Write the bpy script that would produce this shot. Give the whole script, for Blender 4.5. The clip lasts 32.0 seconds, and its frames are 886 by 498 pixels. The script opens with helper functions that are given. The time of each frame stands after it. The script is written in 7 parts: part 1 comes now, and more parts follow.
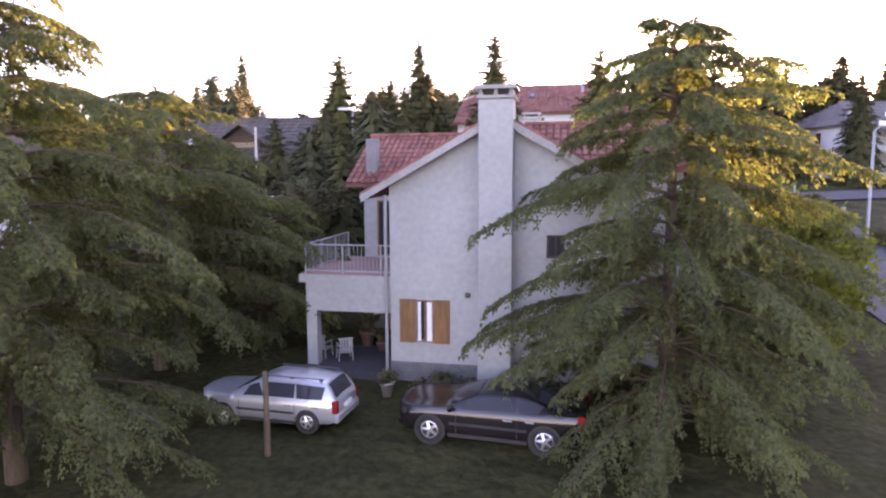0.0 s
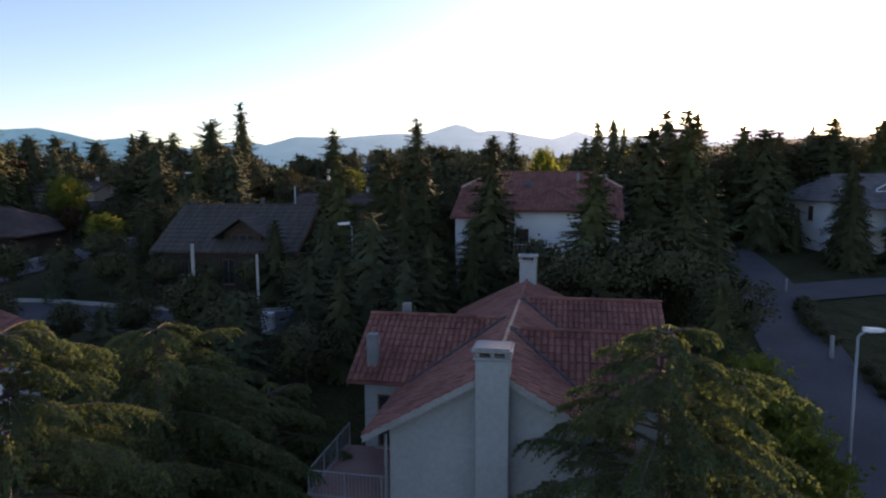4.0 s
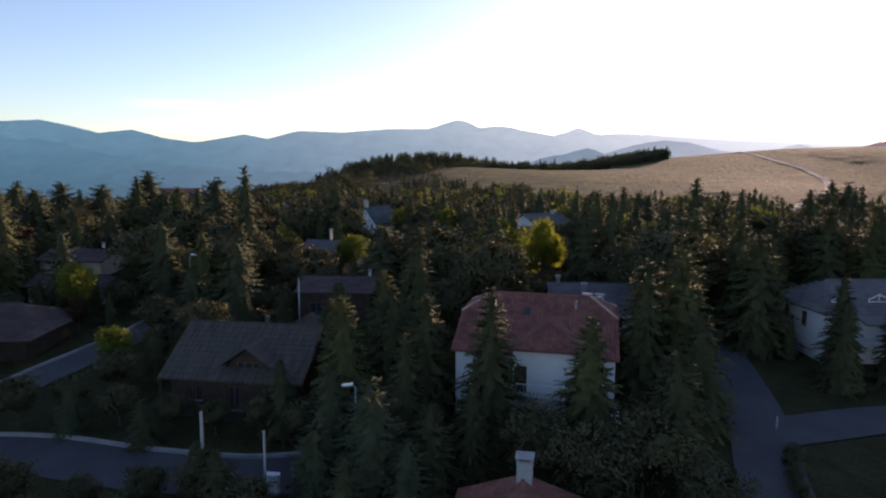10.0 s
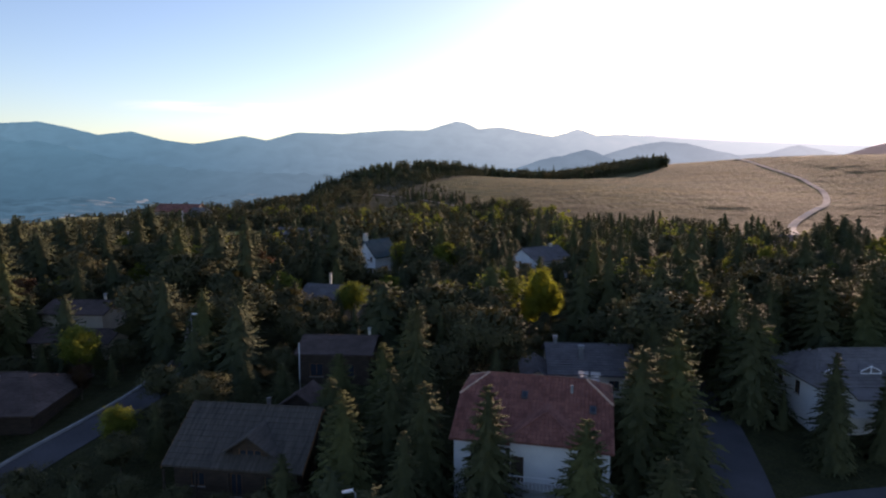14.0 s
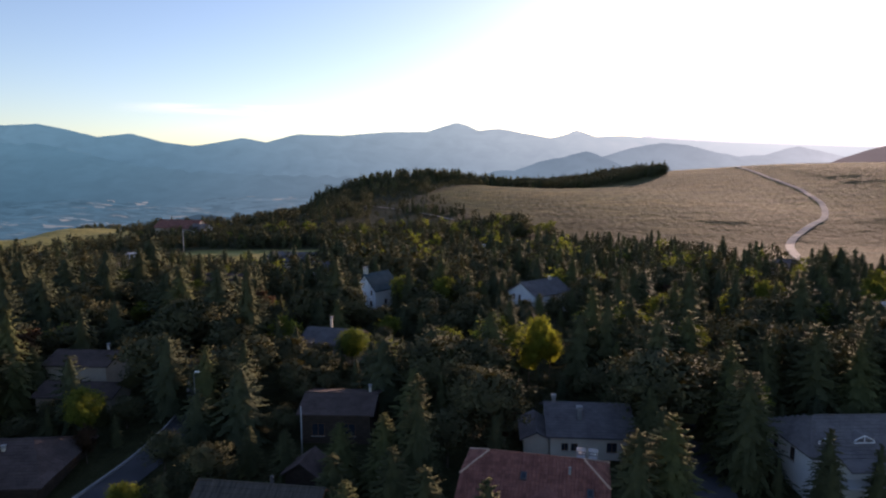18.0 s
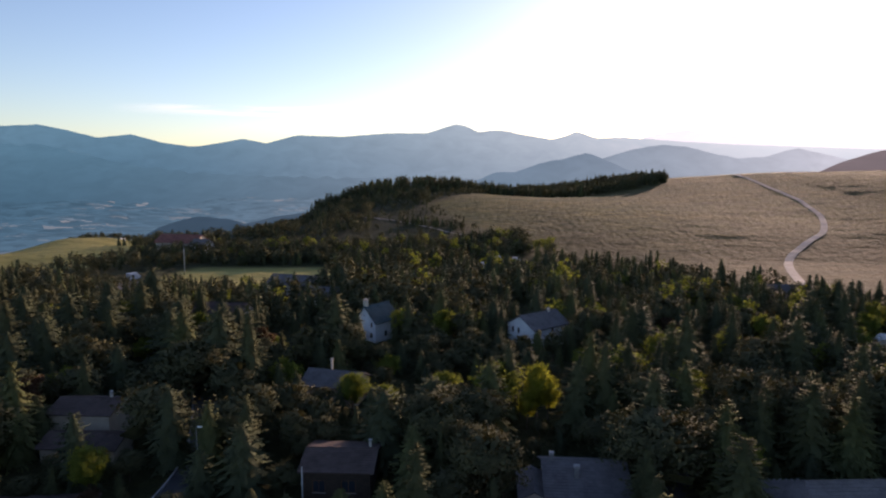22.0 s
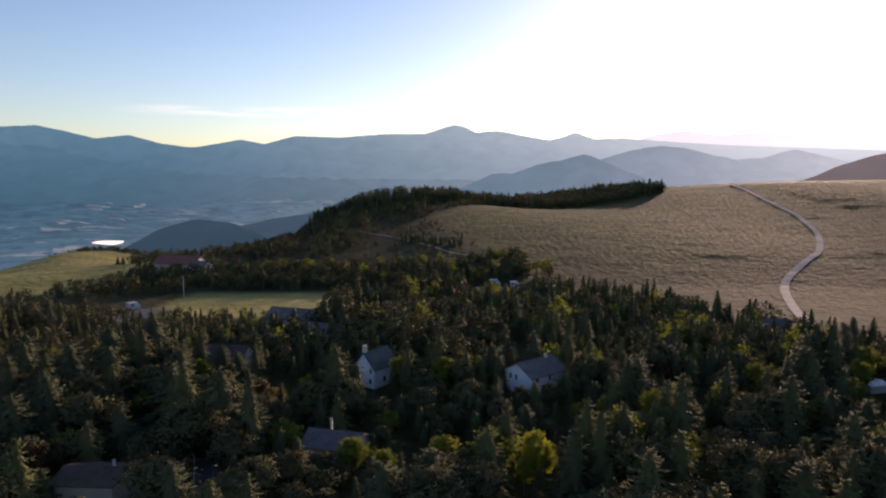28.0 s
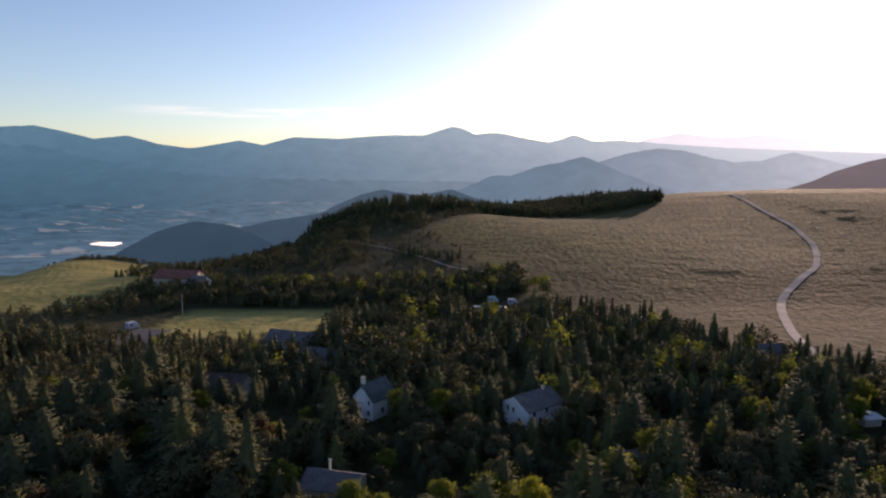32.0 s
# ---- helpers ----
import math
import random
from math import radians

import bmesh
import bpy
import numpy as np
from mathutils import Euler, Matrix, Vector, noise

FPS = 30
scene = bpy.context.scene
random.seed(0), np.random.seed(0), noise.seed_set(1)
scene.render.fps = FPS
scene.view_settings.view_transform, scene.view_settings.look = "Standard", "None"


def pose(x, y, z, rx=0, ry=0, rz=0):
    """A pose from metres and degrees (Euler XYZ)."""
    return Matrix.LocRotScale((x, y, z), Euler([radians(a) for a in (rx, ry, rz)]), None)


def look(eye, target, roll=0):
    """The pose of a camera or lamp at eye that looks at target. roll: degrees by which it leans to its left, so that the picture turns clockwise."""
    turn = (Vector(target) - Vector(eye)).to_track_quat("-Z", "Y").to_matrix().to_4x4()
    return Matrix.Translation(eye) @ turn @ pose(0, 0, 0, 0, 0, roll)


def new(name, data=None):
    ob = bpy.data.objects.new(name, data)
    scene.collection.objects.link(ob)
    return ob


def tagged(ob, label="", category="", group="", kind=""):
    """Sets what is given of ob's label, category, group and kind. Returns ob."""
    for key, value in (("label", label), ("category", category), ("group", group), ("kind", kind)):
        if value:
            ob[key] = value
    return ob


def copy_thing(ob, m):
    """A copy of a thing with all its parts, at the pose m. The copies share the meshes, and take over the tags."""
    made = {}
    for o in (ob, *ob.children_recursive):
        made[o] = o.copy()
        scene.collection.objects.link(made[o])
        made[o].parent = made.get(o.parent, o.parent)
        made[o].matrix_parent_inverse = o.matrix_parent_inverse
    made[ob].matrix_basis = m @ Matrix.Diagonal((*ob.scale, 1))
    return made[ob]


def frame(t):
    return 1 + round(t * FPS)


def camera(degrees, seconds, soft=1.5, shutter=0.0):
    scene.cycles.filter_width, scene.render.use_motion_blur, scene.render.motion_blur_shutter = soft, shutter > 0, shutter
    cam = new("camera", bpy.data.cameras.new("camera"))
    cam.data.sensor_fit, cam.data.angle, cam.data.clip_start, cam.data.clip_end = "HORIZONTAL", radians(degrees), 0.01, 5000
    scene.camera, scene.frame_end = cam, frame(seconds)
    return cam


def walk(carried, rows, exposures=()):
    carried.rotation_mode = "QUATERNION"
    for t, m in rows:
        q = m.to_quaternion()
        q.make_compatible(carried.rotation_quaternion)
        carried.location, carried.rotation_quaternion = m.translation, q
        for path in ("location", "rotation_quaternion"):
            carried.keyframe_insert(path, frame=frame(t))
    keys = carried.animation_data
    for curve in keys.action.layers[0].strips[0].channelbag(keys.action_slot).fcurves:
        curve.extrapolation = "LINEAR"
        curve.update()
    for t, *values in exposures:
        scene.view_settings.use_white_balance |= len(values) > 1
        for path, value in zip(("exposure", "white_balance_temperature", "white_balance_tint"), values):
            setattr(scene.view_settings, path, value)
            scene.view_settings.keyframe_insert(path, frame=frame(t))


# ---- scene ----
cam = camera(70.0, 32.0, 2.2)
PATH = [
    (0, (-0.008, -0.109, 7.662), (-0.021, 1.876, 7.42), -0.2),
    (1, (0.033, -0.146, 9.432), (0.019, 1.84, 9.192), -0.3),
    (2, (-0.004, -0.083, 11.159), (-0.014, 1.904, 10.925), -0.3),
    (3, (-0.004, -0.001, 12.87), (-0.012, 1.986, 12.641), -0.3),
    (3.5, (-0.009, 0.027, 13.811), (-0.014, 2.013, 13.58), -0.3),
    (5.5, (0.016, -0.008, 17.553), (0.006, 1.977, 17.309), -0.1),
    (6, (0.007, -0.006, 18.497), (-0.003, 1.979, 18.25), -0.1),
    (7, (-0.042, -0.016, 20.358), (-0.052, 1.969, 20.11), 0.1),
    (8, (-0.04, 0.027, 22.206), (-0.051, 2.011, 21.956), 0.1),
    (9, (-0.067, -0.012, 24.074), (-0.075, 1.972, 23.823), 0.2),
    (10, (-0.048, 0.072, 25.898), (-0.055, 2.057, 25.646), 0.3),
    (11, (0.0, 0.092, 27.765), (-0.008, 2.076, 27.513), 0.3),
    (12, (0.045, 0.132, 29.645), (0.039, 2.116, 29.393), 0.2),
    (13, (0.069, 0.102, 31.493), (0.063, 2.087, 31.242), 0.2),
    (14, (0.027, 0.082, 33.362), (0.022, 2.066, 33.111), 0.2),
    (14.5, (0.009, 0.104, 34.295), (0.005, 2.088, 34.044), 0.2),
    (16.5, (0.019, 0.022, 38.039), (0.015, 2.006, 37.79), 0.1),
    (17, (0.004, 0.055, 38.947), (0.0, 2.039, 38.698), 0.2),
    (18, (0.004, 0.026, 40.789), (0.0, 2.011, 40.54), 0.1),
    (19, (-0.024, -0.04, 42.61), (-0.027, 1.944, 42.362), 0.1),
    (20, (-0.003, -0.064, 44.459), (-0.006, 1.92, 44.212), 0.2),
    (21, (0.03, -0.059, 46.348), (0.027, 1.925, 46.1), 0.2),
    (22, (0.052, -0.058, 48.201), (0.048, 1.926, 47.953), 0.2),
    (23, (0.067, 0.035, 50.02), (0.065, 2.02, 49.772), 0.1),
    (24, (-0.006, 0.016, 51.861), (-0.006, 2.001, 51.613), 0.2),
    (25, (-0.008, -0.007, 53.701), (-0.007, 1.977, 53.453), 0.2),
    (25.5, (-0.04, 0.003, 54.655), (-0.039, 1.988, 54.406), 0.2),
    (27.5, (-0.014, -0.041, 58.314), (-0.012, 1.943, 58.065), 0.3),
    (28, (-0.007, -0.052, 59.205), (-0.005, 1.932, 58.955), 0.2),
    (29, (-0.031, -0.041, 61.054), (-0.029, 1.944, 60.805), 0.3),
    (30, (-0.024, -0.04, 62.93), (-0.02, 1.944, 62.682), 0.4),
    (31, (0.004, -0.007, 64.797), (0.009, 1.977, 64.549), 0.4),
    (32, (0.0, -0.004, 66.639), (0.007, 1.98, 66.391), 0.4),
]
EXPOSURES = [(0, 3.62, 9400, 69), (0.5, 3.0, 8800, 60), (1, 2.42, 8200, 53), (2, 1.76, 7600, 44), (3, 1.30, 7400, 40), (5.5, 1.02, 7250, 39), (9, 0.92, 7200, 38.5), (20, 0.71, 7200, 37.5), (32, 0.50, 7200, 37.5)]
walk(cam, [(t, look(eye, target, roll)) for t, eye, target, roll in PATH], EXPOSURES)

# world: low evening sun ahead and to the side, clear sky
SUN_AZ, SUN_EL = 29.5, 8.8
world = bpy.data.worlds.new("world")
scene.world = world
world.use_nodes = True
wn = world.node_tree.nodes
sky = wn.new("ShaderNodeTexSky")
sky.sky_type, sky.sun_disc = "NISHITA", False
sky.sun_elevation, sky.sun_rotation = radians(SUN_EL), radians(SUN_AZ)
sky.altitude, sky.air_density, sky.dust_density, sky.ozone_density = 900, 1.0, 1.15, 2.6
wn["Background"].inputs["Strength"].default_value = 0.145
hue = wn.new("ShaderNodeMix")
hue.data_type, hue.blend_type = "RGBA", "MULTIPLY"
hue.inputs["Factor"].default_value, hue.inputs["B"].default_value = 1.0, (0.925, 1.02, 1.0, 1)
world.node_tree.links.new(sky.outputs["Color"], hue.inputs["A"])
world.node_tree.links.new(hue.outputs["Result"], wn["Background"].inputs["Color"])

sun = new("sun", bpy.data.lights.new("sun", "SUN"))
sun.data.energy, sun.data.angle, sun.data.color = 3.6, radians(0.5), (1.0, 0.84, 0.62)
_az, _el = radians(SUN_AZ), radians(SUN_EL)
sun.matrix_world = look((0, 0, 0), (-math.sin(_az) * math.cos(_el), -math.cos(_az) * math.cos(_el), -math.sin(_el)))


# ---- materials ----
def material(name, rough=0.8, metal=0.0, spec=0.3):
    m = bpy.data.materials.new(name)
    m.use_nodes = True
    b = m.node_tree.nodes["Principled BSDF"]
    b.inputs["Roughness"].default_value, b.inputs["Metallic"].default_value = rough, metal
    b.inputs["Specular IOR Level"].default_value = spec
    return m, m.node_tree.nodes, m.node_tree.links, b


def mottled(name, dark, light, size=1.0, fine=12.0, rough=0.8, bump=0.3, per_object=0.0, island=0.0, metal=0.0, spec=0.3, stretch=(1, 1, 1), generated=False):
    """A surface that varies at two scales between two colours, with relief."""
    m, n, l, b = material(name, rough, metal, spec)
    tc, mp = n.new("ShaderNodeTexCoord"), n.new("ShaderNodeMapping")
    mp.inputs["Scale"].default_value = stretch
    l.new(tc.outputs["Object"], mp.inputs["Vector"])
    big, small, mix, ramp = n.new("ShaderNodeTexNoise"), n.new("ShaderNodeTexNoise"), n.new("ShaderNodeMath"), n.new("ShaderNodeMix")
    big.inputs["Scale"].default_value, small.inputs["Scale"].default_value = size, fine
    small.inputs["Detail"].default_value = 3
    for t in (big, small):
        l.new(mp.outputs["Vector"], t.inputs["Vector"])
    mix.operation, mix.inputs[1].default_value = "MULTIPLY_ADD", 0.55
    l.new(big.outputs["Fac"], mix.inputs[0])
    half = n.new("ShaderNodeMath")
    half.operation, half.inputs[1].default_value = "MULTIPLY", 0.45
    l.new(small.outputs["Fac"], half.inputs[0])
    l.new(half.outputs[0], mix.inputs[2])
    rng = n.new("ShaderNodeMapRange")
    rng.inputs["From Min"].default_value, rng.inputs["From Max"].default_value = 0.34, 0.66
    l.new(mix.outputs[0], rng.inputs["Value"])
    fac = rng.outputs["Result"]
    if per_object or island:
        src = n.new("ShaderNodeObjectInfo").outputs["Random"] if per_object else n.new("ShaderNodeNewGeometry").outputs["Random Per Island"]
        add = n.new("ShaderNodeMath")
        add.operation, add.inputs[1].default_value, add.use_clamp = "MULTIPLY_ADD", per_object or island, True
        sub = n.new("ShaderNodeMath")
        sub.operation, sub.inputs[1].default_value = "SUBTRACT", (per_object or island) / 2
        l.new(fac, sub.inputs[0])
        l.new(src, add.inputs[0])
        l.new(sub.outputs[0], add.inputs[2])
        fac = add.outputs[0]
    ramp.data_type = "RGBA"
    ramp.inputs["A"].default_value, ramp.inputs["B"].default_value = (*dark, 1), (*light, 1)
    l.new(fac, ramp.inputs["Factor"])
    l.new(ramp.outputs["Result"], b.inputs["Base Color"])
    if bump:
        bp = n.new("ShaderNodeBump")
        bp.inputs["Strength"].default_value, bp.inputs["Distance"].default_value = bump, 0.05
        l.new(small.outputs["Fac"], bp.inputs["Height"])
        l.new(bp.outputs["Normal"], b.inputs["Normal"])
    return m


def foliage(name, dark, light, trans=0.35, island=0.3, through_tint=(1.2, 1.12, 0.80)):
    """Leaves: two-tone by clump and tree, with light coming through."""
    m = mottled(name, dark, light, 0.7, 5.0, 0.85, 0.0, island=island, spec=0.05)
    n, l = m.node_tree.nodes, m.node_tree.links
    b, out = n["Principled BSDF"], n["Material Output"]
    col = b.inputs["Base Color"].links[0].from_socket
    tr, mx, gain = n.new("ShaderNodeBsdfTranslucent"), n.new("ShaderNodeMixShader"), n.new("ShaderNodeMix")
    gain.data_type, gain.blend_type = "RGBA", "MULTIPLY"
    gain.inputs["Factor"].default_value, gain.inputs["B"].default_value = 1.0, (*through_tint, 1)
    l.new(col, gain.inputs["A"])
    l.new(gain.outputs["Result"], tr.inputs["Color"])
    mx.inputs["Fac"].default_value = trans
    l.new(b.outputs["BSDF"], mx.inputs[1])
    l.new(tr.outputs["BSDF"], mx.inputs[2])
    l.new(mx.outputs["Shader"], out.inputs["Surface"])
    return m


def glass_pane(name, rough=0.06, spec=0.3):
    m, n, l, b = material(name, rough, 0.0, spec)
    b.inputs["Base Color"].default_value = (0.03, 0.035, 0.045, 1)
    return m


M = {
    "plaster": mottled("grey_white_plaster", (0.255, 0.272, 0.270), (0.345, 0.362, 0.356), 0.45, 6, 0.9, 0.05),
    "plaster_white": mottled("white_plaster", (0.58, 0.60, 0.62), (0.74, 0.75, 0.75), 0.6, 9, 0.9, 0.15),
    "plaster_warm": mottled("cream_plaster", (0.50, 0.44, 0.36), (0.62, 0.56, 0.47), 0.6, 9, 0.9, 0.15),
    "plaster_tan": mottled("tan_plaster", (0.36, 0.30, 0.24), (0.48, 0.41, 0.33), 0.6, 9, 0.9, 0.15),
    "tile_red": mottled("red_clay_tile", (0.16, 0.052, 0.040), (0.31, 0.115, 0.085), 0.8, 14, 0.75, 0.25, island=0.6),
    "tile_piece": mottled("red_clay_tile_piece", (0.16, 0.052, 0.040), (0.31, 0.115, 0.085), 0.8, 14, 0.75, 0.25, per_object=0.6),
    "tile_deck": mottled("red_tile_bed", (0.16, 0.06, 0.05), (0.26, 0.10, 0.075), 0.8, 14, 0.85, 0.3),
    # pale tone is sun glint on the ridge put into the tile colour
    "ridge": mottled("sunlit_ridge_tile", (0.42, 0.24, 0.18), (0.60, 0.40, 0.30), 2, 16, 0.75, 0.25, island=0.5),
    "shingle": mottled("weathered_grey_shingle", (0.041, 0.035, 0.031), (0.105, 0.089, 0.076), 0.9, 6, 0.85, 0.35, island=0.22, stretch=(5, 0.45, 0.45)),
    "slate": mottled("grey_roof_sheet", (0.108, 0.098, 0.100), (0.175, 0.160, 0.162), 0.5, 7, 0.85, 0.2, spec=0.12, island=0.4),
    "brown_roof": mottled("brown_roof_sheet", (0.072, 0.050, 0.046), (0.125, 0.090, 0.082), 0.5, 7, 0.85, 0.2, spec=0.12, island=0.4),
    "teal_roof": mottled("blue_green_roof_sheet", (0.032, 0.062, 0.072), (0.06, 0.10, 0.115), 0.5, 7, 0.85, 0.15, spec=0.12, island=0.3),
    "wood_dark": mottled("dark_stained_timber", (0.03, 0.02, 0.014), (0.085, 0.055, 0.04), 1.2, 15, 0.75, 0.3, stretch=(1, 1, 5)),
    "wood_brown": mottled("brown_stained_wood", (0.16, 0.072, 0.030), (0.27, 0.13, 0.058), 1.5, 20, 0.65, 0.25, stretch=(6, 6, 1)),
    "wood_pale": mottled("weathered_pale_timber", (0.27, 0.25, 0.22), (0.44, 0.41, 0.37), 1.5, 16, 0.8, 0.3, stretch=(6, 6, 1)),
    "concrete": mottled("grey_concrete", (0.30, 0.30, 0.29), (0.46, 0.45, 0.43), 0.9, 12, 0.9, 0.3),
    "concrete_mid": mottled("weathered_grey_concrete", (0.15, 0.15, 0.15), (0.25, 0.245, 0.24), 1.5, 14, 0.9, 0.3),
    "concrete_dark": mottled("dark_grey_render", (0.10, 0.10, 0.10), (0.17, 0.165, 0.16), 0.9, 12, 0.9, 0.3),
    "kerb": mottled("pale_concrete_kerb", (0.230, 0.230, 0.226), (0.346, 0.338, 0.329), 0.9, 12, 0.9, 0.3),
    "asphalt": mottled("old_asphalt", (0.047, 0.046, 0.052), (0.086, 0.083, 0.091), 0.25, 9, 0.85, 0.35),
    "gravel": mottled("pale_gravel_track", (0.20, 0.18, 0.165), (0.33, 0.305, 0.285), 0.15, 3, 0.95, 0.4),
    "terracotta": mottled("terracotta_floor_tile", (0.24, 0.12, 0.10), (0.34, 0.19, 0.16), 1.0, 9, 0.7, 0.15),
    "metal": mottled("grey_painted_steel", (0.22, 0.235, 0.25), (0.32, 0.335, 0.35), 3, 20, 0.5, 0.05, metal=0.3),
    "metal_dark": mottled("dark_painted_steel", (0.04, 0.04, 0.045), (0.08, 0.08, 0.085), 3, 20, 0.5, 0.05),
    "lamp_white": mottled("pale_lamp_housing", (0.62, 0.63, 0.64), (0.78, 0.79, 0.79), 3, 20, 0.4, 0.02),
    "white": mottled("white_paint", (0.66, 0.67, 0.68), (0.82, 0.82, 0.82), 2, 20, 0.55, 0.05),
    "chair": mottled("pale_grey_plastic", (0.22, 0.22, 0.22), (0.32, 0.32, 0.315), 3, 20, 0.5, 0.02),
    # white van paint with the bluish grey of shade put into it
    "camper": mottled("shade_toned_van_paint", (0.36, 0.40, 0.45), (0.46, 0.50, 0.55), 2, 20, 0.6, 0.05),
    "curtain": mottled("white_curtain_cloth", (0.60, 0.60, 0.60), (0.78, 0.78, 0.77), 4, 30, 0.9, 0.1, stretch=(6, 6, 1)),
    "bark": mottled("grey_brown_bark", (0.07, 0.05, 0.035), (0.15, 0.11, 0.08), 3, 18, 0.95, 0.6, stretch=(3, 3, 0.6)),
    "silver": mottled("silver_car_paint", (0.50, 0.53, 0.56), (0.56, 0.59, 0.62), 1, 6, 0.28, 0.0, metal=0.7, spec=0.5),
    "black_paint": mottled("black_car_paint", (0.010, 0.008, 0.009), (0.018, 0.014, 0.015), 1, 6, 0.16, 0.0, spec=0.6),
    "rubber": mottled("black_tyre_rubber", (0.012, 0.012, 0.012), (0.03, 0.03, 0.03), 5, 30, 0.85, 0.1),
    "alloy": mottled("silver_wheel_alloy", (0.50, 0.50, 0.51), (0.66, 0.66, 0.67), 5, 30, 0.3, 0.0, metal=0.8),
    "lens_red": mottled("red_tail_lamp", (0.22, 0.01, 0.01), (0.30, 0.02, 0.02), 5, 30, 0.15, 0.0, spec=0.6),
    "lens_clear": mottled("clear_lamp_glass", (0.55, 0.56, 0.58), (0.70, 0.71, 0.73), 5, 30, 0.12, 0.0, spec=0.6),
    "plastic": mottled("black_trim_plastic", (0.02, 0.02, 0.02), (0.04, 0.04, 0.04), 5, 30, 0.6, 0.05),
    "solar": mottled("white_roof_sheet", (0.70, 0.71, 0.72), (0.82, 0.82, 0.82), 2, 20, 0.3, 0.0),
    "glass": glass_pane("window_glass"),
    "car_glass": glass_pane("tinted_car_glass", 0.1, 0.12),
    "needle_dark": foliage("dark_green_needles", (0.058, 0.063, 0.033), (0.096, 0.101, 0.048), 0.07, 0.18),
    "needle_blue": foliage("olive_cedar_needles", (0.051, 0.064, 0.034), (0.122, 0.143, 0.069), 0.40, 0.45, (1.6, 1.65, 0.75)),
    "needle_teal": foliage("deep_green_cedar_needles", (0.052, 0.061, 0.037), (0.084, 0.095, 0.050), 0.06, 0.18),
    "needle_olive": foliage("olive_green_needles", (0.070, 0.078, 0.035), (0.116, 0.125, 0.052), 0.10, 0.18),
    "leaf_green": foliage("green_leaves", (0.060, 0.060, 0.036), (0.128, 0.126, 0.064), 0.12, 0.18),
    "leaf_lime": foliage("yellow_green_leaves", (0.092, 0.118, 0.026), (0.215, 0.250, 0.055), 0.56),
    "leaf_gold": foliage("golden_green_leaves", (0.164, 0.164, 0.032), (0.361, 0.343, 0.065), 0.58, 0.3, (1.3, 1.4, 0.8)),
    "leaf_rust": foliage("rusty_brown_leaves", (0.045, 0.028, 0.018), (0.095, 0.052, 0.030), 0.2),
}


# ---- mesh helpers ----
def mesh_object(name, verts, faces, mat, parent=None, label="", smooth=False):
    me = bpy.data.meshes.new(name)
    verts, faces = np.asarray(verts, np.float32), np.asarray(faces, np.int32)
    k = faces.shape[1]
    me.vertices.add(len(verts))
    me.vertices.foreach_set("co", verts.ravel())
    me.loops.add(faces.size)
    me.loops.foreach_set("vertex_index", faces.ravel())
    me.polygons.add(len(faces))
    me.polygons.foreach_set("loop_start", np.arange(0, faces.size, k, dtype=np.int32))
    me.polygons.foreach_set("use_smooth", np.full(len(faces), smooth))
    me.update(calc_edges=True)
    me.materials.append(mat)
    ob = new(name, me)
    if parent:
        ob.parent = parent
    if label:
        ob["label"] = label
    return ob


def part(name, bm, mat, parent=None, label="", smooth=False):
    me = bpy.data.meshes.new(name)
    bmesh.ops.recalc_face_normals(bm, faces=bm.faces)
    bm.to_mesh(me)
    bm.free()
    for p in me.polygons:
        p.use_smooth = smooth
    me.materials.append(mat)
    ob = new(name, me)
    if parent:
        ob.parent = parent
    if label:
        ob["label"] = label
    return ob


def empty(name, m, label, category, group="", kind=""):
    ob = new(name)
    ob.matrix_world = m
    return tagged(ob, label, category, group, kind)


def add_box(bm, x0, y0, z0, x1, y1, z1, bevel=0.0):
    vs = [bm.verts.new((x, y, z)) for z in (z0, z1) for y in (y0, y1) for x in (x0, x1)]
    fs = [(0, 2, 3, 1), (4, 5, 7, 6), (0, 1, 5, 4), (2, 6, 7, 3), (0, 4, 6, 2), (1, 3, 7, 5)]
    faces = [bm.faces.new([vs[i] for i in f]) for f in fs]
    if bevel:
        edges = list({e for f in faces for e in f.edges})
        bmesh.ops.bevel(bm, geom=edges, offset=bevel, segments=1, affect="EDGES")
    return bm


def box(x0, y0, z0, x1, y1, z1, bevel=0.0):
    return add_box(bmesh.new(), x0, y0, z0, x1, y1, z1, bevel)


def add_rod(bm, a, b, r0, r1=None, sides=6):
    a, b = Vector(a), Vector(b)
    r1 = r0 if r1 is None else r1
    q = (b - a).to_track_quat("Z", "Y")
    rings = [[bm.verts.new(p + q @ Vector((r * math.cos(2 * math.pi * i / sides), r * math.sin(2 * math.pi * i / sides), 0))) for i in range(sides)] for p, r in ((a, r0), (b, r1))]
    for i in range(sides):
        j = (i + 1) % sides
        bm.faces.new((rings[0][i], rings[0][j], rings[1][j], rings[1][i]))
    bm.faces.new(rings[0][::-1])
    bm.faces.new(rings[1])
    return bm


def rod(a, b, r0, r1=None, sides=6):
    return add_rod(bmesh.new(), a, b, r0, r1, sides)


def add_prism(bm, ring, offset):
    """A closed slab: a ring of points, carried along by an offset."""
    lo = [bm.verts.new(p) for p in ring]
    hi = [bm.verts.new(Vector(p) + Vector(offset)) for p in ring]
    n = len(ring)
    for i in range(n):
        j = (i + 1) % n
        bm.faces.new((lo[i], lo[j], hi[j], hi[i]))
    bm.faces.new(lo[::-1])
    bm.faces.new(hi)
    return bm


def prism(ring, offset):
    return add_prism(bmesh.new(), ring, offset)


# ---- ground ----
def smooth_step(a, b, x):
    t = np.clip((x - a) / (b - a), 0, 1)
    return t * t * (3 - 2 * t)


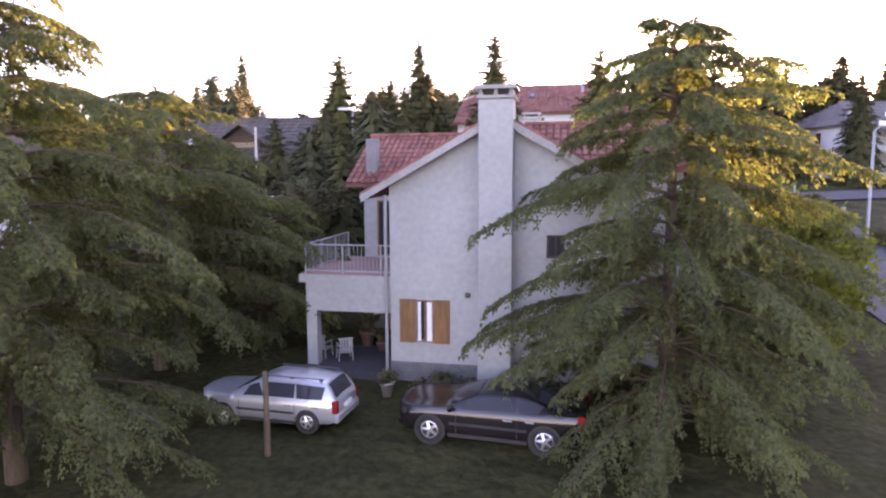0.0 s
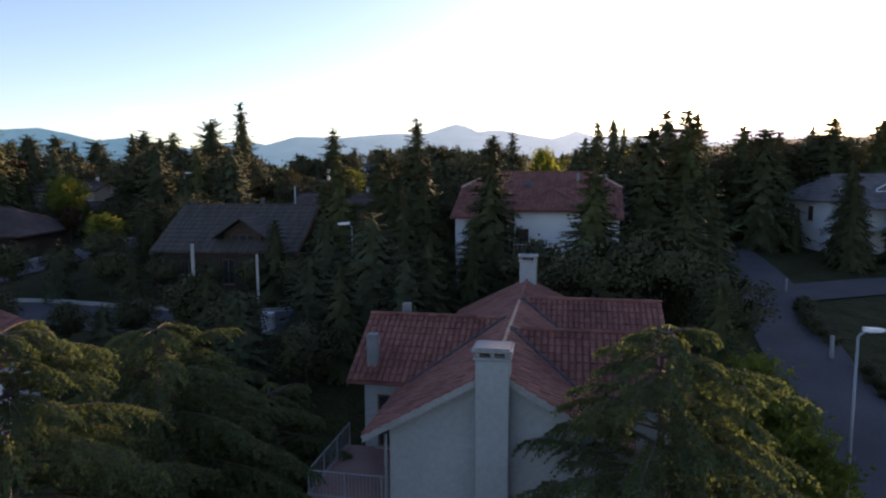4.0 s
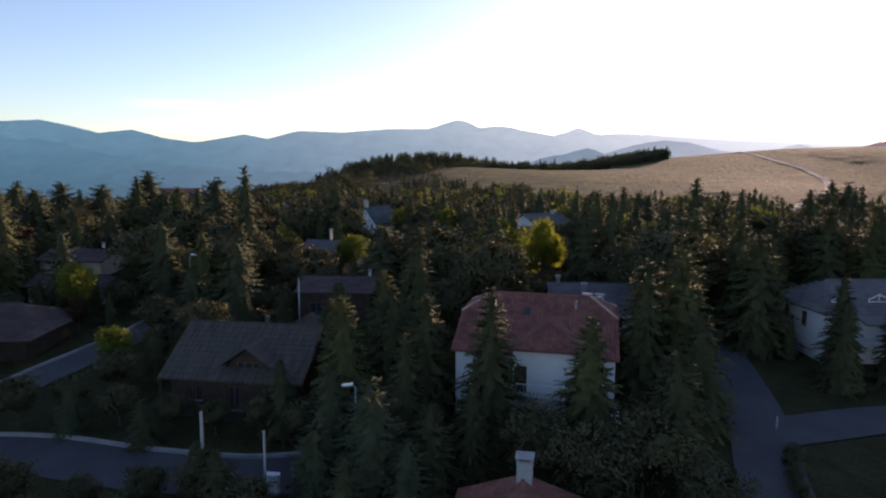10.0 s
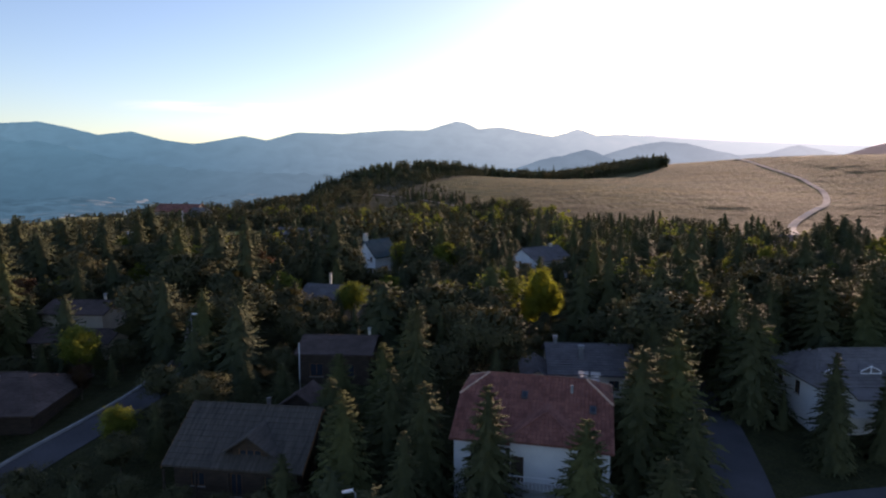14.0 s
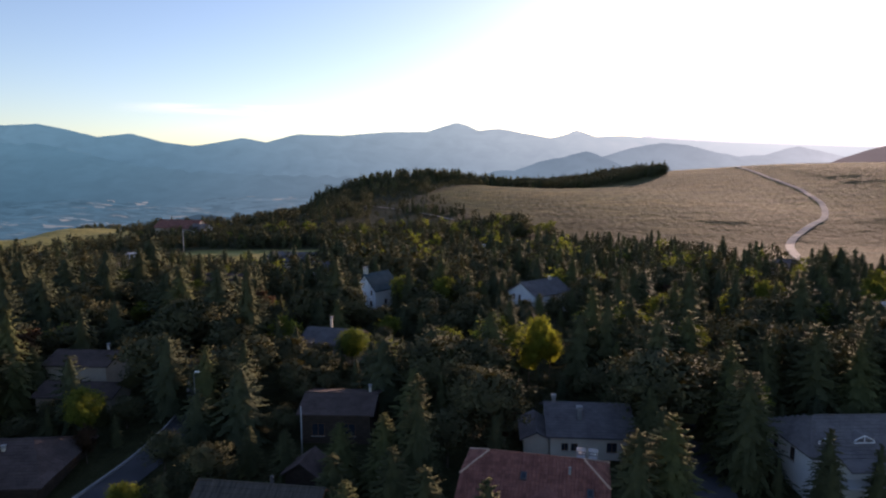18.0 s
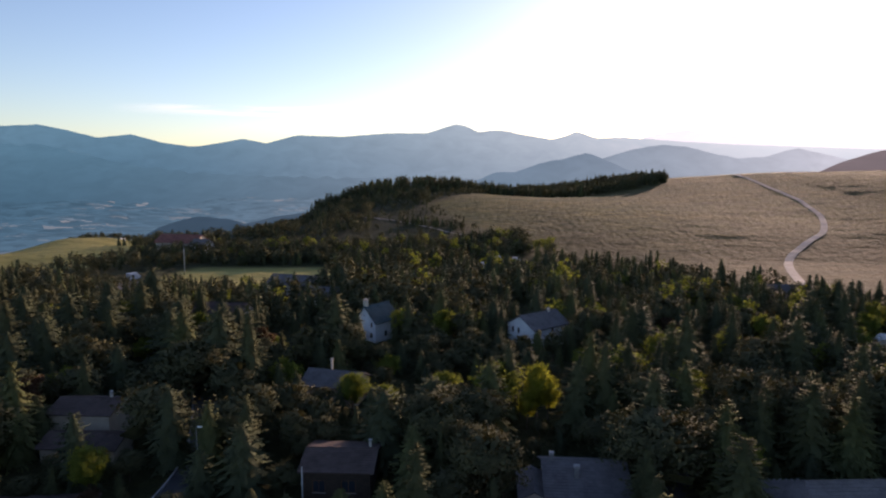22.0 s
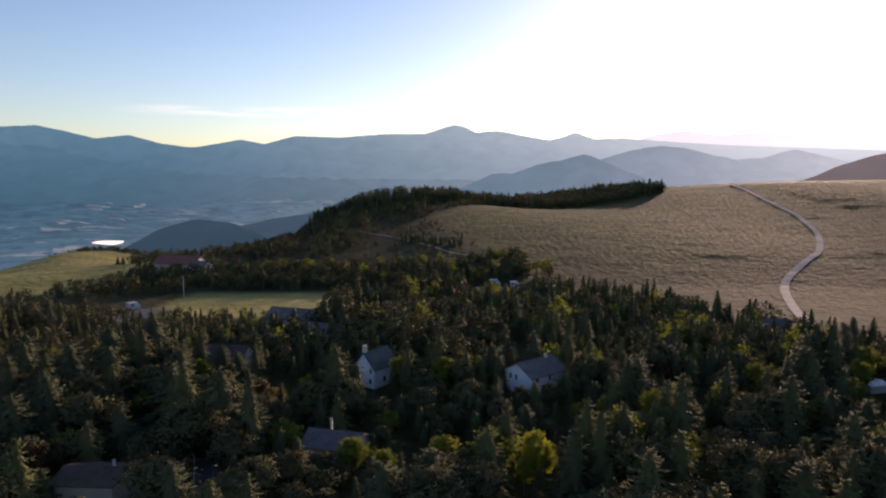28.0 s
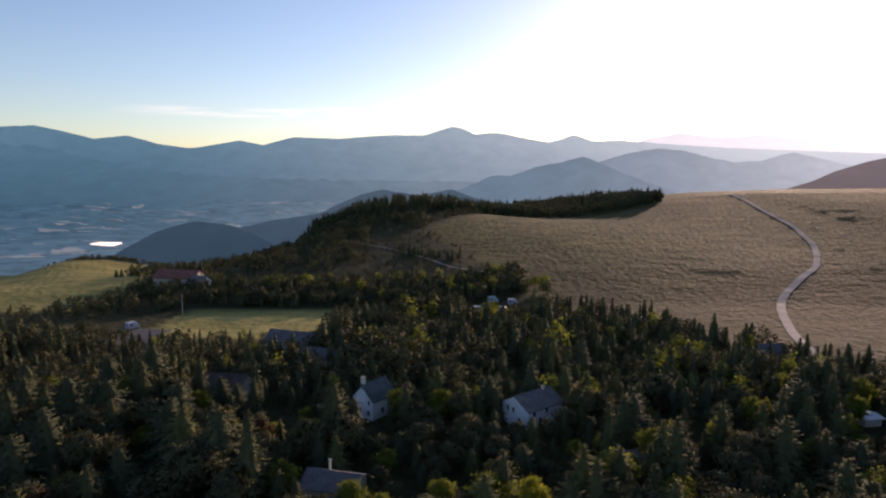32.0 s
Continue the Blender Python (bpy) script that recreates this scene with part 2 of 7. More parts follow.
BASE_Y = [-300, 0, 14, 22, 36, 60, 100, 150, 210, 280, 340, 720, 1000, 1500, 2300, 3200, 4300, 4990]
BASE_Z = [-6, 0.4, 1.15, 1.75, 4.6, 6.8, 8.6, 9.3, 8.6, 6.0, 8, 8, -40, -210, -300, -270, -200, -150]

SHELF_Z = [-6, 0.4, 1.15, 1.75, 4.6, 6.8, 8.6, 9.3, 8.6, 6.0, 8, 8, 5, -210, -300, -270, -200, -150]


CREST_X = [-200, -150, -125, -110, -75, -15, 32, 101, 125, 158, 215, 260, 290, 330, 390, 450]
CREST_RISE = [0, 0, 4, 8, 15, 19.5, 18.2, 15.6, 16.0, 20.2, 27.0, 31.8, 35.4, 38.6, 41.0, 41.6]
CREST_Y = [640, 640, 640, 640, 630, 600, 550, 525, 530, 561, 640, 640, 610, 575, 565, 565]


def hummocks(x, y, size, seed):
    """Smooth uneven lumps of about one size."""
    u, v = x / size, y / size
    i, j = np.floor(u), np.floor(v)
    a, b = smooth_step(0, 1, u - i), smooth_step(0, 1, v - j)

    def lattice(p, q):
        h = np.sin(p * 127.1 + q * 311.7 + seed * 74.7) * 43758.5453
        return h - np.floor(h)

    top = lattice(i, j) * (1 - a) + lattice(i + 1, j) * a
    return top * (1 - b) + (lattice(i, j + 1) * (1 - a) + lattice(i + 1, j + 1) * a) * b - 0.5


def terrain(x, y):
    """The lie of the land: the village slope, the grassy hill and the fall to the valley."""
    x, y = np.asarray(x, float), np.asarray(y, float)
    z = np.interp(y, BASE_Y, BASE_Z)
    z = z + (np.interp(y, BASE_Y, SHELF_Z) - z) * smooth_step(10, 70, x)
    rise = sum(np.interp(x + o, CREST_X, CREST_RISE) for o in (-40, -20, 0, 20, 40)) / 5
    crest = sum(np.interp(x + o, CREST_X, CREST_Y) for o in (-40, -20, 0, 20, 40)) / 5
    even = 0.85 * smooth_step(215, 300, x)
    z = z + rise * (smooth_step(0, 1, (y - 215) / (crest - 215)) * (1 - even) + np.clip((y - 190) / (crest - 160), 0, 1) * even) * (1 - smooth_step(690 - 50 * smooth_step(240, 300, x), 1500, y))
    z = z - 5 * smooth_step(0, 1, (y - crest) / 150) * smooth_step(-20, 40, x) * smooth_step(215, 150, x)
    z = z - 26 * smooth_step(-60, -210, x) * smooth_step(300, 530, y) * (1 - smooth_step(900, 1600, y))
    z = z + 10.8 * np.exp(-(((x + 272) / 46) ** 2) - ((y - 484) / 75) ** 2) - 8.0 * smooth_step(50, -20, x + 0.7 * y) * smooth_step(290, 370, y) * smooth_step(-150, -200, x) * (1 - smooth_step(560, 700, y))
    z = z - 90 * smooth_step(492, 760, y) * smooth_step(-130, -240, x) * (1 - smooth_step(1200, 1900, y))
    far = smooth_step(260, 420, y)
    z = z + far * (0.8 * np.sin(x * 0.021 + y * 0.013) + 0.15 * np.sin(x * 0.047 - y * 0.031))
    # tussocks and terraces of the meadow
    lumps = 0.55 * hummocks(x, y * 1.7, 13, 1) + 0.40 * hummocks(x + 0.4 * y, y * 1.6, 7.5, 2) + 0.35 * hummocks(x - 0.3 * y, y * 2.4, 34, 3)
    return z + smooth_step(225, 300, y) * (1 - smooth_step(640, 700, y)) * (0.62 - 0.34 * smooth_step(220, 320, x)) * lumps


def spaced(lo, hi, step, out_lo, out_hi, grow=1.13):
    mid = list(np.arange(lo, hi + step / 2, step))
    s = step
    while mid[-1] < out_hi:
        s *= grow
        mid.append(mid[-1] + s)
    s = step
    while mid[0] > out_lo:
        s *= grow
        mid.insert(0, mid[0] - s)
    return np.array(mid)


GX, GY = spaced(-130, 440, 2.5, -4600, 4600), spaced(-20, 660, 2.5, -600, 4990, 1.08)
GZ = terrain(*np.meshgrid(GX, GY))


def ground(x, y):
    """The height of the ground sheet at a place."""
    i = int(np.clip(np.searchsorted(GX, x) - 1, 0, len(GX) - 2))
    j = int(np.clip(np.searchsorted(GY, y) - 1, 0, len(GY) - 2))
    u, v = (x - GX[i]) / (GX[i + 1] - GX[i]), (y - GY[j]) / (GY[j + 1] - GY[j])
    return float((GZ[j, i] * (1 - u) + GZ[j, i + 1] * u) * (1 - v) + (GZ[j + 1, i] * (1 - u) + GZ[j + 1, i + 1] * u) * v)


def edge_line(x, pts):
    return np.interp(x, [p[0] for p in pts], [p[1] for p in pts])


# where the woods end and the grass of the hill begins
WOOD_EDGE = [(-400, 232), (-150, 215), (-100, 212), (-45, 228), (0, 262), (30, 272), (60, 264), (83, 236), (98, 209), (110, 195), (125, 184), (160, 172), (260, 155), (500, 130)]


# left of this line dark grass stands for scrub and the wood's shade
SCRUB_SHADE_Y, SCRUB_SHADE_X = [300, 400, 470, 500, 550, 600, 640], [41, 11, -10, -5, 20, 50, 60]


def meadow_weight(x, y):
    hill = smooth_step(-6, 6, y - edge_line(x, WOOD_EDGE)) * smooth_step(-12, 12, x - np.interp(y, SCRUB_SHADE_Y, SCRUB_SHADE_X))
    left = smooth_step(-8, 8, y - 258) * smooth_step(-135, -160, x)
    return np.maximum(hill, left)


def lawn_weight(x, y):
    strip = smooth_step(-110, -100, x) * smooth_step(-18, -40, x) * smooth_step(208, 216, y) * smooth_step(270, 254, y)
    return np.maximum(strip, 0.8 * smooth_step(250, 268, y) * smooth_step(-140, -170, x))


def ground_material():
    m, n, l, b = material("grass_and_forest_floor", 0.95, 0, 0.1)
    at = n.new("ShaderNodeAttribute")
    at.attribute_name = "cover"
    sep = n.new("ShaderNodeSeparateColor")
    l.new(at.outputs["Color"], sep.inputs["Color"])
    tc = n.new("ShaderNodeTexCoord")

    def noise_at(scale, detail=4, stretch=(1, 1, 1)):
        mp, t = n.new("ShaderNodeMapping"), n.new("ShaderNodeTexNoise")
        mp.inputs["Scale"].default_value = stretch
        t.inputs["Scale"].default_value, t.inputs["Detail"].default_value = scale, detail
        l.new(tc.outputs["Object"], mp.inputs["Vector"])
        l.new(mp.outputs["Vector"], t.inputs["Vector"])
        return t.outputs["Fac"]

    def two(fac, a, c, lo=0.35, hi=0.65):
        r, x = n.new("ShaderNodeMapRange"), n.new("ShaderNodeMix")
        r.inputs["From Min"].default_value, r.inputs["From Max"].default_value = lo, hi
        x.data_type = "RGBA"
        x.inputs["A"].default_value, x.inputs["B"].default_value = (*a, 1), (*c, 1)
        l.new(fac, r.inputs["Value"])
        l.new(r.outputs["Result"], x.inputs["Factor"])
        return x.outputs["Result"]

    def blend(fac, a, c, mode="MIX", amount=None):
        x = n.new("ShaderNodeMix")
        x.data_type, x.blend_type = "RGBA", mode
        if fac is not None:
            l.new(fac, x.inputs["Factor"])
        else:
            x.inputs["Factor"].default_value = amount
        l.new(a, x.inputs["A"])
        l.new(c, x.inputs["B"])
        return x.outputs["Result"]

    grass = blend(None, two(noise_at(0.35), (0.022, 0.024, 0.010), (0.050, 0.049, 0.020)), two(noise_at(5, 6), (0.018, 0.020, 0.008), (0.060, 0.058, 0.024)), amount=0.5)
    dry = two(noise_at(0.03, 6, (1, 2.2, 1)), (0.052, 0.054, 0.017), (0.120, 0.108, 0.031))
    tuft = two(noise_at(0.22, 6, (0.5, 1.3, 1)), (0.020, 0.026, 0.008), (0.164, 0.142, 0.040), 0.36, 0.66)
    meadow = blend(None, dry, tuft, amount=0.7)
    meadow = blend(None, meadow, two(noise_at(0.011, 5, (0.7, 1.6, 1)), (0.74, 0.82, 0.76), (1.16, 1.08, 1.0), 0.38, 0.62), "MULTIPLY", 1.0)
    # darker olive tone, mixed in by the Blue channel
    dark_olive = blend(None, two(noise_at(0.9, 5, (0.35, 1.2, 1)), (0.010, 0.013, 0.005), (0.066, 0.054, 0.022), 0.34, 0.68), two(noise_at(0.06, 6, (0.6, 2.0, 1)), (0.016, 0.021, 0.007), (0.062, 0.048, 0.020)), amount=0.5)
    meadow = blend(sep.outputs["Blue"], meadow, dark_olive)
    lawn = blend(None, two(noise_at(0.05, 4, (0.4, 2, 1)), (0.28, 0.255, 0.078), (0.50, 0.41, 0.14)), tuft, amount=0.3)
    col = blend(sep.outputs["Red"], grass, meadow)
    col = blend(sep.outputs["Green"], col, lawn)
    l.new(col, b.inputs["Base Color"])
    bp = n.new("ShaderNodeBump")
    bp.inputs["Strength"].default_value, bp.inputs["Distance"].default_value = 0.9, 1.6
    l.new(noise_at(0.28, 9), bp.inputs["Height"])
    l.new(bp.outputs["Normal"], b.inputs["Normal"])
    return m


def build_ground():
    X, Y = np.meshgrid(GX, GY)
    ny, nx = X.shape
    idx = np.arange(nx * ny).reshape(ny, nx)
    faces = np.stack([idx[:-1, :-1], idx[:-1, 1:], idx[1:, 1:], idx[1:, :-1]], -1).reshape(-1, 4)
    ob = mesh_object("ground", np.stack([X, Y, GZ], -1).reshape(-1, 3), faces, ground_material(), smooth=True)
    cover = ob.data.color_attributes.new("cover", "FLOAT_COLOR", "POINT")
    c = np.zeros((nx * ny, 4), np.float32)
    # more of the darker tone near the wood edge and towards +x
    edge_weight = smooth_step(260, 10, Y - edge_line(X, WOOD_EDGE)) * smooth_step(-10, 90, X) + 0.5 * smooth_step(90, 190, X)
    c[:, 0], c[:, 1], c[:, 2], c[:, 3] = meadow_weight(X, Y).ravel(), lawn_weight(X, Y).ravel(), np.clip(edge_weight, 0, 1).ravel(), 1
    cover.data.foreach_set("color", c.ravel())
    tagged(ob, "grassy village ground rising to a dry golden hill meadow", "ground", kind="structure")


build_ground()


def ribbon(name, pts, width, lift, mat, label, category, kerb=0.0, sides=(-1, 1), kind="structure"):
    """A road that follows the ground; with raised kerbs along both sides."""
    pts = [Vector(p) for p in pts]
    line = []
    for i in range(len(pts) - 1):
        p0, p1, p2, p3 = pts[max(i - 1, 0)], pts[i], pts[i + 1], pts[min(i + 2, len(pts) - 1)]
        steps = max(2, int((p2 - p1).length / 1.2))
        for s in range(steps):
            t = s / steps
            line.append(0.5 * (2 * p1 + (p2 - p0) * t + (2 * p0 - 5 * p1 + 4 * p2 - p3) * t * t + (3 * p1 - p0 - 3 * p2 + p3) * t ** 3))
    line.append(pts[-1])
    across = []
    for i, p in enumerate(line):
        d = line[min(i + 1, len(line) - 1)] - line[max(i - 1, 0)]
        across.append(Vector((-d.y, d.x)).normalized())
    cols = 5
    v = []
    for p, a in zip(line, across):
        for k in range(cols):
            q = p + a * width * (k / (cols - 1) - 0.5)
            v.append((q.x, q.y, ground(q.x, q.y) + lift))
    n = len(line)
    idx = np.arange(n * cols).reshape(n, cols)
    faces = np.stack([idx[:-1, :-1], idx[:-1, 1:], idx[1:, 1:], idx[1:, :-1]], -1).reshape(-1, 4)
    road = tagged(mesh_object(name, v, faces, mat, smooth=True), label, category, kind=kind)
    for side in (sides if kerb else ()):
        bm = bmesh.new()
        rows = []
        for p, a in zip(line, across):
            q0, q1 = p + a * side * width / 2, p + a * side * (width / 2 + 0.28)
            z = ground(q0.x, q0.y) + lift
            rows.append([bm.verts.new(c) for c in ((q0.x, q0.y, z - 0.1), (q0.x, q0.y, z + kerb), (q1.x, q1.y, z + kerb), (q1.x, q1.y, z - 0.25))])
        for a, b in zip(rows, rows[1:]):
            for k in range(3):
                bm.faces.new((a[k], a[k + 1], b[k + 1], b[k]))
        part("kerb", bm, M["kerb"], road, "pale concrete kerb")
    return road


ribbon("road_east", [(20, -70), (18.6, -20), (18.5, 6), (18.4, 20), (19.6, 31), (22.0, 40), (25.5, 50), (27.8, 60), (30, 72), (31, 90)], 4.6, 0.07, M["asphalt"], "grey asphalt village road between trees", "road")
ribbon("road_branch", [(25.0, 47.0), (30, 48.2), (36, 49.5), (46, 50.5), (62, 50)], 4.2, 0.11, M["asphalt"], "grey asphalt side road off the junction", "road")
ribbon("road_west", [(-52, 41.5), (-38, 43.2), (-30, 43.3), (-22, 41.6), (-14, 40.6), (-8, 41.5)], 4.6, 0.07, M["asphalt"], "bluish grey asphalt lane with a pale kerb", "road", 0.25, (1,))
ribbon("road_north", [(-37, 43.5), (-38.4, 52), (-35.8, 62), (-34.0, 72), (-34.2, 84), (-39, 100), (-47, 118), (-62, 145), (-80, 175), (-98, 203), (-108, 222)], 4.0, 0.11, M["asphalt"], "long asphalt lane through the woods", "road", 0.25, (1,))
ribbon("field_track", [(118, 190), (126, 217), (135, 240), (149, 271), (164, 295), (189, 325), (211, 351), (237, 398), (250, 435), (260, 467), (272, 534), (286, 600), (294, 650)], 3.5, 0.30, M["gravel"], "pale gravel track winding up the dry hill", "road")
ribbon("hill_track", [(-79, 462), (-50, 425), (-29, 401), (-10, 374), (6, 347), (21, 337), (32, 326)], 1.4, 0.30, M["gravel"], "pale gravel track along the foot of the hill", "road")
ribbon("parking_lot", [(-112, 205), (-106, 216), (-104, 226)], 14, 0.16, M["asphalt"], "grey asphalt parking lot beside the lawn", "road")


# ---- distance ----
def haze_glow_material(name, low, high, glow, z0, z1, patches=0.0, haze_dim=None):
    """Far hills: evening haze put in as glow; faint slope shading, woods, fields."""
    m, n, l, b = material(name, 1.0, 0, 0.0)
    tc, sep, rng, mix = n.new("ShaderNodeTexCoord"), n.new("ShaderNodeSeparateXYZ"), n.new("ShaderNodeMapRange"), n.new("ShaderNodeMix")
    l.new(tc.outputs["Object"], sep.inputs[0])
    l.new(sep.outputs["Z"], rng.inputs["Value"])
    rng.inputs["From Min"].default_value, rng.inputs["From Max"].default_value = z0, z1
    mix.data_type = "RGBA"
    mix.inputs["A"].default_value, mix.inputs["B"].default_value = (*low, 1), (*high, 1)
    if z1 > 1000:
        # sunward haze put into the colour: paler towards +x
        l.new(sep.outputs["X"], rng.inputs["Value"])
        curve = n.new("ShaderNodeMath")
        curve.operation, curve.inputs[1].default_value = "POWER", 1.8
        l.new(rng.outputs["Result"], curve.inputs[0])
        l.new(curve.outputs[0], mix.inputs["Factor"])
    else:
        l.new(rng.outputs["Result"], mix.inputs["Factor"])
    # uneven tone stands for shaded spurs and woods
    no, ov = n.new("ShaderNodeTexNoise"), n.new("ShaderNodeMix")
    no.inputs["Scale"].default_value, no.inputs["Detail"].default_value = 0.0055, 8
    no.inputs["Roughness"].default_value, no.inputs["Distortion"].default_value = 0.62, 0.6
    st = n.new("ShaderNodeMapping")
    st.inputs["Scale"].default_value = (1.0, 0.7, 2.6)
    l.new(tc.outputs["Object"], st.inputs["Vector"])
    l.new(st.outputs["Vector"], no.inputs["Vector"])
    ov.data_type, ov.blend_type = "RGBA", "OVERLAY"
    ov.inputs["Factor"].default_value = 0.22
    l.new(mix.outputs["Result"], ov.inputs["A"])
    l.new(no.outputs["Fac"], ov.inputs["B"])
    col = ov.outputs["Result"]
    # haze by height put into the colour: dimmer and bluer at the foot
    if haze_dim:
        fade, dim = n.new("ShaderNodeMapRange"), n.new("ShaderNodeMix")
        fade.inputs["From Min"].default_value, fade.inputs["From Max"].default_value = haze_dim[0], haze_dim[1]
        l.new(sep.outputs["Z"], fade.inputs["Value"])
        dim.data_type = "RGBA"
        deep, clear = n.new("ShaderNodeMix"), haze_dim[2]
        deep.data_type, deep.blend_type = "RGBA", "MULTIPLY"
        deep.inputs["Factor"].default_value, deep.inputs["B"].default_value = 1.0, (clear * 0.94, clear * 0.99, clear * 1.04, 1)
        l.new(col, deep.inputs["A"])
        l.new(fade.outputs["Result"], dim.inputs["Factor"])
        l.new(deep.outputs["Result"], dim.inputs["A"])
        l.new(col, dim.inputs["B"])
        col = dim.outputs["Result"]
    if patches:
        mp, vo = n.new("ShaderNodeMapping"), n.new("ShaderNodeTexVoronoi")
        mp.inputs["Scale"].default_value = (0.0085, 0.021, 0.0)
        wob, bend, push = n.new("ShaderNodeTexNoise"), n.new("ShaderNodeVectorMath"), n.new("ShaderNodeVectorMath")
        wob.inputs["Scale"].default_value, wob.inputs["Detail"].default_value = 0.012, 4
        l.new(tc.outputs["Object"], wob.inputs["Vector"])
        bend.operation, push.operation = "SCALE", "ADD"
        bend.inputs["Scale"].default_value = 150.0
        l.new(wob.outputs["Color"], bend.inputs[0])
        l.new(tc.outputs["Object"], push.inputs[0])
        l.new(bend.outputs[0], push.inputs[1])
        l.new(push.outputs[0], mp.inputs["Vector"])
        l.new(mp.outputs["Vector"], vo.inputs["Vector"])
        vo.inputs["Scale"].default_value = 1.6
        # fields of slightly different tone
        tone, fields, sp = n.new("ShaderNodeMix"), n.new("ShaderNodeMapRange"), n.new("ShaderNodeSeparateColor")
        l.new(vo.outputs["Color"], sp.inputs[0])
        fields.inputs["To Min"].default_value, fields.inputs["To Max"].default_value = 0.80, 1.24
        l.new(sp.outputs["Green"], fields.inputs["Value"])
        tone.data_type, tone.blend_type = "RGBA", "MULTIPLY"
        tone.inputs["Factor"].default_value = 1.0
        l.new(col, tone.inputs["A"])
        l.new(fields.outputs["Result"], tone.inputs["B"])
        col = tone.outputs["Result"]
        s2, gt, n2, mul, fm = n.new("ShaderNodeSeparateColor"), n.new("ShaderNodeMapRange"), n.new("ShaderNodeTexNoise"), n.new("ShaderNodeMath"), n.new("ShaderNodeMix")
        l.new(vo.outputs["Color"], s2.inputs[0])
        l.new(s2.outputs["Red"], gt.inputs["Value"])
        gt.inputs["From Min"].default_value, gt.inputs["From Max"].default_value = 0.80, 0.90
        n2.inputs["Scale"].default_value = 0.0022
        l.new(tc.outputs["Object"], n2.inputs["Vector"])
        g2 = n.new("ShaderNodeMapRange")
        g2.inputs["From Min"].default_value, g2.inputs["From Max"].default_value = 0.46, 0.62
        l.new(n2.outputs["Fac"], g2.inputs["Value"])
        mul.operation = "MULTIPLY"
        l.new(gt.outputs["Result"], mul.inputs[0])
        l.new(g2.outputs["Result"], mul.inputs[1])
        m2 = n.new("ShaderNodeMath")
        m2.operation, m2.inputs[1].default_value = "MULTIPLY", patches
        l.new(mul.outputs[0], m2.inputs[0])
        fm.data_type = "RGBA"
        fm.inputs["B"].default_value = (0.40, 0.43, 0.42, 1)
        l.new(m2.outputs[0], fm.inputs["Factor"])
        l.new(col, fm.inputs["A"])
        col = fm.outputs["Result"]
    # almost black base; the painted haze is emitted, not lit
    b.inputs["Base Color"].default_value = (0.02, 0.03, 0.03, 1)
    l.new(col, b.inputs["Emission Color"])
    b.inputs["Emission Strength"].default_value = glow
    return m


def ridge_line(name, crest, depth, foot, mat, label, rough=8.0, run=500, seed=0, steps=220):
    """A range of hills: a crest that goes along x at a distance, with slopes falling towards the viewer."""
    xs = np.linspace(crest[0][0], crest[-1][0], steps)
    px, pz = np.array([c[0] for c in crest]), np.array([c[1] for c in crest])
    zs = np.interp(xs, px, pz)
    soft = np.convolve(np.pad(zs, 1, mode="edge"), [0.2, 0.6, 0.2], "valid") + np.array([noise.noise(Vector((x * 0.013, seed, 2.0))) for x in xs]) * rough * 0.7
    rows, v = 14, []
    for r in range(rows):
        t = r / (rows - 1)
        for x, z in zip(xs, soft):
            nz = noise.noise(Vector((x * 0.006 + seed, t * 3, seed))) * rough + noise.noise(Vector((x * 0.02, t * 7, seed + 5))) * rough * 0.4
            spur = noise.noise(Vector((x * 0.0035 + seed * 2, 0, seed))) * run * 0.25
            v.append((x, depth - run * t + spur * t, foot + (z - foot) * (1 - t) ** 1.25 + nz * (0.25 + t)))
    back = len(v)
    v += [(x, depth + run * 0.3, foot) for x in xs]
    idx = np.arange(rows * steps).reshape(rows, steps)
    f = np.stack([idx[:-1, :-1], idx[1:, :-1], idx[1:, 1:], idx[:-1, 1:]], -1).reshape(-1, 4)
    b = np.arange(back, back + steps)
    f2 = np.stack([b[:-1], idx[0, :-1], idx[0, 1:], b[1:]], -1)
    return tagged(mesh_object(name, v, np.concatenate([f, f2]), mat, smooth=True), label, "hills", kind="structure")


# blue and pale tones below are evening haze, emitted by the hills
FAR = haze_glow_material("far_blue_range", (0.084, 0.226, 0.312), (0.71, 0.86, 0.90), 0.66, -2700, 2600, haze_dim=(60, 330, 0.78))
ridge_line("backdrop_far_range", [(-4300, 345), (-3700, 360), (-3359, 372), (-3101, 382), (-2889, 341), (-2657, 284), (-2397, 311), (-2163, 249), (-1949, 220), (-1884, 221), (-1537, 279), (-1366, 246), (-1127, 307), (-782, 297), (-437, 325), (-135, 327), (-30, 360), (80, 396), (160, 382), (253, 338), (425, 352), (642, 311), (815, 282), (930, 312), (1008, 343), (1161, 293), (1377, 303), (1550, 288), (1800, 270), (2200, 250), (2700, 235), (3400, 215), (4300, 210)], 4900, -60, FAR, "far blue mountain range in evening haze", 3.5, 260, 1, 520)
PALE = haze_glow_material("palest_range", (0.55, 0.62, 0.66), (0.76, 0.79, 0.80), 0.97, 800, 3200)
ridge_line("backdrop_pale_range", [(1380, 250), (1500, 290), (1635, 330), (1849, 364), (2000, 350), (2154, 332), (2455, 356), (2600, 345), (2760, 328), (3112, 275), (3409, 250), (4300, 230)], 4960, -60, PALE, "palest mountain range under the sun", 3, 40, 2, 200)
LEFT = haze_glow_material("left_blue_range", (0.064, 0.186, 0.262), (0.56, 0.68, 0.74), 0.66, -2700, 2600, haze_dim=(-160, 200, 0.68))
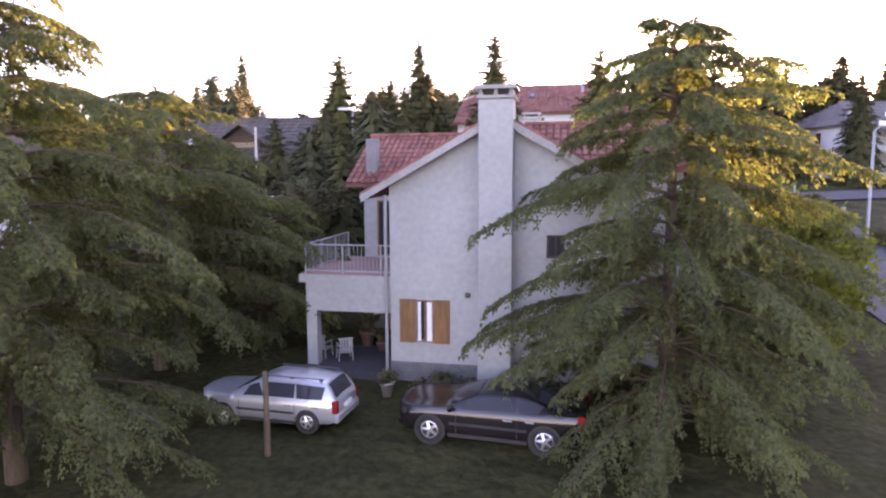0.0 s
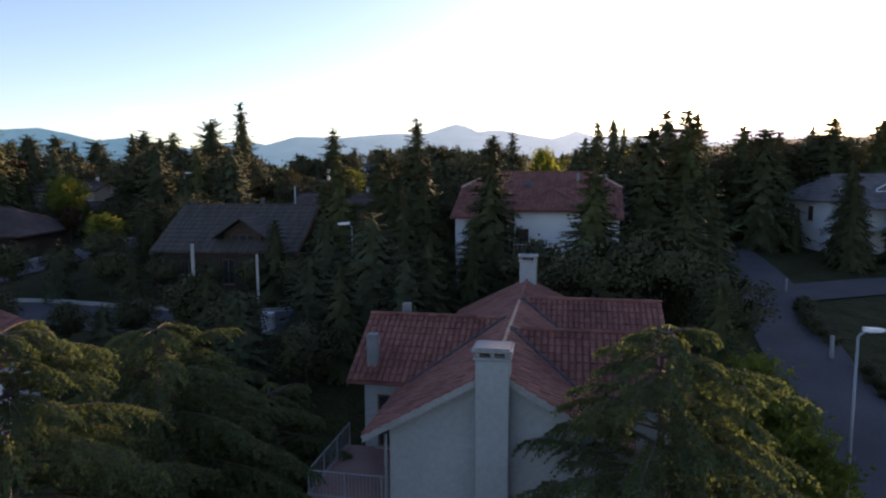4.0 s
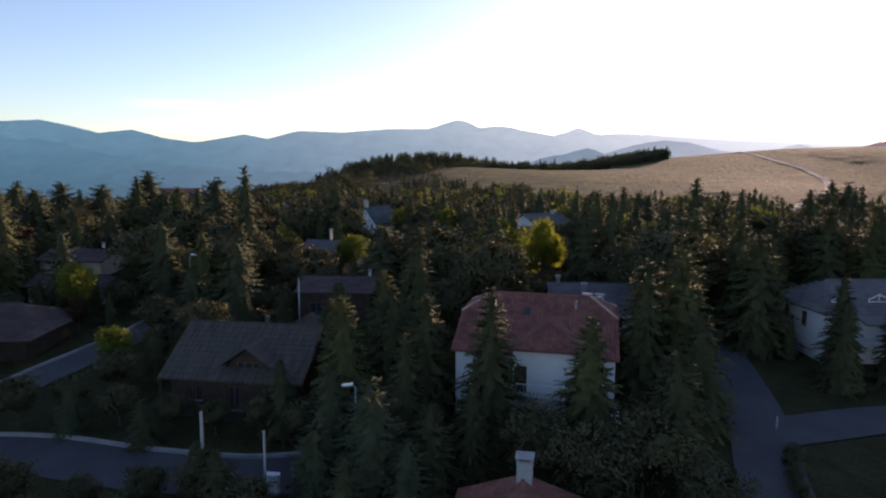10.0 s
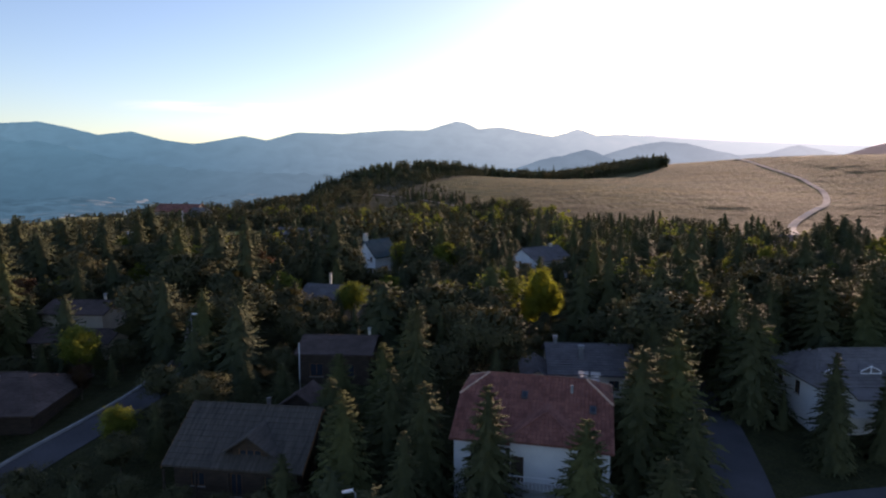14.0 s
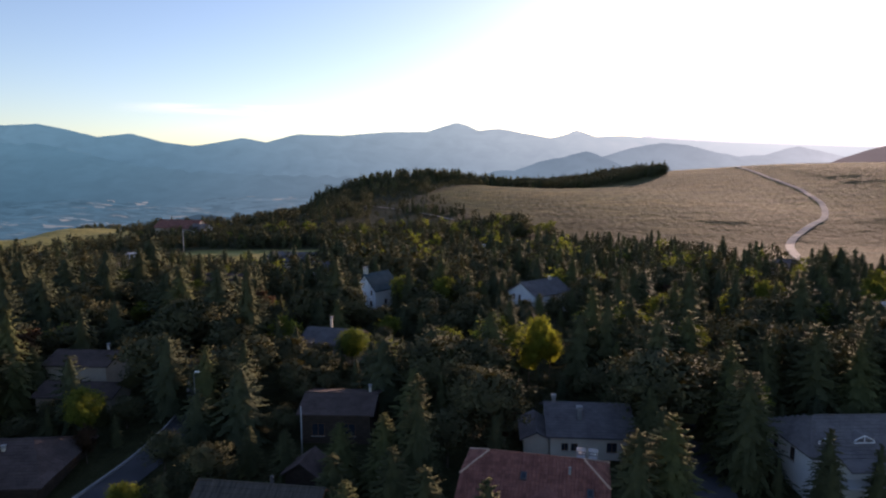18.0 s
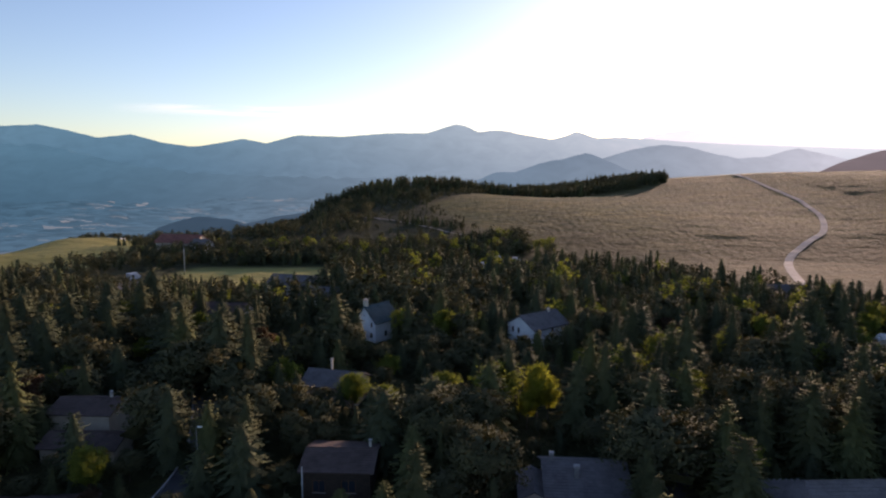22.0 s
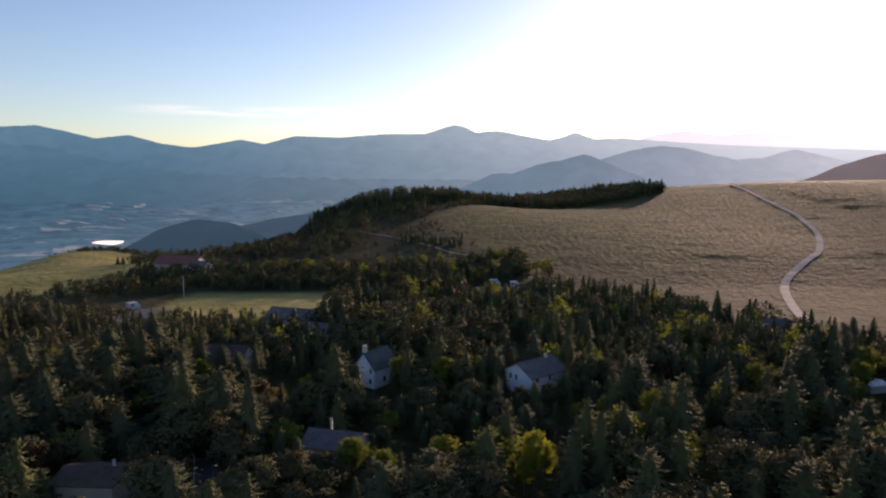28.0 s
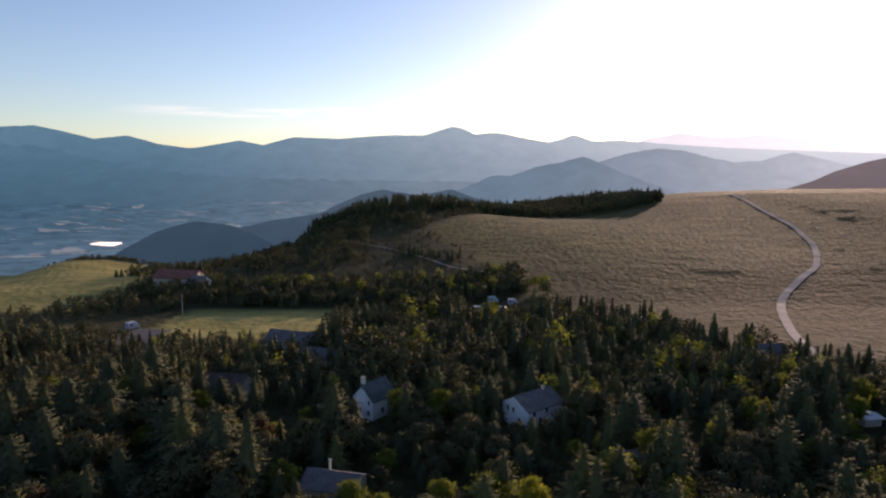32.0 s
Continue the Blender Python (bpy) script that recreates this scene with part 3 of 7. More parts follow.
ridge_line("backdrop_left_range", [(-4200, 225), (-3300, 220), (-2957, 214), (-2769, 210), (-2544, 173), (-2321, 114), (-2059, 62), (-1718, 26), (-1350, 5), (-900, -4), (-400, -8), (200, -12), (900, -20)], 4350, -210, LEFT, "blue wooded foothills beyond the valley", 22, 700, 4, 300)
MID = haze_glow_material("middle_hills", (0.100, 0.182, 0.236), (0.372, 0.452, 0.500), 0.86, 0, 2500)
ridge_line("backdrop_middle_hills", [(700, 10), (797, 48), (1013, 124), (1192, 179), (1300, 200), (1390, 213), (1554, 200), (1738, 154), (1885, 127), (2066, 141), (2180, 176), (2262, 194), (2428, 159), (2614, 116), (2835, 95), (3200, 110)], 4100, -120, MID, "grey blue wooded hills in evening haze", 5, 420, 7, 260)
FORE = haze_glow_material("forward_hills", (0.092, 0.170, 0.226), (0.318, 0.392, 0.440), 0.84, 0, 2500)
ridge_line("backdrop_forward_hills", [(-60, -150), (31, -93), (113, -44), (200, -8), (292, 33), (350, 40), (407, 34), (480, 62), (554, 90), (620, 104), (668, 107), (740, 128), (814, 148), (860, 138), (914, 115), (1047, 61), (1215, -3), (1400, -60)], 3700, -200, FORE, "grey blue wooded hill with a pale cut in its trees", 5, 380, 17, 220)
# darker hills carry their haze as emission too, paler upward
NEARHILL = haze_glow_material("near_side_hill", (0.12, 0.11, 0.115), (0.17, 0.16, 0.165), 0.75, 0, 150)
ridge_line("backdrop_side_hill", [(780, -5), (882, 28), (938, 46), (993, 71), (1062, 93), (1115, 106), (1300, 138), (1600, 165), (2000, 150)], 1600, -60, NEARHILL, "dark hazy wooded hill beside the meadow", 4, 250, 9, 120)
KNOB = haze_glow_material("dark_valley_hills", (0.020, 0.049, 0.076), (0.030, 0.065, 0.096), 0.80, -260, -20)
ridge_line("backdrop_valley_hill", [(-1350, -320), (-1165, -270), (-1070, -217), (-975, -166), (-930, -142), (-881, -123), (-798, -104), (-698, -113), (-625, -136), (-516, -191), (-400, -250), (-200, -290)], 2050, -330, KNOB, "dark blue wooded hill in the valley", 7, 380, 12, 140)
SPUR = haze_glow_material("dark_valley_spur", (0.028, 0.062, 0.092), (0.048, 0.090, 0.124), 0.80, -260, -20)
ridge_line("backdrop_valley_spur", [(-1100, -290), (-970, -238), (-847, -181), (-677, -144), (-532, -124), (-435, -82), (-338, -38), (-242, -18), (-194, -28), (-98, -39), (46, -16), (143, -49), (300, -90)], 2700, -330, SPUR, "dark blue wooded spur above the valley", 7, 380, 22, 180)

# valley floor also emits its painted haze; only the fields are real tone
VALLEY = haze_glow_material("valley_fields", (0.044, 0.128, 0.184), (0.42, 0.54, 0.61), 0.66, -2600, 2400, 0.42, haze_dim=(-270, -60, 0.85))


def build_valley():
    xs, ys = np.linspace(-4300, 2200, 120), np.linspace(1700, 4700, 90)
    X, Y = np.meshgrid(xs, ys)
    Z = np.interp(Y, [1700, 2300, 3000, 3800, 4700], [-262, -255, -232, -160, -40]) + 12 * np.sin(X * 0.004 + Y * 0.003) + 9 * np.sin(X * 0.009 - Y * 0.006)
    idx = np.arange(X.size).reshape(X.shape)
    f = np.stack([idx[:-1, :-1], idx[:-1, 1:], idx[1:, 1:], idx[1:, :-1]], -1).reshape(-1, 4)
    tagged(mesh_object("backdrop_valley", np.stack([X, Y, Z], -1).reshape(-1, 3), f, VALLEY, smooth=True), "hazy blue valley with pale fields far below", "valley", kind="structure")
    m, n, l, b = material("sun_glow_roofs", 0.6)
    b.inputs["Base Color"].default_value = (0.7, 0.66, 0.58, 1)
    # sunlight on the roofs is put in as warm emission
    b.inputs["Emission Color"].default_value, b.inputs["Emission Strength"].default_value = (0.85, 0.78, 0.66, 1), 1.0
    bm = bmesh.new()
    for x, y, w, d in ((-1425, 2610, 38, 60), (-1362, 2560, 46, 36)):
        add_box(bm, x - w, y - d, -246, x + w, y + d, -238)
    tagged(part("greenhouse_roofs", bm, m), "pale sunlit greenhouse roofs on the valley floor", "greenhouse", kind="structure")


build_valley()


def cloud_streak(name, x0, x1, z, tall, thick, label, seed):
    """A thin sheet of high cloud far off, torn into wisps."""
    m, n, l, b = material(name, 1.0, 0, 0.0)
    tc, mp, no = n.new("ShaderNodeTexCoord"), n.new("ShaderNodeMapping"), n.new("ShaderNodeTexNoise")
    mp.inputs["Scale"].default_value, mp.inputs["Location"].default_value = (0.0016, 1.0, 0.022), (seed, 0, 0)
    l.new(tc.outputs["Object"], mp.inputs["Vector"])
    l.new(mp.outputs["Vector"], no.inputs["Vector"])
    no.inputs["Scale"].default_value, no.inputs["Detail"].default_value = 1.0, 6
    rng, at, mul = n.new("ShaderNodeMapRange"), n.new("ShaderNodeAttribute"), n.new("ShaderNodeMath")
    rng.inputs["From Min"].default_value, rng.inputs["From Max"].default_value, rng.inputs["To Max"].default_value = 0.40, 0.72, thick
    l.new(no.outputs["Fac"], rng.inputs["Value"])
    at.attribute_name, mul.operation = "body", "MULTIPLY"
    l.new(rng.outputs["Result"], mul.inputs[0])
    l.new(at.outputs["Fac"], mul.inputs[1])
    l.new(mul.outputs[0], b.inputs["Alpha"])
    # evening light on the cloud is put in as cream emission
    b.inputs["Base Color"].default_value = (0.1, 0.1, 0.1, 1)
    b.inputs["Emission Color"].default_value, b.inputs["Emission Strength"].default_value = (0.98, 0.95, 0.87, 1), 0.95
    nx, nz = 60, 7
    U, V = np.meshgrid(np.linspace(0, 1, nx), np.linspace(-1, 1, nz))
    X, Z = x0 + (x1 - x0) * U, z + V * tall + 14 * np.sin(U * 5 + seed) - 30 * U
    idx = np.arange(nx * nz).reshape(nz, nx)
    f = np.stack([idx[:-1, :-1], idx[:-1, 1:], idx[1:, 1:], idx[1:, :-1]], -1).reshape(-1, 4)
    ob = mesh_object("backdrop_" + name, np.stack([X, 0 * X + 4975, Z], -1).reshape(-1, 3), f, m, smooth=True)
    body = ob.data.attributes.new("body", "FLOAT", "POINT")
    body.data.foreach_set("value", ((1 - V ** 2) * np.clip(4 * U * (1 - U), 0, 1)).ravel().astype(np.float32))
    ob.visible_shadow = False
    tagged(ob, label, "cloud", kind="structure")


cloud_streak("cloud_wisp", -2600, 600, 520, 45, 0.7, "thin cream wisps of evening cloud above the range", 3.0)
cloud_streak("cloud_puff", -1260, -1090, 505, 17, 1.6, "small pale cloud above the range", 8.0)


# ---- plants ----
def leaf_quads(base, axis, side, length, width):
    """Diamond leaves: arrays of base, axis and side directions."""
    mid = base + axis * (length * 0.45)[:, None]
    v = np.stack([base, mid + side * (width / 2)[:, None], base + axis * length[:, None], mid - side * (width / 2)[:, None]], 1)
    return v


def unit(a):
    return a / np.maximum(np.linalg.norm(a, axis=-1, keepdims=True), 1e-9)


def conifer_crown(h, r, whorls, per, sprays, droop, rng, first=0.08, shape=0.85, width=0.42, sub=1, fine=0.34, slim=False):
    """A spruce crown: whorls of boughs, each with side sprays of needles that hang a little."""
    base, axis, side, length, wide = [], [], [], [], []
    for i in range(whorls):
        f = first + (1 - first) * (i + rng.uniform(-0.3, 0.3)) / whorls
        f = min(max(f, first), 0.985)
        reach = r * (1 - f) ** shape + 0.06 * r
        n = max(3, int(per * (0.55 + 0.45 * (1 - f))))
        for az in rng.uniform(0, 6.28) + np.arange(n) * 6.28318 / n + rng.normal(0, 0.40, n):
            fb = min(max(f + rng.normal(0, 0.85 / whorls), first), 0.985)
            L = (r * (1 - fb) ** shape + 0.06 * r) * rng.uniform(0.66, 1.12)
            d = np.array([math.cos(az), math.sin(az), 0])
            p = np.array([-d[1], d[0], 0])
            up, dr = 0.35 * fb + rng.uniform(-0.04, 0.08), droop * rng.uniform(0.6, 1.4) * (1.1 - fb)
            s = np.linspace(0.15, 1.0, sprays)
            pts = d * (L * s)[:, None] + np.array([0, 0, 1.0]) * (fb * h + L * (up * s - dr * s * s))[:, None]
            tang = unit(d + np.array([0, 0, 1.0]) * (up - 2 * dr * s)[:, None])
            for sg in (-1, 1):
                for k in range(sub):
                    a = unit(tang * rng.uniform(0.6, 1.1, (sprays, 1)) + p * sg * rng.uniform(0.5, 1.0, (sprays, 1)) + np.array([0, 0, -1.0]) * rng.uniform(0.1, 0.6, (sprays, 1)))
                    base.append(pts + rng.normal(0, 0.04 * L, (sprays, 3)) * (k > 0))
                    axis.append(a)
                    side.append(unit(np.cross(a, rng.normal(0, 0.5, (sprays, 3)) + np.array([0, 0, 1.0]))))
                    ln = (fine * L * (1.15 - 0.75 * s) + 0.05 * r) * rng.uniform(0.75, 1.25, sprays)
                    length.append(ln)
                    wide.append(ln * width * rng.uniform(0.8, 1.2, sprays))
            base.append(pts[-1:]), axis.append(tang[-1:]), side.append(p[None] * 1.0)
            length.append(np.array([0.22 * L + 0.1])), wide.append(np.array([0.09 * L + 0.05]))
    base, axis, side, length, wide = (np.concatenate(q) for q in (base, axis, side, length, wide))
    tip = leaf_quads(np.array([[0, 0, h * 0.94]]), np.array([[0, 0, 1.0]]), np.array([[1.0, 0, 0]]), np.array([h * 0.06]), np.array([0.1 * r]))
    return np.concatenate([leaf_quads(base, axis, side, length, wide).reshape(-1, 3), tip.reshape(-1, 3), skirts(h, r, first, 16 if slim else 20, 9 if slim else 10, rng, shape, slim)])


def skirts(h, r, low, tiers, per, rng, shape, slim):
    """The dense inside of a conifer: ragged tiers of hanging boughs, one over another."""
    out = []
    for i in range(tiers):
        f = min(max(low + (0.97 - low) * (i + rng.uniform(-0.2, 0.2)) / tiers, low), 0.97)
        reach = r * (1 - f) ** shape * (0.95 if slim else 0.86)
        az = rng.uniform(0, 6.28) + np.arange(per) * 6.28318 / per + rng.normal(0, 0.16, per)
        half = 3.14159 / per * rng.uniform(0.9, 1.35, per)
        far = reach * rng.uniform(0.62, 1.14, per)
        z = f * h - far * rng.uniform(0.18, 0.50, per)
        apex = np.stack([0 * az, 0 * az, f * h + 0.22 * reach + 0.035 * h * rng.uniform(0.6, 1.4, per)], 1)
        rim = lambda a, q, dz: np.stack([np.cos(a) * far * q, np.sin(a) * far * q, z + dz], 1)
        if slim:
            a, b = rim(az - half * 0.8, rng.uniform(0.75, 1.1, per), rng.normal(0, 0.1, per)), rim(az + half * 0.8, rng.uniform(0.75, 1.1, per), rng.normal(0, 0.1, per))
            out.append(np.stack([b, apex, a, b], 1))
        else:
            out.append(np.stack([apex, rim(az - half, 0.74, 0.10 * far), rim(az, 1.0, 0.0), rim(az + half, 0.74, 0.10 * far)], 1))
    return np.concatenate(out).reshape(-1, 3)


def inner_mass(h, r, low, n, rng, shape):
    """The dense inside of a crown: short sprays close round the trunk."""
    f = low + (0.97 - low) * np.arange(n) / n
    reach = r * (1 - f) ** shape
    az = np.arange(n) * 2.4
    d = np.stack([np.cos(az), np.sin(az), 0 * az], 1)
    base = d * (reach * rng.uniform(0.05, 0.40, n))[:, None] + np.array([0, 0, 1.0]) * (f * h)[:, None]
    axis = unit(d * rng.uniform(0.2, 0.9, (n, 1)) + rng.normal(0, 0.35, (n, 3)) + np.array([0, 0, 0.7]))
    ln = 0.5 * reach + 0.10 * r
    return leaf_quads(base, axis, unit(np.cross(axis, rng.normal(0, 1, (n, 3)))), ln, ln * 0.75).reshape(-1, 3)


def broad_crown(h, r, clumps, leaves, size, rng, low=0.28, squash=1.0):
    """A leafy crown: clumps on an uneven shell, of many small leaves with gaps between."""
    u = unit(rng.normal(0, 1, (clumps, 3)))
    bumps = 0.75 + 0.25 * np.sin(3 * np.arctan2(u[:, 1], u[:, 0]) + rng.uniform(0, 6)) * np.cos(2.3 * u[:, 2] + rng.uniform(0, 6)) + rng.normal(0, 0.10, clumps)
    depth = rng.uniform(0.45, 1.0, clumps) ** 0.5
    mid = h * (low + 1) / 2
    c = u * (bumps * depth)[:, None] * np.array([r, r, (h - low * h) / 2 * squash]) + np.array([0, 0, mid])
    rad = r * rng.uniform(0.16, 0.30, clumps)
    base = np.repeat(c, leaves, 0) + rng.normal(0, 0.55, (clumps * leaves, 3)) * np.repeat(rad, leaves)[:, None] * np.array([1, 1, 0.7])
    axis = unit(rng.normal(0, 1, base.shape) + np.repeat(u, leaves, 0) * 0.8 + np.array([0, 0, -0.15]))
    side = unit(np.cross(axis, rng.normal(0, 1, base.shape)))
    ln = size * rng.uniform(0.6, 1.4, len(base))
    core = inner_mass(h * 0.92, r * 1.3, low + 0.05, max(10, clumps // 3), rng, 0.45)
    return np.concatenate([leaf_quads(base, axis, side, ln, ln * 0.75).reshape(-1, 3), core])


def quads_of(v):
    return np.arange(len(v)).reshape(-1, 4)


def trunk_mesh(h, r, rng, limbs=0, spread=1.0, bm=None, sides=7):
    """A tapered, slightly bent trunk with limbs."""
    bm = bm or bmesh.new()
    p, q = Vector((0, 0, -0.3)), None
    n = 5
    bend = [rng.uniform(-0.02, 0.02) * h for _ in range(2)]
    pts = [Vector((bend[0] * (i / n) ** 2, bend[1] * (i / n) ** 2, -0.3 + (h + 0.3) * i / n)) for i in range(n + 1)]
    for i in range(n):
        add_rod(bm, pts[i], pts[i + 1], r * (1 - 0.9 * i / n), r * (1 - 0.9 * (i + 1) / n), sides)
    for _ in range(limbs):
        f, az = rng.uniform(0.35, 0.85), rng.uniform(0, 6.28)
        a = Vector((0, 0, f * h))
        d = Vector((math.cos(az), math.sin(az), rng.uniform(0.3, 0.9))) * spread * rng.uniform(0.5, 0.9)
        add_rod(bm, a, a + d, r * 0.35 * (1.2 - f), r * 0.06, 5)
    return bm


def hero_cedar(name, x, y, h, reach, seed, tiers, label, blunt=1.0, mat="needle_blue", low=0.10, skirt=1.0):
    """A garden cedar: limbs that sweep out and bow, with flat plumes of side twigs whose shoots hang like fingers."""
    rng = np.random.default_rng(seed)
    root = empty(name, pose(x, y, ground(x, y)), label, "tree")
    part("trunk", trunk_mesh(h * 0.97, 0.24, rng, sides=10), M["bark"], root, smooth=True)
    B, A, S, L, W = [], [], [], [], []
    down = np.array([0, 0, -1.0])
    for t in range(tiers):
        f = low + (1 - low) * (t + rng.uniform(-0.3, 0.3)) / tiers
        f = min(max(f, low), 0.97)
        n = 7
        for az in rng.uniform(0, 6.28) + np.arange(n) * 6.28 / n + rng.normal(0, 0.3, n):
            ln = reach * (1 - f ** blunt) ** 0.75 * rng.uniform(0.45, 1.12) * (skirt + (1 - skirt) * min(1, f / 0.65)) + 0.35
            d, z0 = np.array([math.cos(az), math.sin(az), 0]), f * h
            rise, fall = rng.uniform(0.14, 0.34) + 0.22 * max(0.0, f - 0.5), rng.uniform(0.30, 0.52)
            at = lambda s: d * (ln * s) + np.array([0, 0, z0 + ln * (rise * s - fall * s * s)])
            wood = bmesh.new()
            last = at(0.0)
            for k in range(1, 6):
                nxt = at(k / 5)
                add_rod(wood, last, nxt, 0.034 * (1.15 - k / 5) + 0.006, 0.034 * (1.0 - k / 5) + 0.005, 4)
                last = nxt
            part("limb", wood, M["bark"], root)
            p = np.array([-d[1], d[0], 0])
            for s in np.linspace(0.25, 1.0, int(6 + ln * 6.5)):
                o, slope = at(s), rise - 2 * fall * s
                for sg in (-1, 1):
                    tw = unit(d * rng.uniform(0.7, 1.1) + p * sg * rng.uniform(0.45, 0.95) + np.array([0, 0, 1.0]) * (slope * 0.6 + rng.uniform(-0.05, 0.10)))
                    tl = (0.26 + 0.15 * ln * (1.10 - s)) * rng.uniform(0.4, 1.4)
                    m = max(5, int(tl * 17))
                    q = np.linspace(0.10, 1, m)
                    stem = o + tw * (tl * q)[:, None] + down * (rng.uniform(0.3, 0.85) * tl * q * q)[:, None]
                    run = unit(tw + down * (0.92 * q)[:, None])
                    flank = unit(np.cross(tw, [0, 0, 1.0]))
                    # shoots to both sides of the twig, bending down, and along it
                    for e, lean, big in ((-1, 0.75, 1.0), (1, 0.75, 1.0), (0, 0.0, 1.05)):
                        ax = unit(run * 0.8 + flank * (e * lean) + down * rng.uniform(0.15, 1.15, (m, 1)) + rng.normal(0, 0.16, (m, 3)))
                        size = (0.10 + 0.10 * rng.uniform(0, 1, m)) * big
                        sd = unit(np.cross(ax, np.array([0, 0, 1.0]) + rng.normal(0, 0.55, (m, 3))))
                        B.append(stem), A.append(ax), S.append(sd), L.append(size), W.append(size * 0.40)
    v = leaf_quads(*(np.concatenate(q) for q in (B, A, S, L, W)))[:, 1:].reshape(-1, 3)
    mesh_object("crown", v, np.arange(len(v)).reshape(-1, 3), M[mat], root)
    return root


hero_cedar("cedar", -9.3, 12.8, 11.0, 4.5, 3, 19, "olive green garden cedar with drooping sunlit boughs", blunt=3.2, skirt=0.8)
hero_cedar("cedar", -9.0, 19.2, 8.8, 4.7, 14, 14, "broad flat-topped olive green cedar with sunlit boughs", blunt=4.0, low=0.2)
hero_cedar("cedar", -6.6, 22.6, 5.4, 3.4, 4, 10, "olive green cedar with wide level boughs behind the silver car", blunt=2.8)
hero_cedar("cedar", 5.35, 14.9, 10.1, 5.3, 8, 20, "broad olive green cedar with hanging boughs beside the cars", blunt=2.1, low=0.04, skirt=0.76)


def crown_shading(v, broad, slim=False):
    """Turns each leaf outwards and gives it a normal between its own and the crown's, so that a crown reads as one mass. slim: three-cornered leaves."""
    q = v.reshape(-1, 4, 3).copy()
    c = q.mean(1)
    mid = np.array([0, 0, c[:, 2].mean() * (0.9 if broad else 0.0)])
    out = unit(c - mid) if broad else unit(unit(c * np.array([1, 1, 0])) + np.array([0, 0, 0.42]))
    nf = unit(np.cross(q[:, 1] - q[:, 0], q[:, 2] - q[:, 0]))
    back = (nf * out).sum(1) < 0
    q = q[:, 1:] if slim else q
    q[back] = q[back][:, ::-1]
    nf[back] *= -1
    n = unit(0.68 * out + 0.32 * nf) if broad else unit(0.84 * out + 0.16 * nf)
    return q.reshape(-1, 3), np.repeat(n, q.shape[1], 0)


def shade_softly(ob, normals):
    ob.data.normals_split_custom_set_from_vertices(np.asarray(normals, np.float32))


def tree_model(name, crown, trunk, mat, label, category="tree", group=""):
    root = empty(name, Matrix.Identity(4), label, category, group)
    part("trunk", trunk, M["bark"], root, smooth=True)
    crown, normals = crown_shading(crown, name not in ("spruce", "cedar_tree"))
    shade_softly(mesh_object("crown", crown, quads_of(crown), mat, root, smooth=True), normals)
    return root


MODELS = {}
SUNLIT = []


def build_models():
    for k in range(8):
        rng = np.random.default_rng(20 + k)
        h, r = 11.0, (2.8, 3.2, 2.5, 3.5, 2.5, 2.9, 2.2, 2.6)[k]
        crown = conifer_crown(h, r, 38, 11, 14, 0.42, rng, 0.03, 0.72, 0.36, 2, 0.135) if k < 4 else conifer_crown(h, r * 1.2, 30, 9, 9, 0.40, rng, 0.03, 0.62, 0.42, 1, 0.19)
        MODELS["spruce", k] = (h, tree_model("spruce", crown, trunk_mesh(h * 0.95, 0.17, rng), M["needle_olive" if k in (1, 5) else "needle_dark"], "tall olive green spruce with sunlit tips" if k in (1, 5) else "tall dark green spruce with dense boughs", "tree", "spruces of the village"))
    for k in range(2):
        rng = np.random.default_rng(40 + k)
        h, r = 9.0, (3.3, 2.9)[k]
        MODELS["cedar", k] = (h, tree_model("cedar_tree", conifer_crown(h, r, 24, 10, 10, 0.32, rng, 0.06, 0.52, 0.46, 1, 0.19), trunk_mesh(h * 0.95, 0.2, rng), M["needle_teal"], "blue green cedar with level boughs", "tree", "cedars of the village"))
    kinds = (("green", "leaf_green", 2.8, "leafy green broadleaf tree in shade"), ("lime", "leaf_lime", 2.4, "yellow green broadleaf tree catching the sun"), ("gold", "leaf_gold", 2.2, "golden green broadleaf tree catching the sun"), ("rust", "leaf_rust", 1.9, "rusty red leafed tree"), ("green2", "leaf_green", 3.2, "rounded dark green broadleaf tree"))
    for k, (kind, mat, r, label) in enumerate(kinds):
        for lod in range(2):
            rng = np.random.default_rng(60 + k + 7 * lod)
            h = 7.5
            crown = broad_crown(h, r, 140, 42, 0.20, rng) if lod == 0 else broad_crown(h, r, 90, 30, 0.28, rng)
            MODELS[kind, lod] = (h, tree_model("broadleaf_tree", crown, trunk_mesh(h * 0.7, 0.14, rng, 7, r * 0.7), M[mat], label, "tree", "broadleaf trees of the village"))
    rng = np.random.default_rng(80)
    MODELS["shrub", 0] = (1.8, tree_model("shrub", broad_crown(1.8, 1.1, 40, 24, 0.17, rng, 0.0), trunk_mesh(0.9, 0.04, rng, 4, 0.5), M["leaf_green"], "dense dark green garden shrub", "shrub", "garden shrubs"))
    MODELS["shrub_lime", 0] = (5.4, tree_model("shrub", broad_crown(5.4, 1.7, 230, 30, 0.17, rng, 0.0), trunk_mesh(3.2, 0.09, rng, 6, 0.9), M["leaf_lime"], "yellow green clipped shrub in sunlight", "shrub", "garden shrubs"))


build_models()
USED = set()


def plant(kind, k, x, y, height, turn=0.0, wide=1.0):
    h, model = MODELS[kind, k]
    s = height / h
    m = pose(x, y, ground(x, y) - 0.05, 0, 0, turn) @ Matrix.Diagonal((s * wide, s * wide, s, 1))
    if (kind, k) in USED:
        ob = copy_thing(model, m)
        ob.matrix_basis = m
    else:
        USED.add((kind, k))
        model.matrix_basis = m


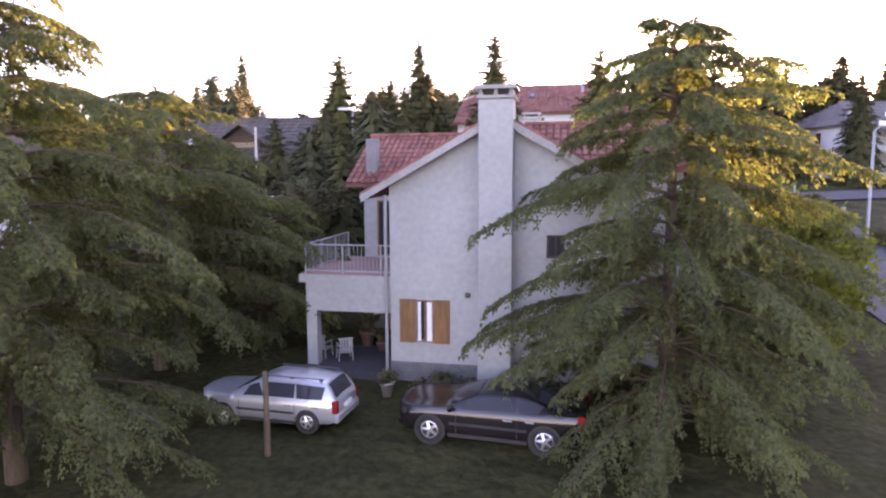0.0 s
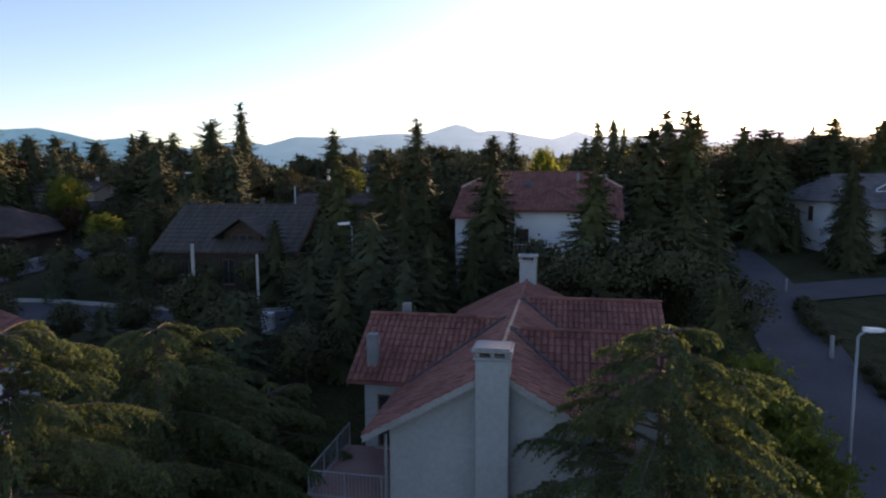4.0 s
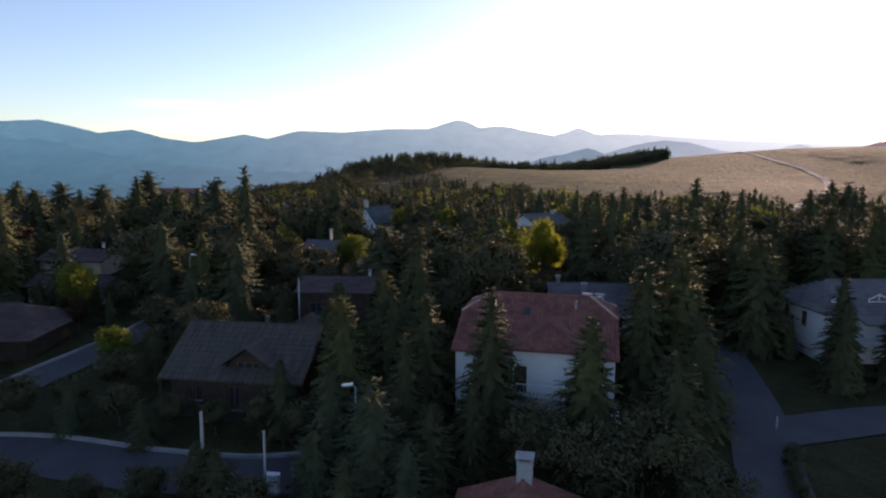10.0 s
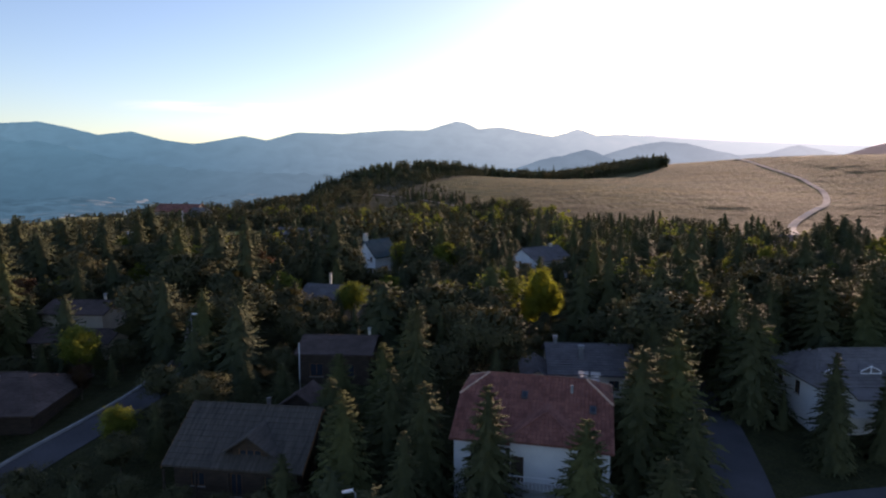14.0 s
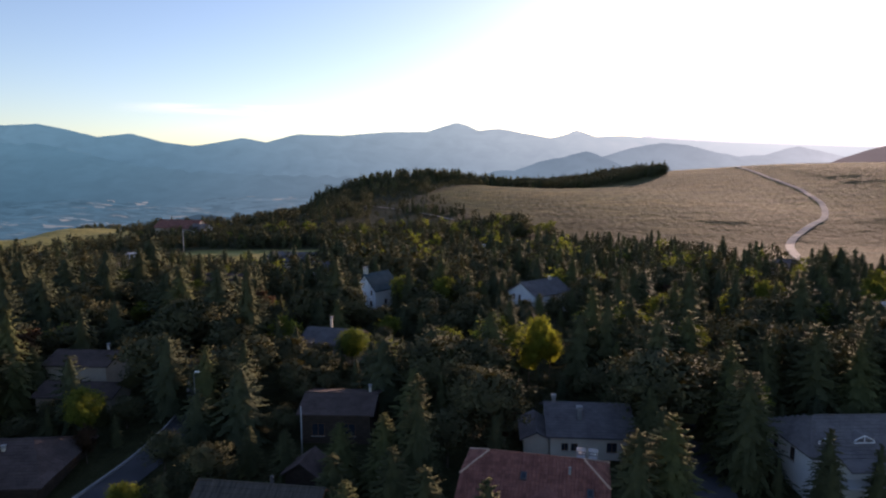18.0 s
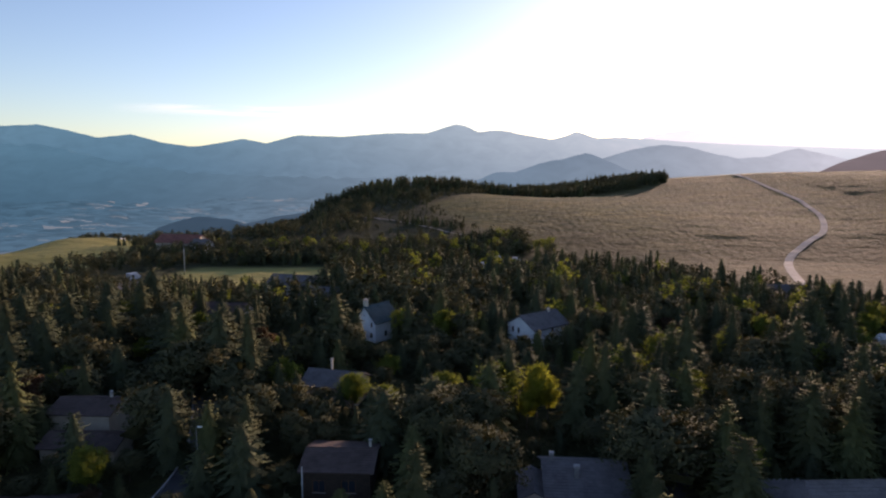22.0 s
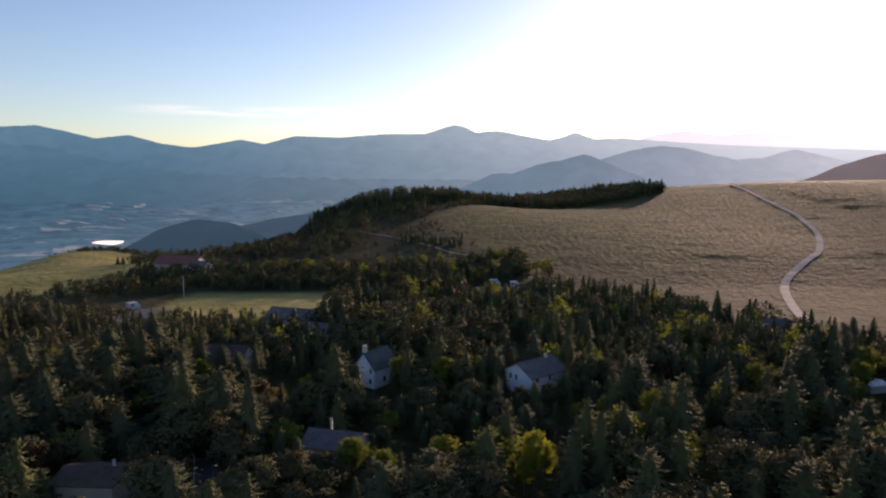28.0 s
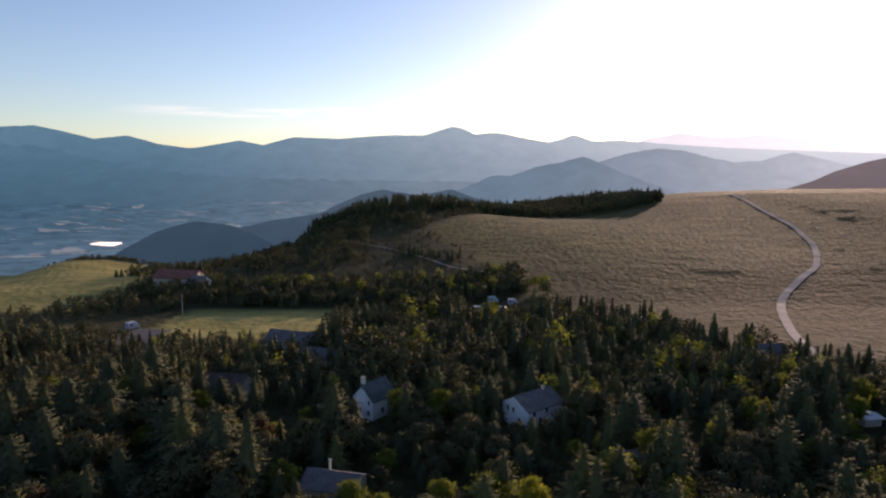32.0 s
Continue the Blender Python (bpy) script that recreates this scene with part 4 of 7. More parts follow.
# trees that stand out, by place and height
NAMED = [
    # round the main house and the lane
    ("spruce", 3, -1.0, 38.5, 6.6, 1.1), ("spruce", 2, -5.6, 33.5, 6.2, 1.2), ("cedar", 1, -2.2, 34.8, 6.0, 1.1), ("cedar", 0, -10.2, 30.5, 5.6, 1.1), ("spruce", 0, 1.8, 41.5, 6.6, 1.2), ("green", 0, 5.8, 40.0, 6.0, 1.1),
    ("spruce", 2, -13.4, 35.0, 5.2, 1.3), ("cedar", 1, -8.2, 43.5, 6.6, 1.1), ("spruce", 0, -12.5, 46.5, 6.0, 1.2), ("cedar", 0, -18.5, 33.5, 3.8, 1.2), ("cedar", 1, -4.8, 39.4, 7.6, 1.2), ("cedar", 0, -8.0, 37.0, 5.6, 1.1), ("cedar", 1, -4.2, 36.6, 8.0, 1.0), ("green2", 0, -14.5, 36.3, 4.7, 0.9),
    ("green", 0, 8.9, 35.7, 7.0, 1.15), ("green2", 0, 12.2, 37.0, 7.0, 1.1), ("spruce", 3, 15.5, 41, 9.0, 1.1), ("green2", 0, -11.5, 34, 4.5, 1.0), ("green", 0, -14, 31, 4.2, 1.1), ("green2", 0, -24.5, 33.5, 3.4, 1.2),
    ("green", 0, -29.5, 38.0, 3.2, 1.2), ("green2", 0, -26.5, 36.5, 3.6, 1.0), ("green", 0, -22.0, 36.0, 3.2, 1.0), ("green", 0, -34, 37.5, 3.4, 1.2), ("green2", 0, 15.0, 33.5, 5.6, 1.0), ("spruce", 1, 13.2, 30.0, 6.2, 1.1),
    ("shrub_lime", 0, 12.5, 24.7, 5.5, 1.0), ("shrub_lime", 0, 12.2, 22.2, 5.4, 1.0), ("shrub_lime", 0, 11.7, 19.8, 5.3, 1.0), ("shrub_lime", 0, 13.5, 26.8, 4.6, 1.0),
    ("shrub", 0, -11.8, 24, 2.2, 1.3), ("shrub", 0, -9.6, 23.5, 1.6, 1.4), ("shrub", 0, -14.5, 20, 2.4, 1.4), ("shrub", 0, -0.2, 17.2, 0.7, 1.6), ("shrub", 0, 0.6, 17.0, 0.6, 1.8), ("shrub", 0, 2.6, 16.6, 0.8, 1.6),
    # round the timber chalet
    ("green2", 0, -17.5, 46.2, 3.0, 1.1), ("green", 0, -30, 49, 3.8, 1.1), ("green2", 0, -25.5, 47.5, 3.6, 1.1), ("green", 0, -21.0, 46.6, 3.4, 1.1), ("green2", 0, -14.0, 46.0, 3.4, 1.1), ("green", 0, -28.5, 53, 4.4, 1.2),
    ("lime", 0, -30.4, 56.5, 5.4, 1.0), ("green2", 0, -27.5, 59, 4.4, 1.0), ("green2", 0, -24.5, 62.0, 6.0, 1.1), ("spruce", 2, -21.6, 67, 5.6, 1.3), ("spruce", 0, -17.3, 65.7, 5.8, 1.3), ("cedar", 0, -24.6, 73.5, 10.2, 1.0),
    ("spruce", 1, -7.9, 47.5, 10.6, 1.0), ("spruce", 1, -10.9, 63.8, 7.4, 1.3), ("spruce", 0, -4.8, 55.4, 9.2, 1.25), ("spruce", 3, -1.6, 51.5, 9.6, 1.1), ("spruce", 2, -3.0, 45.5, 8.4, 1.1), ("spruce", 2, -2.7, 62, 13.4, 1.0), ("spruce", 1, -6.2, 62.5, 9.0, 1.1),
    ("green2", 0, -33.5, 47.5, 4.2, 1.2), ("cedar", 1, -28.8, 46.5, 3.6, 1.2), ("green", 0, -10.5, 44.6, 4.0, 1.1), ("spruce", 2, -26.8, 56.5, 5.2, 1.2), ("green", 0, -43.5, 47.0, 4.4, 1.2), ("green2", 0, -48, 49.5, 4.2, 1.2), ("cedar", 0, -42.5, 53.0, 4.6, 1.1), ("green", 0, -37.5, 36.0, 3.6, 1.3), ("green2", 0, -18.5, 37.0, 3.0, 1.3), ("green", 0, -32, 33.5, 3.2, 1.3), ("spruce", 0, -22.3, 44.6, 3.6, 1.4), ("spruce", 2, -9.8, 52.5, 7.0, 1.2), ("spruce", 3, -10.6, 57.0, 7.6, 1.2), ("green2", 0, -7.0, 31.0, 4.0, 1.1), ("spruce", 1, -16.2, 39.2, 3.4, 1.3),
    # round the red-roofed house and the road
    ("spruce", 0, 3.4, 46.0, 11.8, 1.0), ("spruce", 1, 10.2, 43.2, 10.5, 1.05), ("spruce", 3, 16.8, 52.0, 12.6, 1.0), ("spruce", 1, 19.9, 52.5, 13.8, 1.05), ("spruce", 2, 22.4, 62.5, 9.8, 1.2), ("spruce", 0, 23.0, 68.0, 10.4, 1.1), ("spruce", 3, 19.6, 47.5, 9.5, 1.0),
    ("spruce", 0, 35.5, 55, 8.4, 0.95), ("spruce", 2, 41.0, 56.5, 9.0, 0.9), ("spruce", 3, 33.0, 66.0, 12.5, 1.1), ("spruce", 0, 36.8, 57.6, 10.0, 0.9), ("spruce", 1, 35.0, 75.0, 12.8, 1.1), ("lime", 0, 36.4, 73.5, 9.6, 0.8), ("spruce", 1, 44.5, 84.0, 11.0, 1.1), ("spruce", 2, 34.7, 96.4, 11.8, 1.1), ("spruce", 0, 41.5, 79.5, 12.2, 1.0), ("spruce", 3, 47.6, 78.5, 14.0, 1.1), ("spruce", 1, 51.5, 76.0, 12.8, 1.2), ("spruce", 2, 55.5, 81.0, 14.2, 1.1), ("cedar", 1, 59.0, 79.0, 11.6, 1.1), ("green", 0, 50.0, 84.5, 12.5, 1.2), ("green2", 0, 44.0, 88.0, 12.0, 1.2), ("green", 0, 61.5, 86.0, 13.0, 1.2),
    # further up the slope
    # spruce and green tree near (-47, 72) and (-51, 72): added to shade the brown roof
    ("gold", 0, 14.6, 95, 10.6, 0.72), ("gold", 0, 16.6, 96.4, 8.0, 0.8), ("gold", 0, 13.0, 94.0, 6.6, 0.9), ("lime", 0, -43.0, 72.5, 8.2, 0.9), ("lime", 0, -14.8, 98.7, 7.6, 1.2), ("lime", 0, 0.3, 99.4, 7.8, 1.0), ("lime", 0, -9.5, 96.5, 6.6, 1.1), ("rust", 0, -41.0, 69, 4.6, 1.0), ("spruce", 2, -47.2, 72.2, 5.6, 1.2), ("green", 0, -50.6, 71.8, 4.4, 1.2), ("cedar", 1, -46.8, 106.7, 9.6, 1.1), ("cedar", 1, -37.5, 83, 11.0, 1.1),
]
SUN_DIR = (math.sin(_az), math.cos(_az), math.tan(_el))
SUNLIT += [(x, y, ground(x, y) + (0.3 if kind == "gold" else 0.45) * hh) for kind, k, x, y, hh, wd in NAMED if kind in ("lime", "gold", "shrub_lime")]


def under_sun(x, y, hh):
    """The height that a tree may have without shading the sunlit ones."""
    for a, b, z in SUNLIT:
        dx, dy = x - a, y - b
        s = dx * SUN_DIR[0] + dy * SUN_DIR[1]
        if 2 < s < 90 and abs(dx * SUN_DIR[1] - dy * SUN_DIR[0]) < 4.4:
            hh = min(hh, max(2.6, z + s * SUN_DIR[2] - ground(x, y)))
    return hh


for kind, k, x, y, hh, wd in NAMED:
    plant(kind, k, x, y, hh, (x * 37 + y * 91) % 360, wd)
# sunlit broadleaf trees between the spruces, and low green ones before the houses up the slope
EXTRA = [
    ("lime", 1, 40.5, 115.7, 9.8, 0.9), ("lime", 1, 45.0, 118.5, 9.6, 0.8), ("lime", 1, 56.2, 122.3, 9.0, 0.8), ("lime", 1, 72.2, 134.8, 8.1, 1.0), ("lime", 1, 36.8, 149.5, 7.6, 1.2), ("lime", 1, 3.9, 143.6, 7.6, 0.9), ("lime", 1, -43.7, 125.1, 6.8, 1.1),
    ("lime", 1, -34.4, 125.0, 6.2, 1.1), ("lime", 1, -26.3, 127.5, 6.0, 1.1), ("lime", 1, -65.8, 164.2, 7.2, 1.2), ("lime", 1, -97.3, 151.2, 6.8, 1.2), ("lime", 1, 36.9, 179.0, 5.6, 1.2),
    ("green", 1, 16.0, 126.0, 6.2, 1.2), ("spruce", 5, 19.0, 124.6, 7.4, 1.2), ("green2", 1, 22.6, 127.0, 6.4, 1.1), ("spruce", 6, 26.5, 128.6, 8.2, 1.1), ("green", 1, -19.6, 136.4, 4.4, 1.1), ("spruce", 4, -10.6, 135.8, 7.4, 1.0),
    ("green", 1, 18.5, 246.0, 7.6, 1.1), ("spruce", 6, 25.0, 247.0, 6.4, 1.2), ("lime", 1, 21.6, 251.0, 6.6, 1.0), ("spruce", 4, 29.5, 247.0, 7.0, 1.1),
    ("spruce", 5, -45.0, 79.6, 4.2, 1.2), ("green2", 1, -51.6, 79.0, 3.4, 1.2), ("green2", 1, -19.5, 97.5, 5.4, 1.1), ("green", 1, -23.5, 98.0, 5.0, 1.1), ("spruce", 4, -16.4, 96.5, 6.0, 1.1), ("spruce", 7, -44.6, 88.4, 6.4, 1.1),
]
SUNLIT += [(x, y, ground(x, y) + 0.5 * hh) for kind, k, x, y, hh, wd in EXTRA if kind == "lime"]
for kind, k, x, y, hh, wd in EXTRA:
    plant(kind, k, x, y, hh, (x * 37 + y * 91) % 360, wd)


# ---- buildings ----
def wall_panel(bm, length, z0, z1, thick, openings, place):
    """A wall along its own axis, with openings cut through: (start, sill, width, height). One connected mesh."""
    xs = sorted({0.0, length, *(o[0] for o in openings), *(o[0] + o[2] for o in openings)})
    zs = sorted({z0, z1, *(o[1] for o in openings), *(o[1] + o[3] for o in openings)})
    made = {}

    def corner(i, t, j):
        if (i, t, j) not in made:
            made[i, t, j] = bm.verts.new(place(xs[i], t * thick, zs[j]))
        return made[i, t, j]

    def solid(i, j):
        if not (0 <= i < len(xs) - 1 and 0 <= j < len(zs) - 1):
            return False
        x, z = (xs[i] + xs[i + 1]) / 2, (zs[j] + zs[j + 1]) / 2
        return not any(o[0] < x < o[0] + o[2] and o[1] < z < o[1] + o[3] for o in openings)

    for i in range(len(xs) - 1):
        for j in range(len(zs) - 1):
            if not solid(i, j):
                continue
            for t in (0, 1):
                bm.faces.new([corner(*c) for c in ((i, t, j), (i + 1, t, j), (i + 1, t, j + 1), (i, t, j + 1))])
            for di, dj, a, b in ((-1, 0, (i, j), (i, j + 1)), (1, 0, (i + 1, j), (i + 1, j + 1)), (0, -1, (i, j), (i + 1, j)), (0, 1, (i, j + 1), (i + 1, j + 1))):
                if not solid(i + di, j + dj):
                    bm.faces.new([corner(a[0], 0, a[1]), corner(b[0], 0, b[1]), corner(b[0], 1, b[1]), corner(a[0], 1, a[1])])


def cover(P, Q, R, S, piece, row, barrel=True, keep=None, lift=0.05, rng=None):
    """Roof pieces in rows over a four-sided slope; P, Q below, R, S above. Vertices in groups for each piece."""
    P, Q, R, S = (np.array(p, float) for p in (P, Q, R, S))
    nrm = unit(np.cross(Q - P, S - P))
    if nrm[2] < 0:
        nrm = -nrm
    slope = np.linalg.norm((S + R) / 2 - (P + Q) / 2)
    rows = max(1, int(round(slope / row)))
    out = []
    for r in range(rows):
        t0, t1 = r / rows, min((r + 1.12) / rows, 1.0)
        a0, b0, a1, b1 = P + (S - P) * t0, Q + (R - Q) * t0, P + (S - P) * t1, Q + (R - Q) * t1
        w = np.linalg.norm(b0 - a0)
        n = max(1, int(round(w / piece)))
        along = unit(b0 - a0)
        for i in range(n):
            c0 = a0 + (b0 - a0) * (i + 0.5) / n
            up = ((S + R) / 2 - (P + Q) / 2) * (t1 - t0)
            if np.linalg.norm(b1 - a1) < 0.02 * w or (c0 + up - a1) @ along < -0.6 * piece or (b1 - c0 - up) @ along < -0.6 * piece:
                continue
            if keep and not keep(c0 + up * 0.5):
                continue
            j = rng.uniform(-0.012, 0.012) if rng is not None else 0.0
            hw = w / n / 2
            if barrel:
                out.append(np.array([c0 - along * hw + nrm * 0.012, c0 - along * hw * 0.55 + nrm * (lift + 0.035 + j), c0 + along * hw * 0.55 + nrm * (lift + 0.035 + j), c0 + along * hw + nrm * 0.012,
                                     c0 - along * hw * 0.9 + up + nrm * 0.008, c0 - along * hw * 0.5 + up + nrm * (lift + j), c0 + along * hw * 0.5 + up + nrm * (lift + j), c0 + along * hw * 0.9 + up + nrm * 0.008]))
            else:
                g = hw * 0.97
                out.append(np.array([c0 - along * g, c0 - along * g + nrm * (lift + j), c0 + along * g + nrm * (lift + j), c0 + along * g,
                                     c0 - along * g + up, c0 - along * g + up + nrm * (0.008 + j), c0 + along * g + up + nrm * (0.008 + j), c0 + along * g + up]))
    return out


PIECE_FACES = np.array([(0, 1, 5, 4), (1, 2, 6, 5), (2, 3, 7, 6), (0, 3, 2, 1), (4, 5, 6, 7)])


def joined_pieces(name, pieces, mat, parent, label=""):
    v = np.concatenate(pieces)
    f = (PIECE_FACES[None] + 8 * np.arange(len(pieces))[:, None, None]).reshape(-1, 4)
    ob = mesh_object(name, v, f, mat, parent, label)
    ob["kind"] = "stuff"
    return ob


def window(parent, place, x, z, w, h, thick, frame_mat, shutters=None, curtain=False, bars=1):
    """A window set into a wall opening: frame, pane, and shutters folded out on the wall."""
    bm = bmesh.new()
    f = 0.06
    cells = [(x, z, x + f, z + h), (x + w - f, z, x + w, z + h), (x + f, z, x + w - f, z + f), (x + f, z + h - f, x + w - f, z + h)]
    cells += [(x + w * k / (bars + 1) - 0.025, z + f, x + w * k / (bars + 1) + 0.025, z + h - f) for k in range(1, bars + 1)]
    for a, b, c, d in cells:
        v = [bm.verts.new(place(px, t, pz)) for pz in (b, d) for t in (0.06, 0.13) for px in (a, c)]
        for q in ((0, 2, 3, 1), (4, 5, 7, 6), (0, 1, 5, 4), (2, 6, 7, 3), (0, 4, 6, 2), (1, 3, 7, 5)):
            bm.faces.new([v[i] for i in q])
    win = part("window", bm, frame_mat, parent)

    def slab(name, a, b, c, d, t0, t1, mat, par, label=""):
        k = bmesh.new()
        v = [k.verts.new(place(px, t, pz)) for pz in (b, d) for t in (t0, t1) for px in (a, c)]
        for q in ((0, 2, 3, 1), (4, 5, 7, 6), (0, 1, 5, 4), (2, 6, 7, 3), (0, 4, 6, 2), (1, 3, 7, 5)):
            k.faces.new([v[i] for i in q])
        return part(name, k, mat, par, label)

    slab("pane", x + f, z + f, x + w - f, z + h - f, 0.09, 0.10, M["glass"], win)
    slab("sill", x - 0.08, z - 0.06, x + w + 0.08, z - 0.004, -0.08, 0.05, M["kerb"], win)
    if curtain:
        for a, c in ((0.05, 0.24), (0.62, 0.94)):
            slab("curtain", x + w * a, z + 0.03, x + w * c, z + h - 0.06, 0.025, 0.05, M["curtain"], win, "white curtain in the open window")
    if shutters:
        sw = w * 1.02
        for sx in (x - sw - 0.02, x + w + 0.02):
            sh = slab("shutter", sx, z - 0.02, sx + sw, z + h + 0.02, -0.055, -0.012, shutters, win, "brown wooden shutter")
            for q in range(8):
                zz = z + 0.06 + q * (h - 0.12) / 8
                k = bmesh.new()
                v = [k.verts.new(place(px, t, pz)) for pz in (zz, zz + (h - 0.12) / 8 - 0.03) for t in (-0.068, -0.05) for px in (sx + 0.05, sx + sw - 0.05)]
                for g in ((0, 2, 3, 1), (4, 5, 7, 6), (0, 1, 5, 4), (2, 6, 7, 3), (0, 4, 6, 2), (1, 3, 7, 5)):
                    k.faces.new([v[i] for i in g])
                bmesh.ops.recalc_face_normals(k, faces=k.faces)
                me = bpy.data.meshes.new("slat")
                k.to_mesh(me)
                k.free()
                me.materials.append(shutters)
                o = new("slat", me)
                o.parent = win
    return win


def stack(parent, u, v, z0, z1, w, d, mat, capped=True, name="chimney"):
    """A chimney with a vented cap slab."""
    bm = box(u - w / 2, v - d / 2, z0, u + w / 2, v + d / 2, z1, 0.015)
    ch = part(name, bm, mat, parent)
    if capped:
        k = bmesh.new()
        for su in (-1, 1):
            for sv in (-1, 1):
                cu, cv = u + su * (w / 2 - 0.07), v + sv * (d / 2 - 0.07)
                add_box(k, cu - 0.06, cv - 0.06, z1, cu + 0.06, cv + 0.06, z1 + 0.16)
        add_box(k, u - w / 2 - 0.05, v - d / 2 - 0.05, z1 - 0.10, u + w / 2 + 0.05, v + d / 2 + 0.05, z1 - 0.02)
        add_prism(k, [(u - w / 2 - 0.08, v - d / 2 - 0.08, z1 + 0.16), (u + w / 2 + 0.08, v - d / 2 - 0.08, z1 + 0.16), (u + w / 2 + 0.08, v + d / 2 + 0.08, z1 + 0.16), (u - w / 2 - 0.08, v + d / 2 + 0.08, z1 + 0.16)], (0, 0, 0.09))
        part("chimney_cap", k, M["kerb"], ch, "pale chimney cap with vents")
    return ch


def four_walls(root, w, d, h, thick, mat, windows, frame_mat, shutters=None, curtain=False, gable=None, foot=-1.2):
    """Walls round u -w/2..w/2, v 0..d, with windows (side, start, sill, width, height) and gable tops."""
    sides = {
        "front": (w, lambda x, t, z: (-w / 2 + x, t, z)),
        "back": (w, lambda x, t, z: (w / 2 - x, d - t, z)),
        "left": (d - 2 * thick, lambda x, t, z: (-w / 2 + t, d - thick - x, z)),
        "right": (d - 2 * thick, lambda x, t, z: (w / 2 - t, thick + x, z)),
    }
    for side, (length, place) in sides.items():
        mine = [o for o in windows if o[0] == side]
        own = [o[1:5] for o in mine]
        bm = bmesh.new()
        wall_panel(bm, length, foot, h, thick, own, place)
        if gable and side in gable[0]:
            rise = gable[1]
            t0 = 0.0
            ring = [place(0, t0, h), place(length, t0, h), place(length / 2, t0, h + rise)]
            off = Vector(place(0, thick, h)) - Vector(place(0, 0, h))
            part("gable", prism(ring, off), mat, root)
        part("wall", bm, mat, root)
        for o in mine:
            window(root, place, o[1], o[2], o[3], o[4], thick, frame_mat, shutters, curtain or len(o) > 5)


def gable_roof(root, w, d, h, rise, over, axis, mat, cover_mat, piece=0.5, row=0.4, barrel=False, thick=0.14, hip=0.0, edge=None, seed=0):
    """A pitched roof with its ridge along u or v; hip: how far the ridge ends are drawn in."""
    rng = np.random.default_rng(seed)
    if axis == "u":
        ax, ay, hw = w / 2 + over, d / 2 + over, d / 2
        to = lambda a, c, z: (a, d / 2 + c, z)
    else:
        ax, ay, hw = d / 2 + over, w / 2 + over, w / 2
        to = lambda a, c, z: (c, d / 2 + a, z)
    k = rise / hw
    ze, zr = h - over * k, h + rise
    slopes = []
    for sg in (-1, 1):
        slopes.append([to(-ax, sg * ay, ze), to(ax, sg * ay, ze), to(ax - hip, 0, zr), to(-ax + hip, 0, zr)])
    if hip:
        for sg in (-1, 1):
            slopes.append([to(sg * ax, -ay, ze), to(sg * ax, ay, ze), to(sg * (ax - hip), 0.01, zr), to(sg * (ax - hip), -0.01, zr)])
    for s in slopes:
        roof = part("roof", prism(s, (0, 0, thick)), mat, root)
        lifted = [Vector(p) + Vector((0, 0, thick + 0.004)) for p in s]
        joined_pieces("roof_covering", cover(*lifted, piece, row, barrel, rng=rng), cover_mat, roof)
    bm = bmesh.new()
    a0, a1 = to(-ax + hip, 0, zr + thick + 0.03), to(ax - hip, 0, zr + thick + 0.03)
    add_rod(bm, a0, a1, 0.09, 0.09, 8)
    part("ridge", bm, edge or cover_mat, root)


def house_at(x, y, turn, label, base=None, name="house", category="house", group="houses of the village"):
    z = ground(x, y) if base is None else base
    return empty(name, pose(x, y, z, 0, 0, turn), label, category, group)


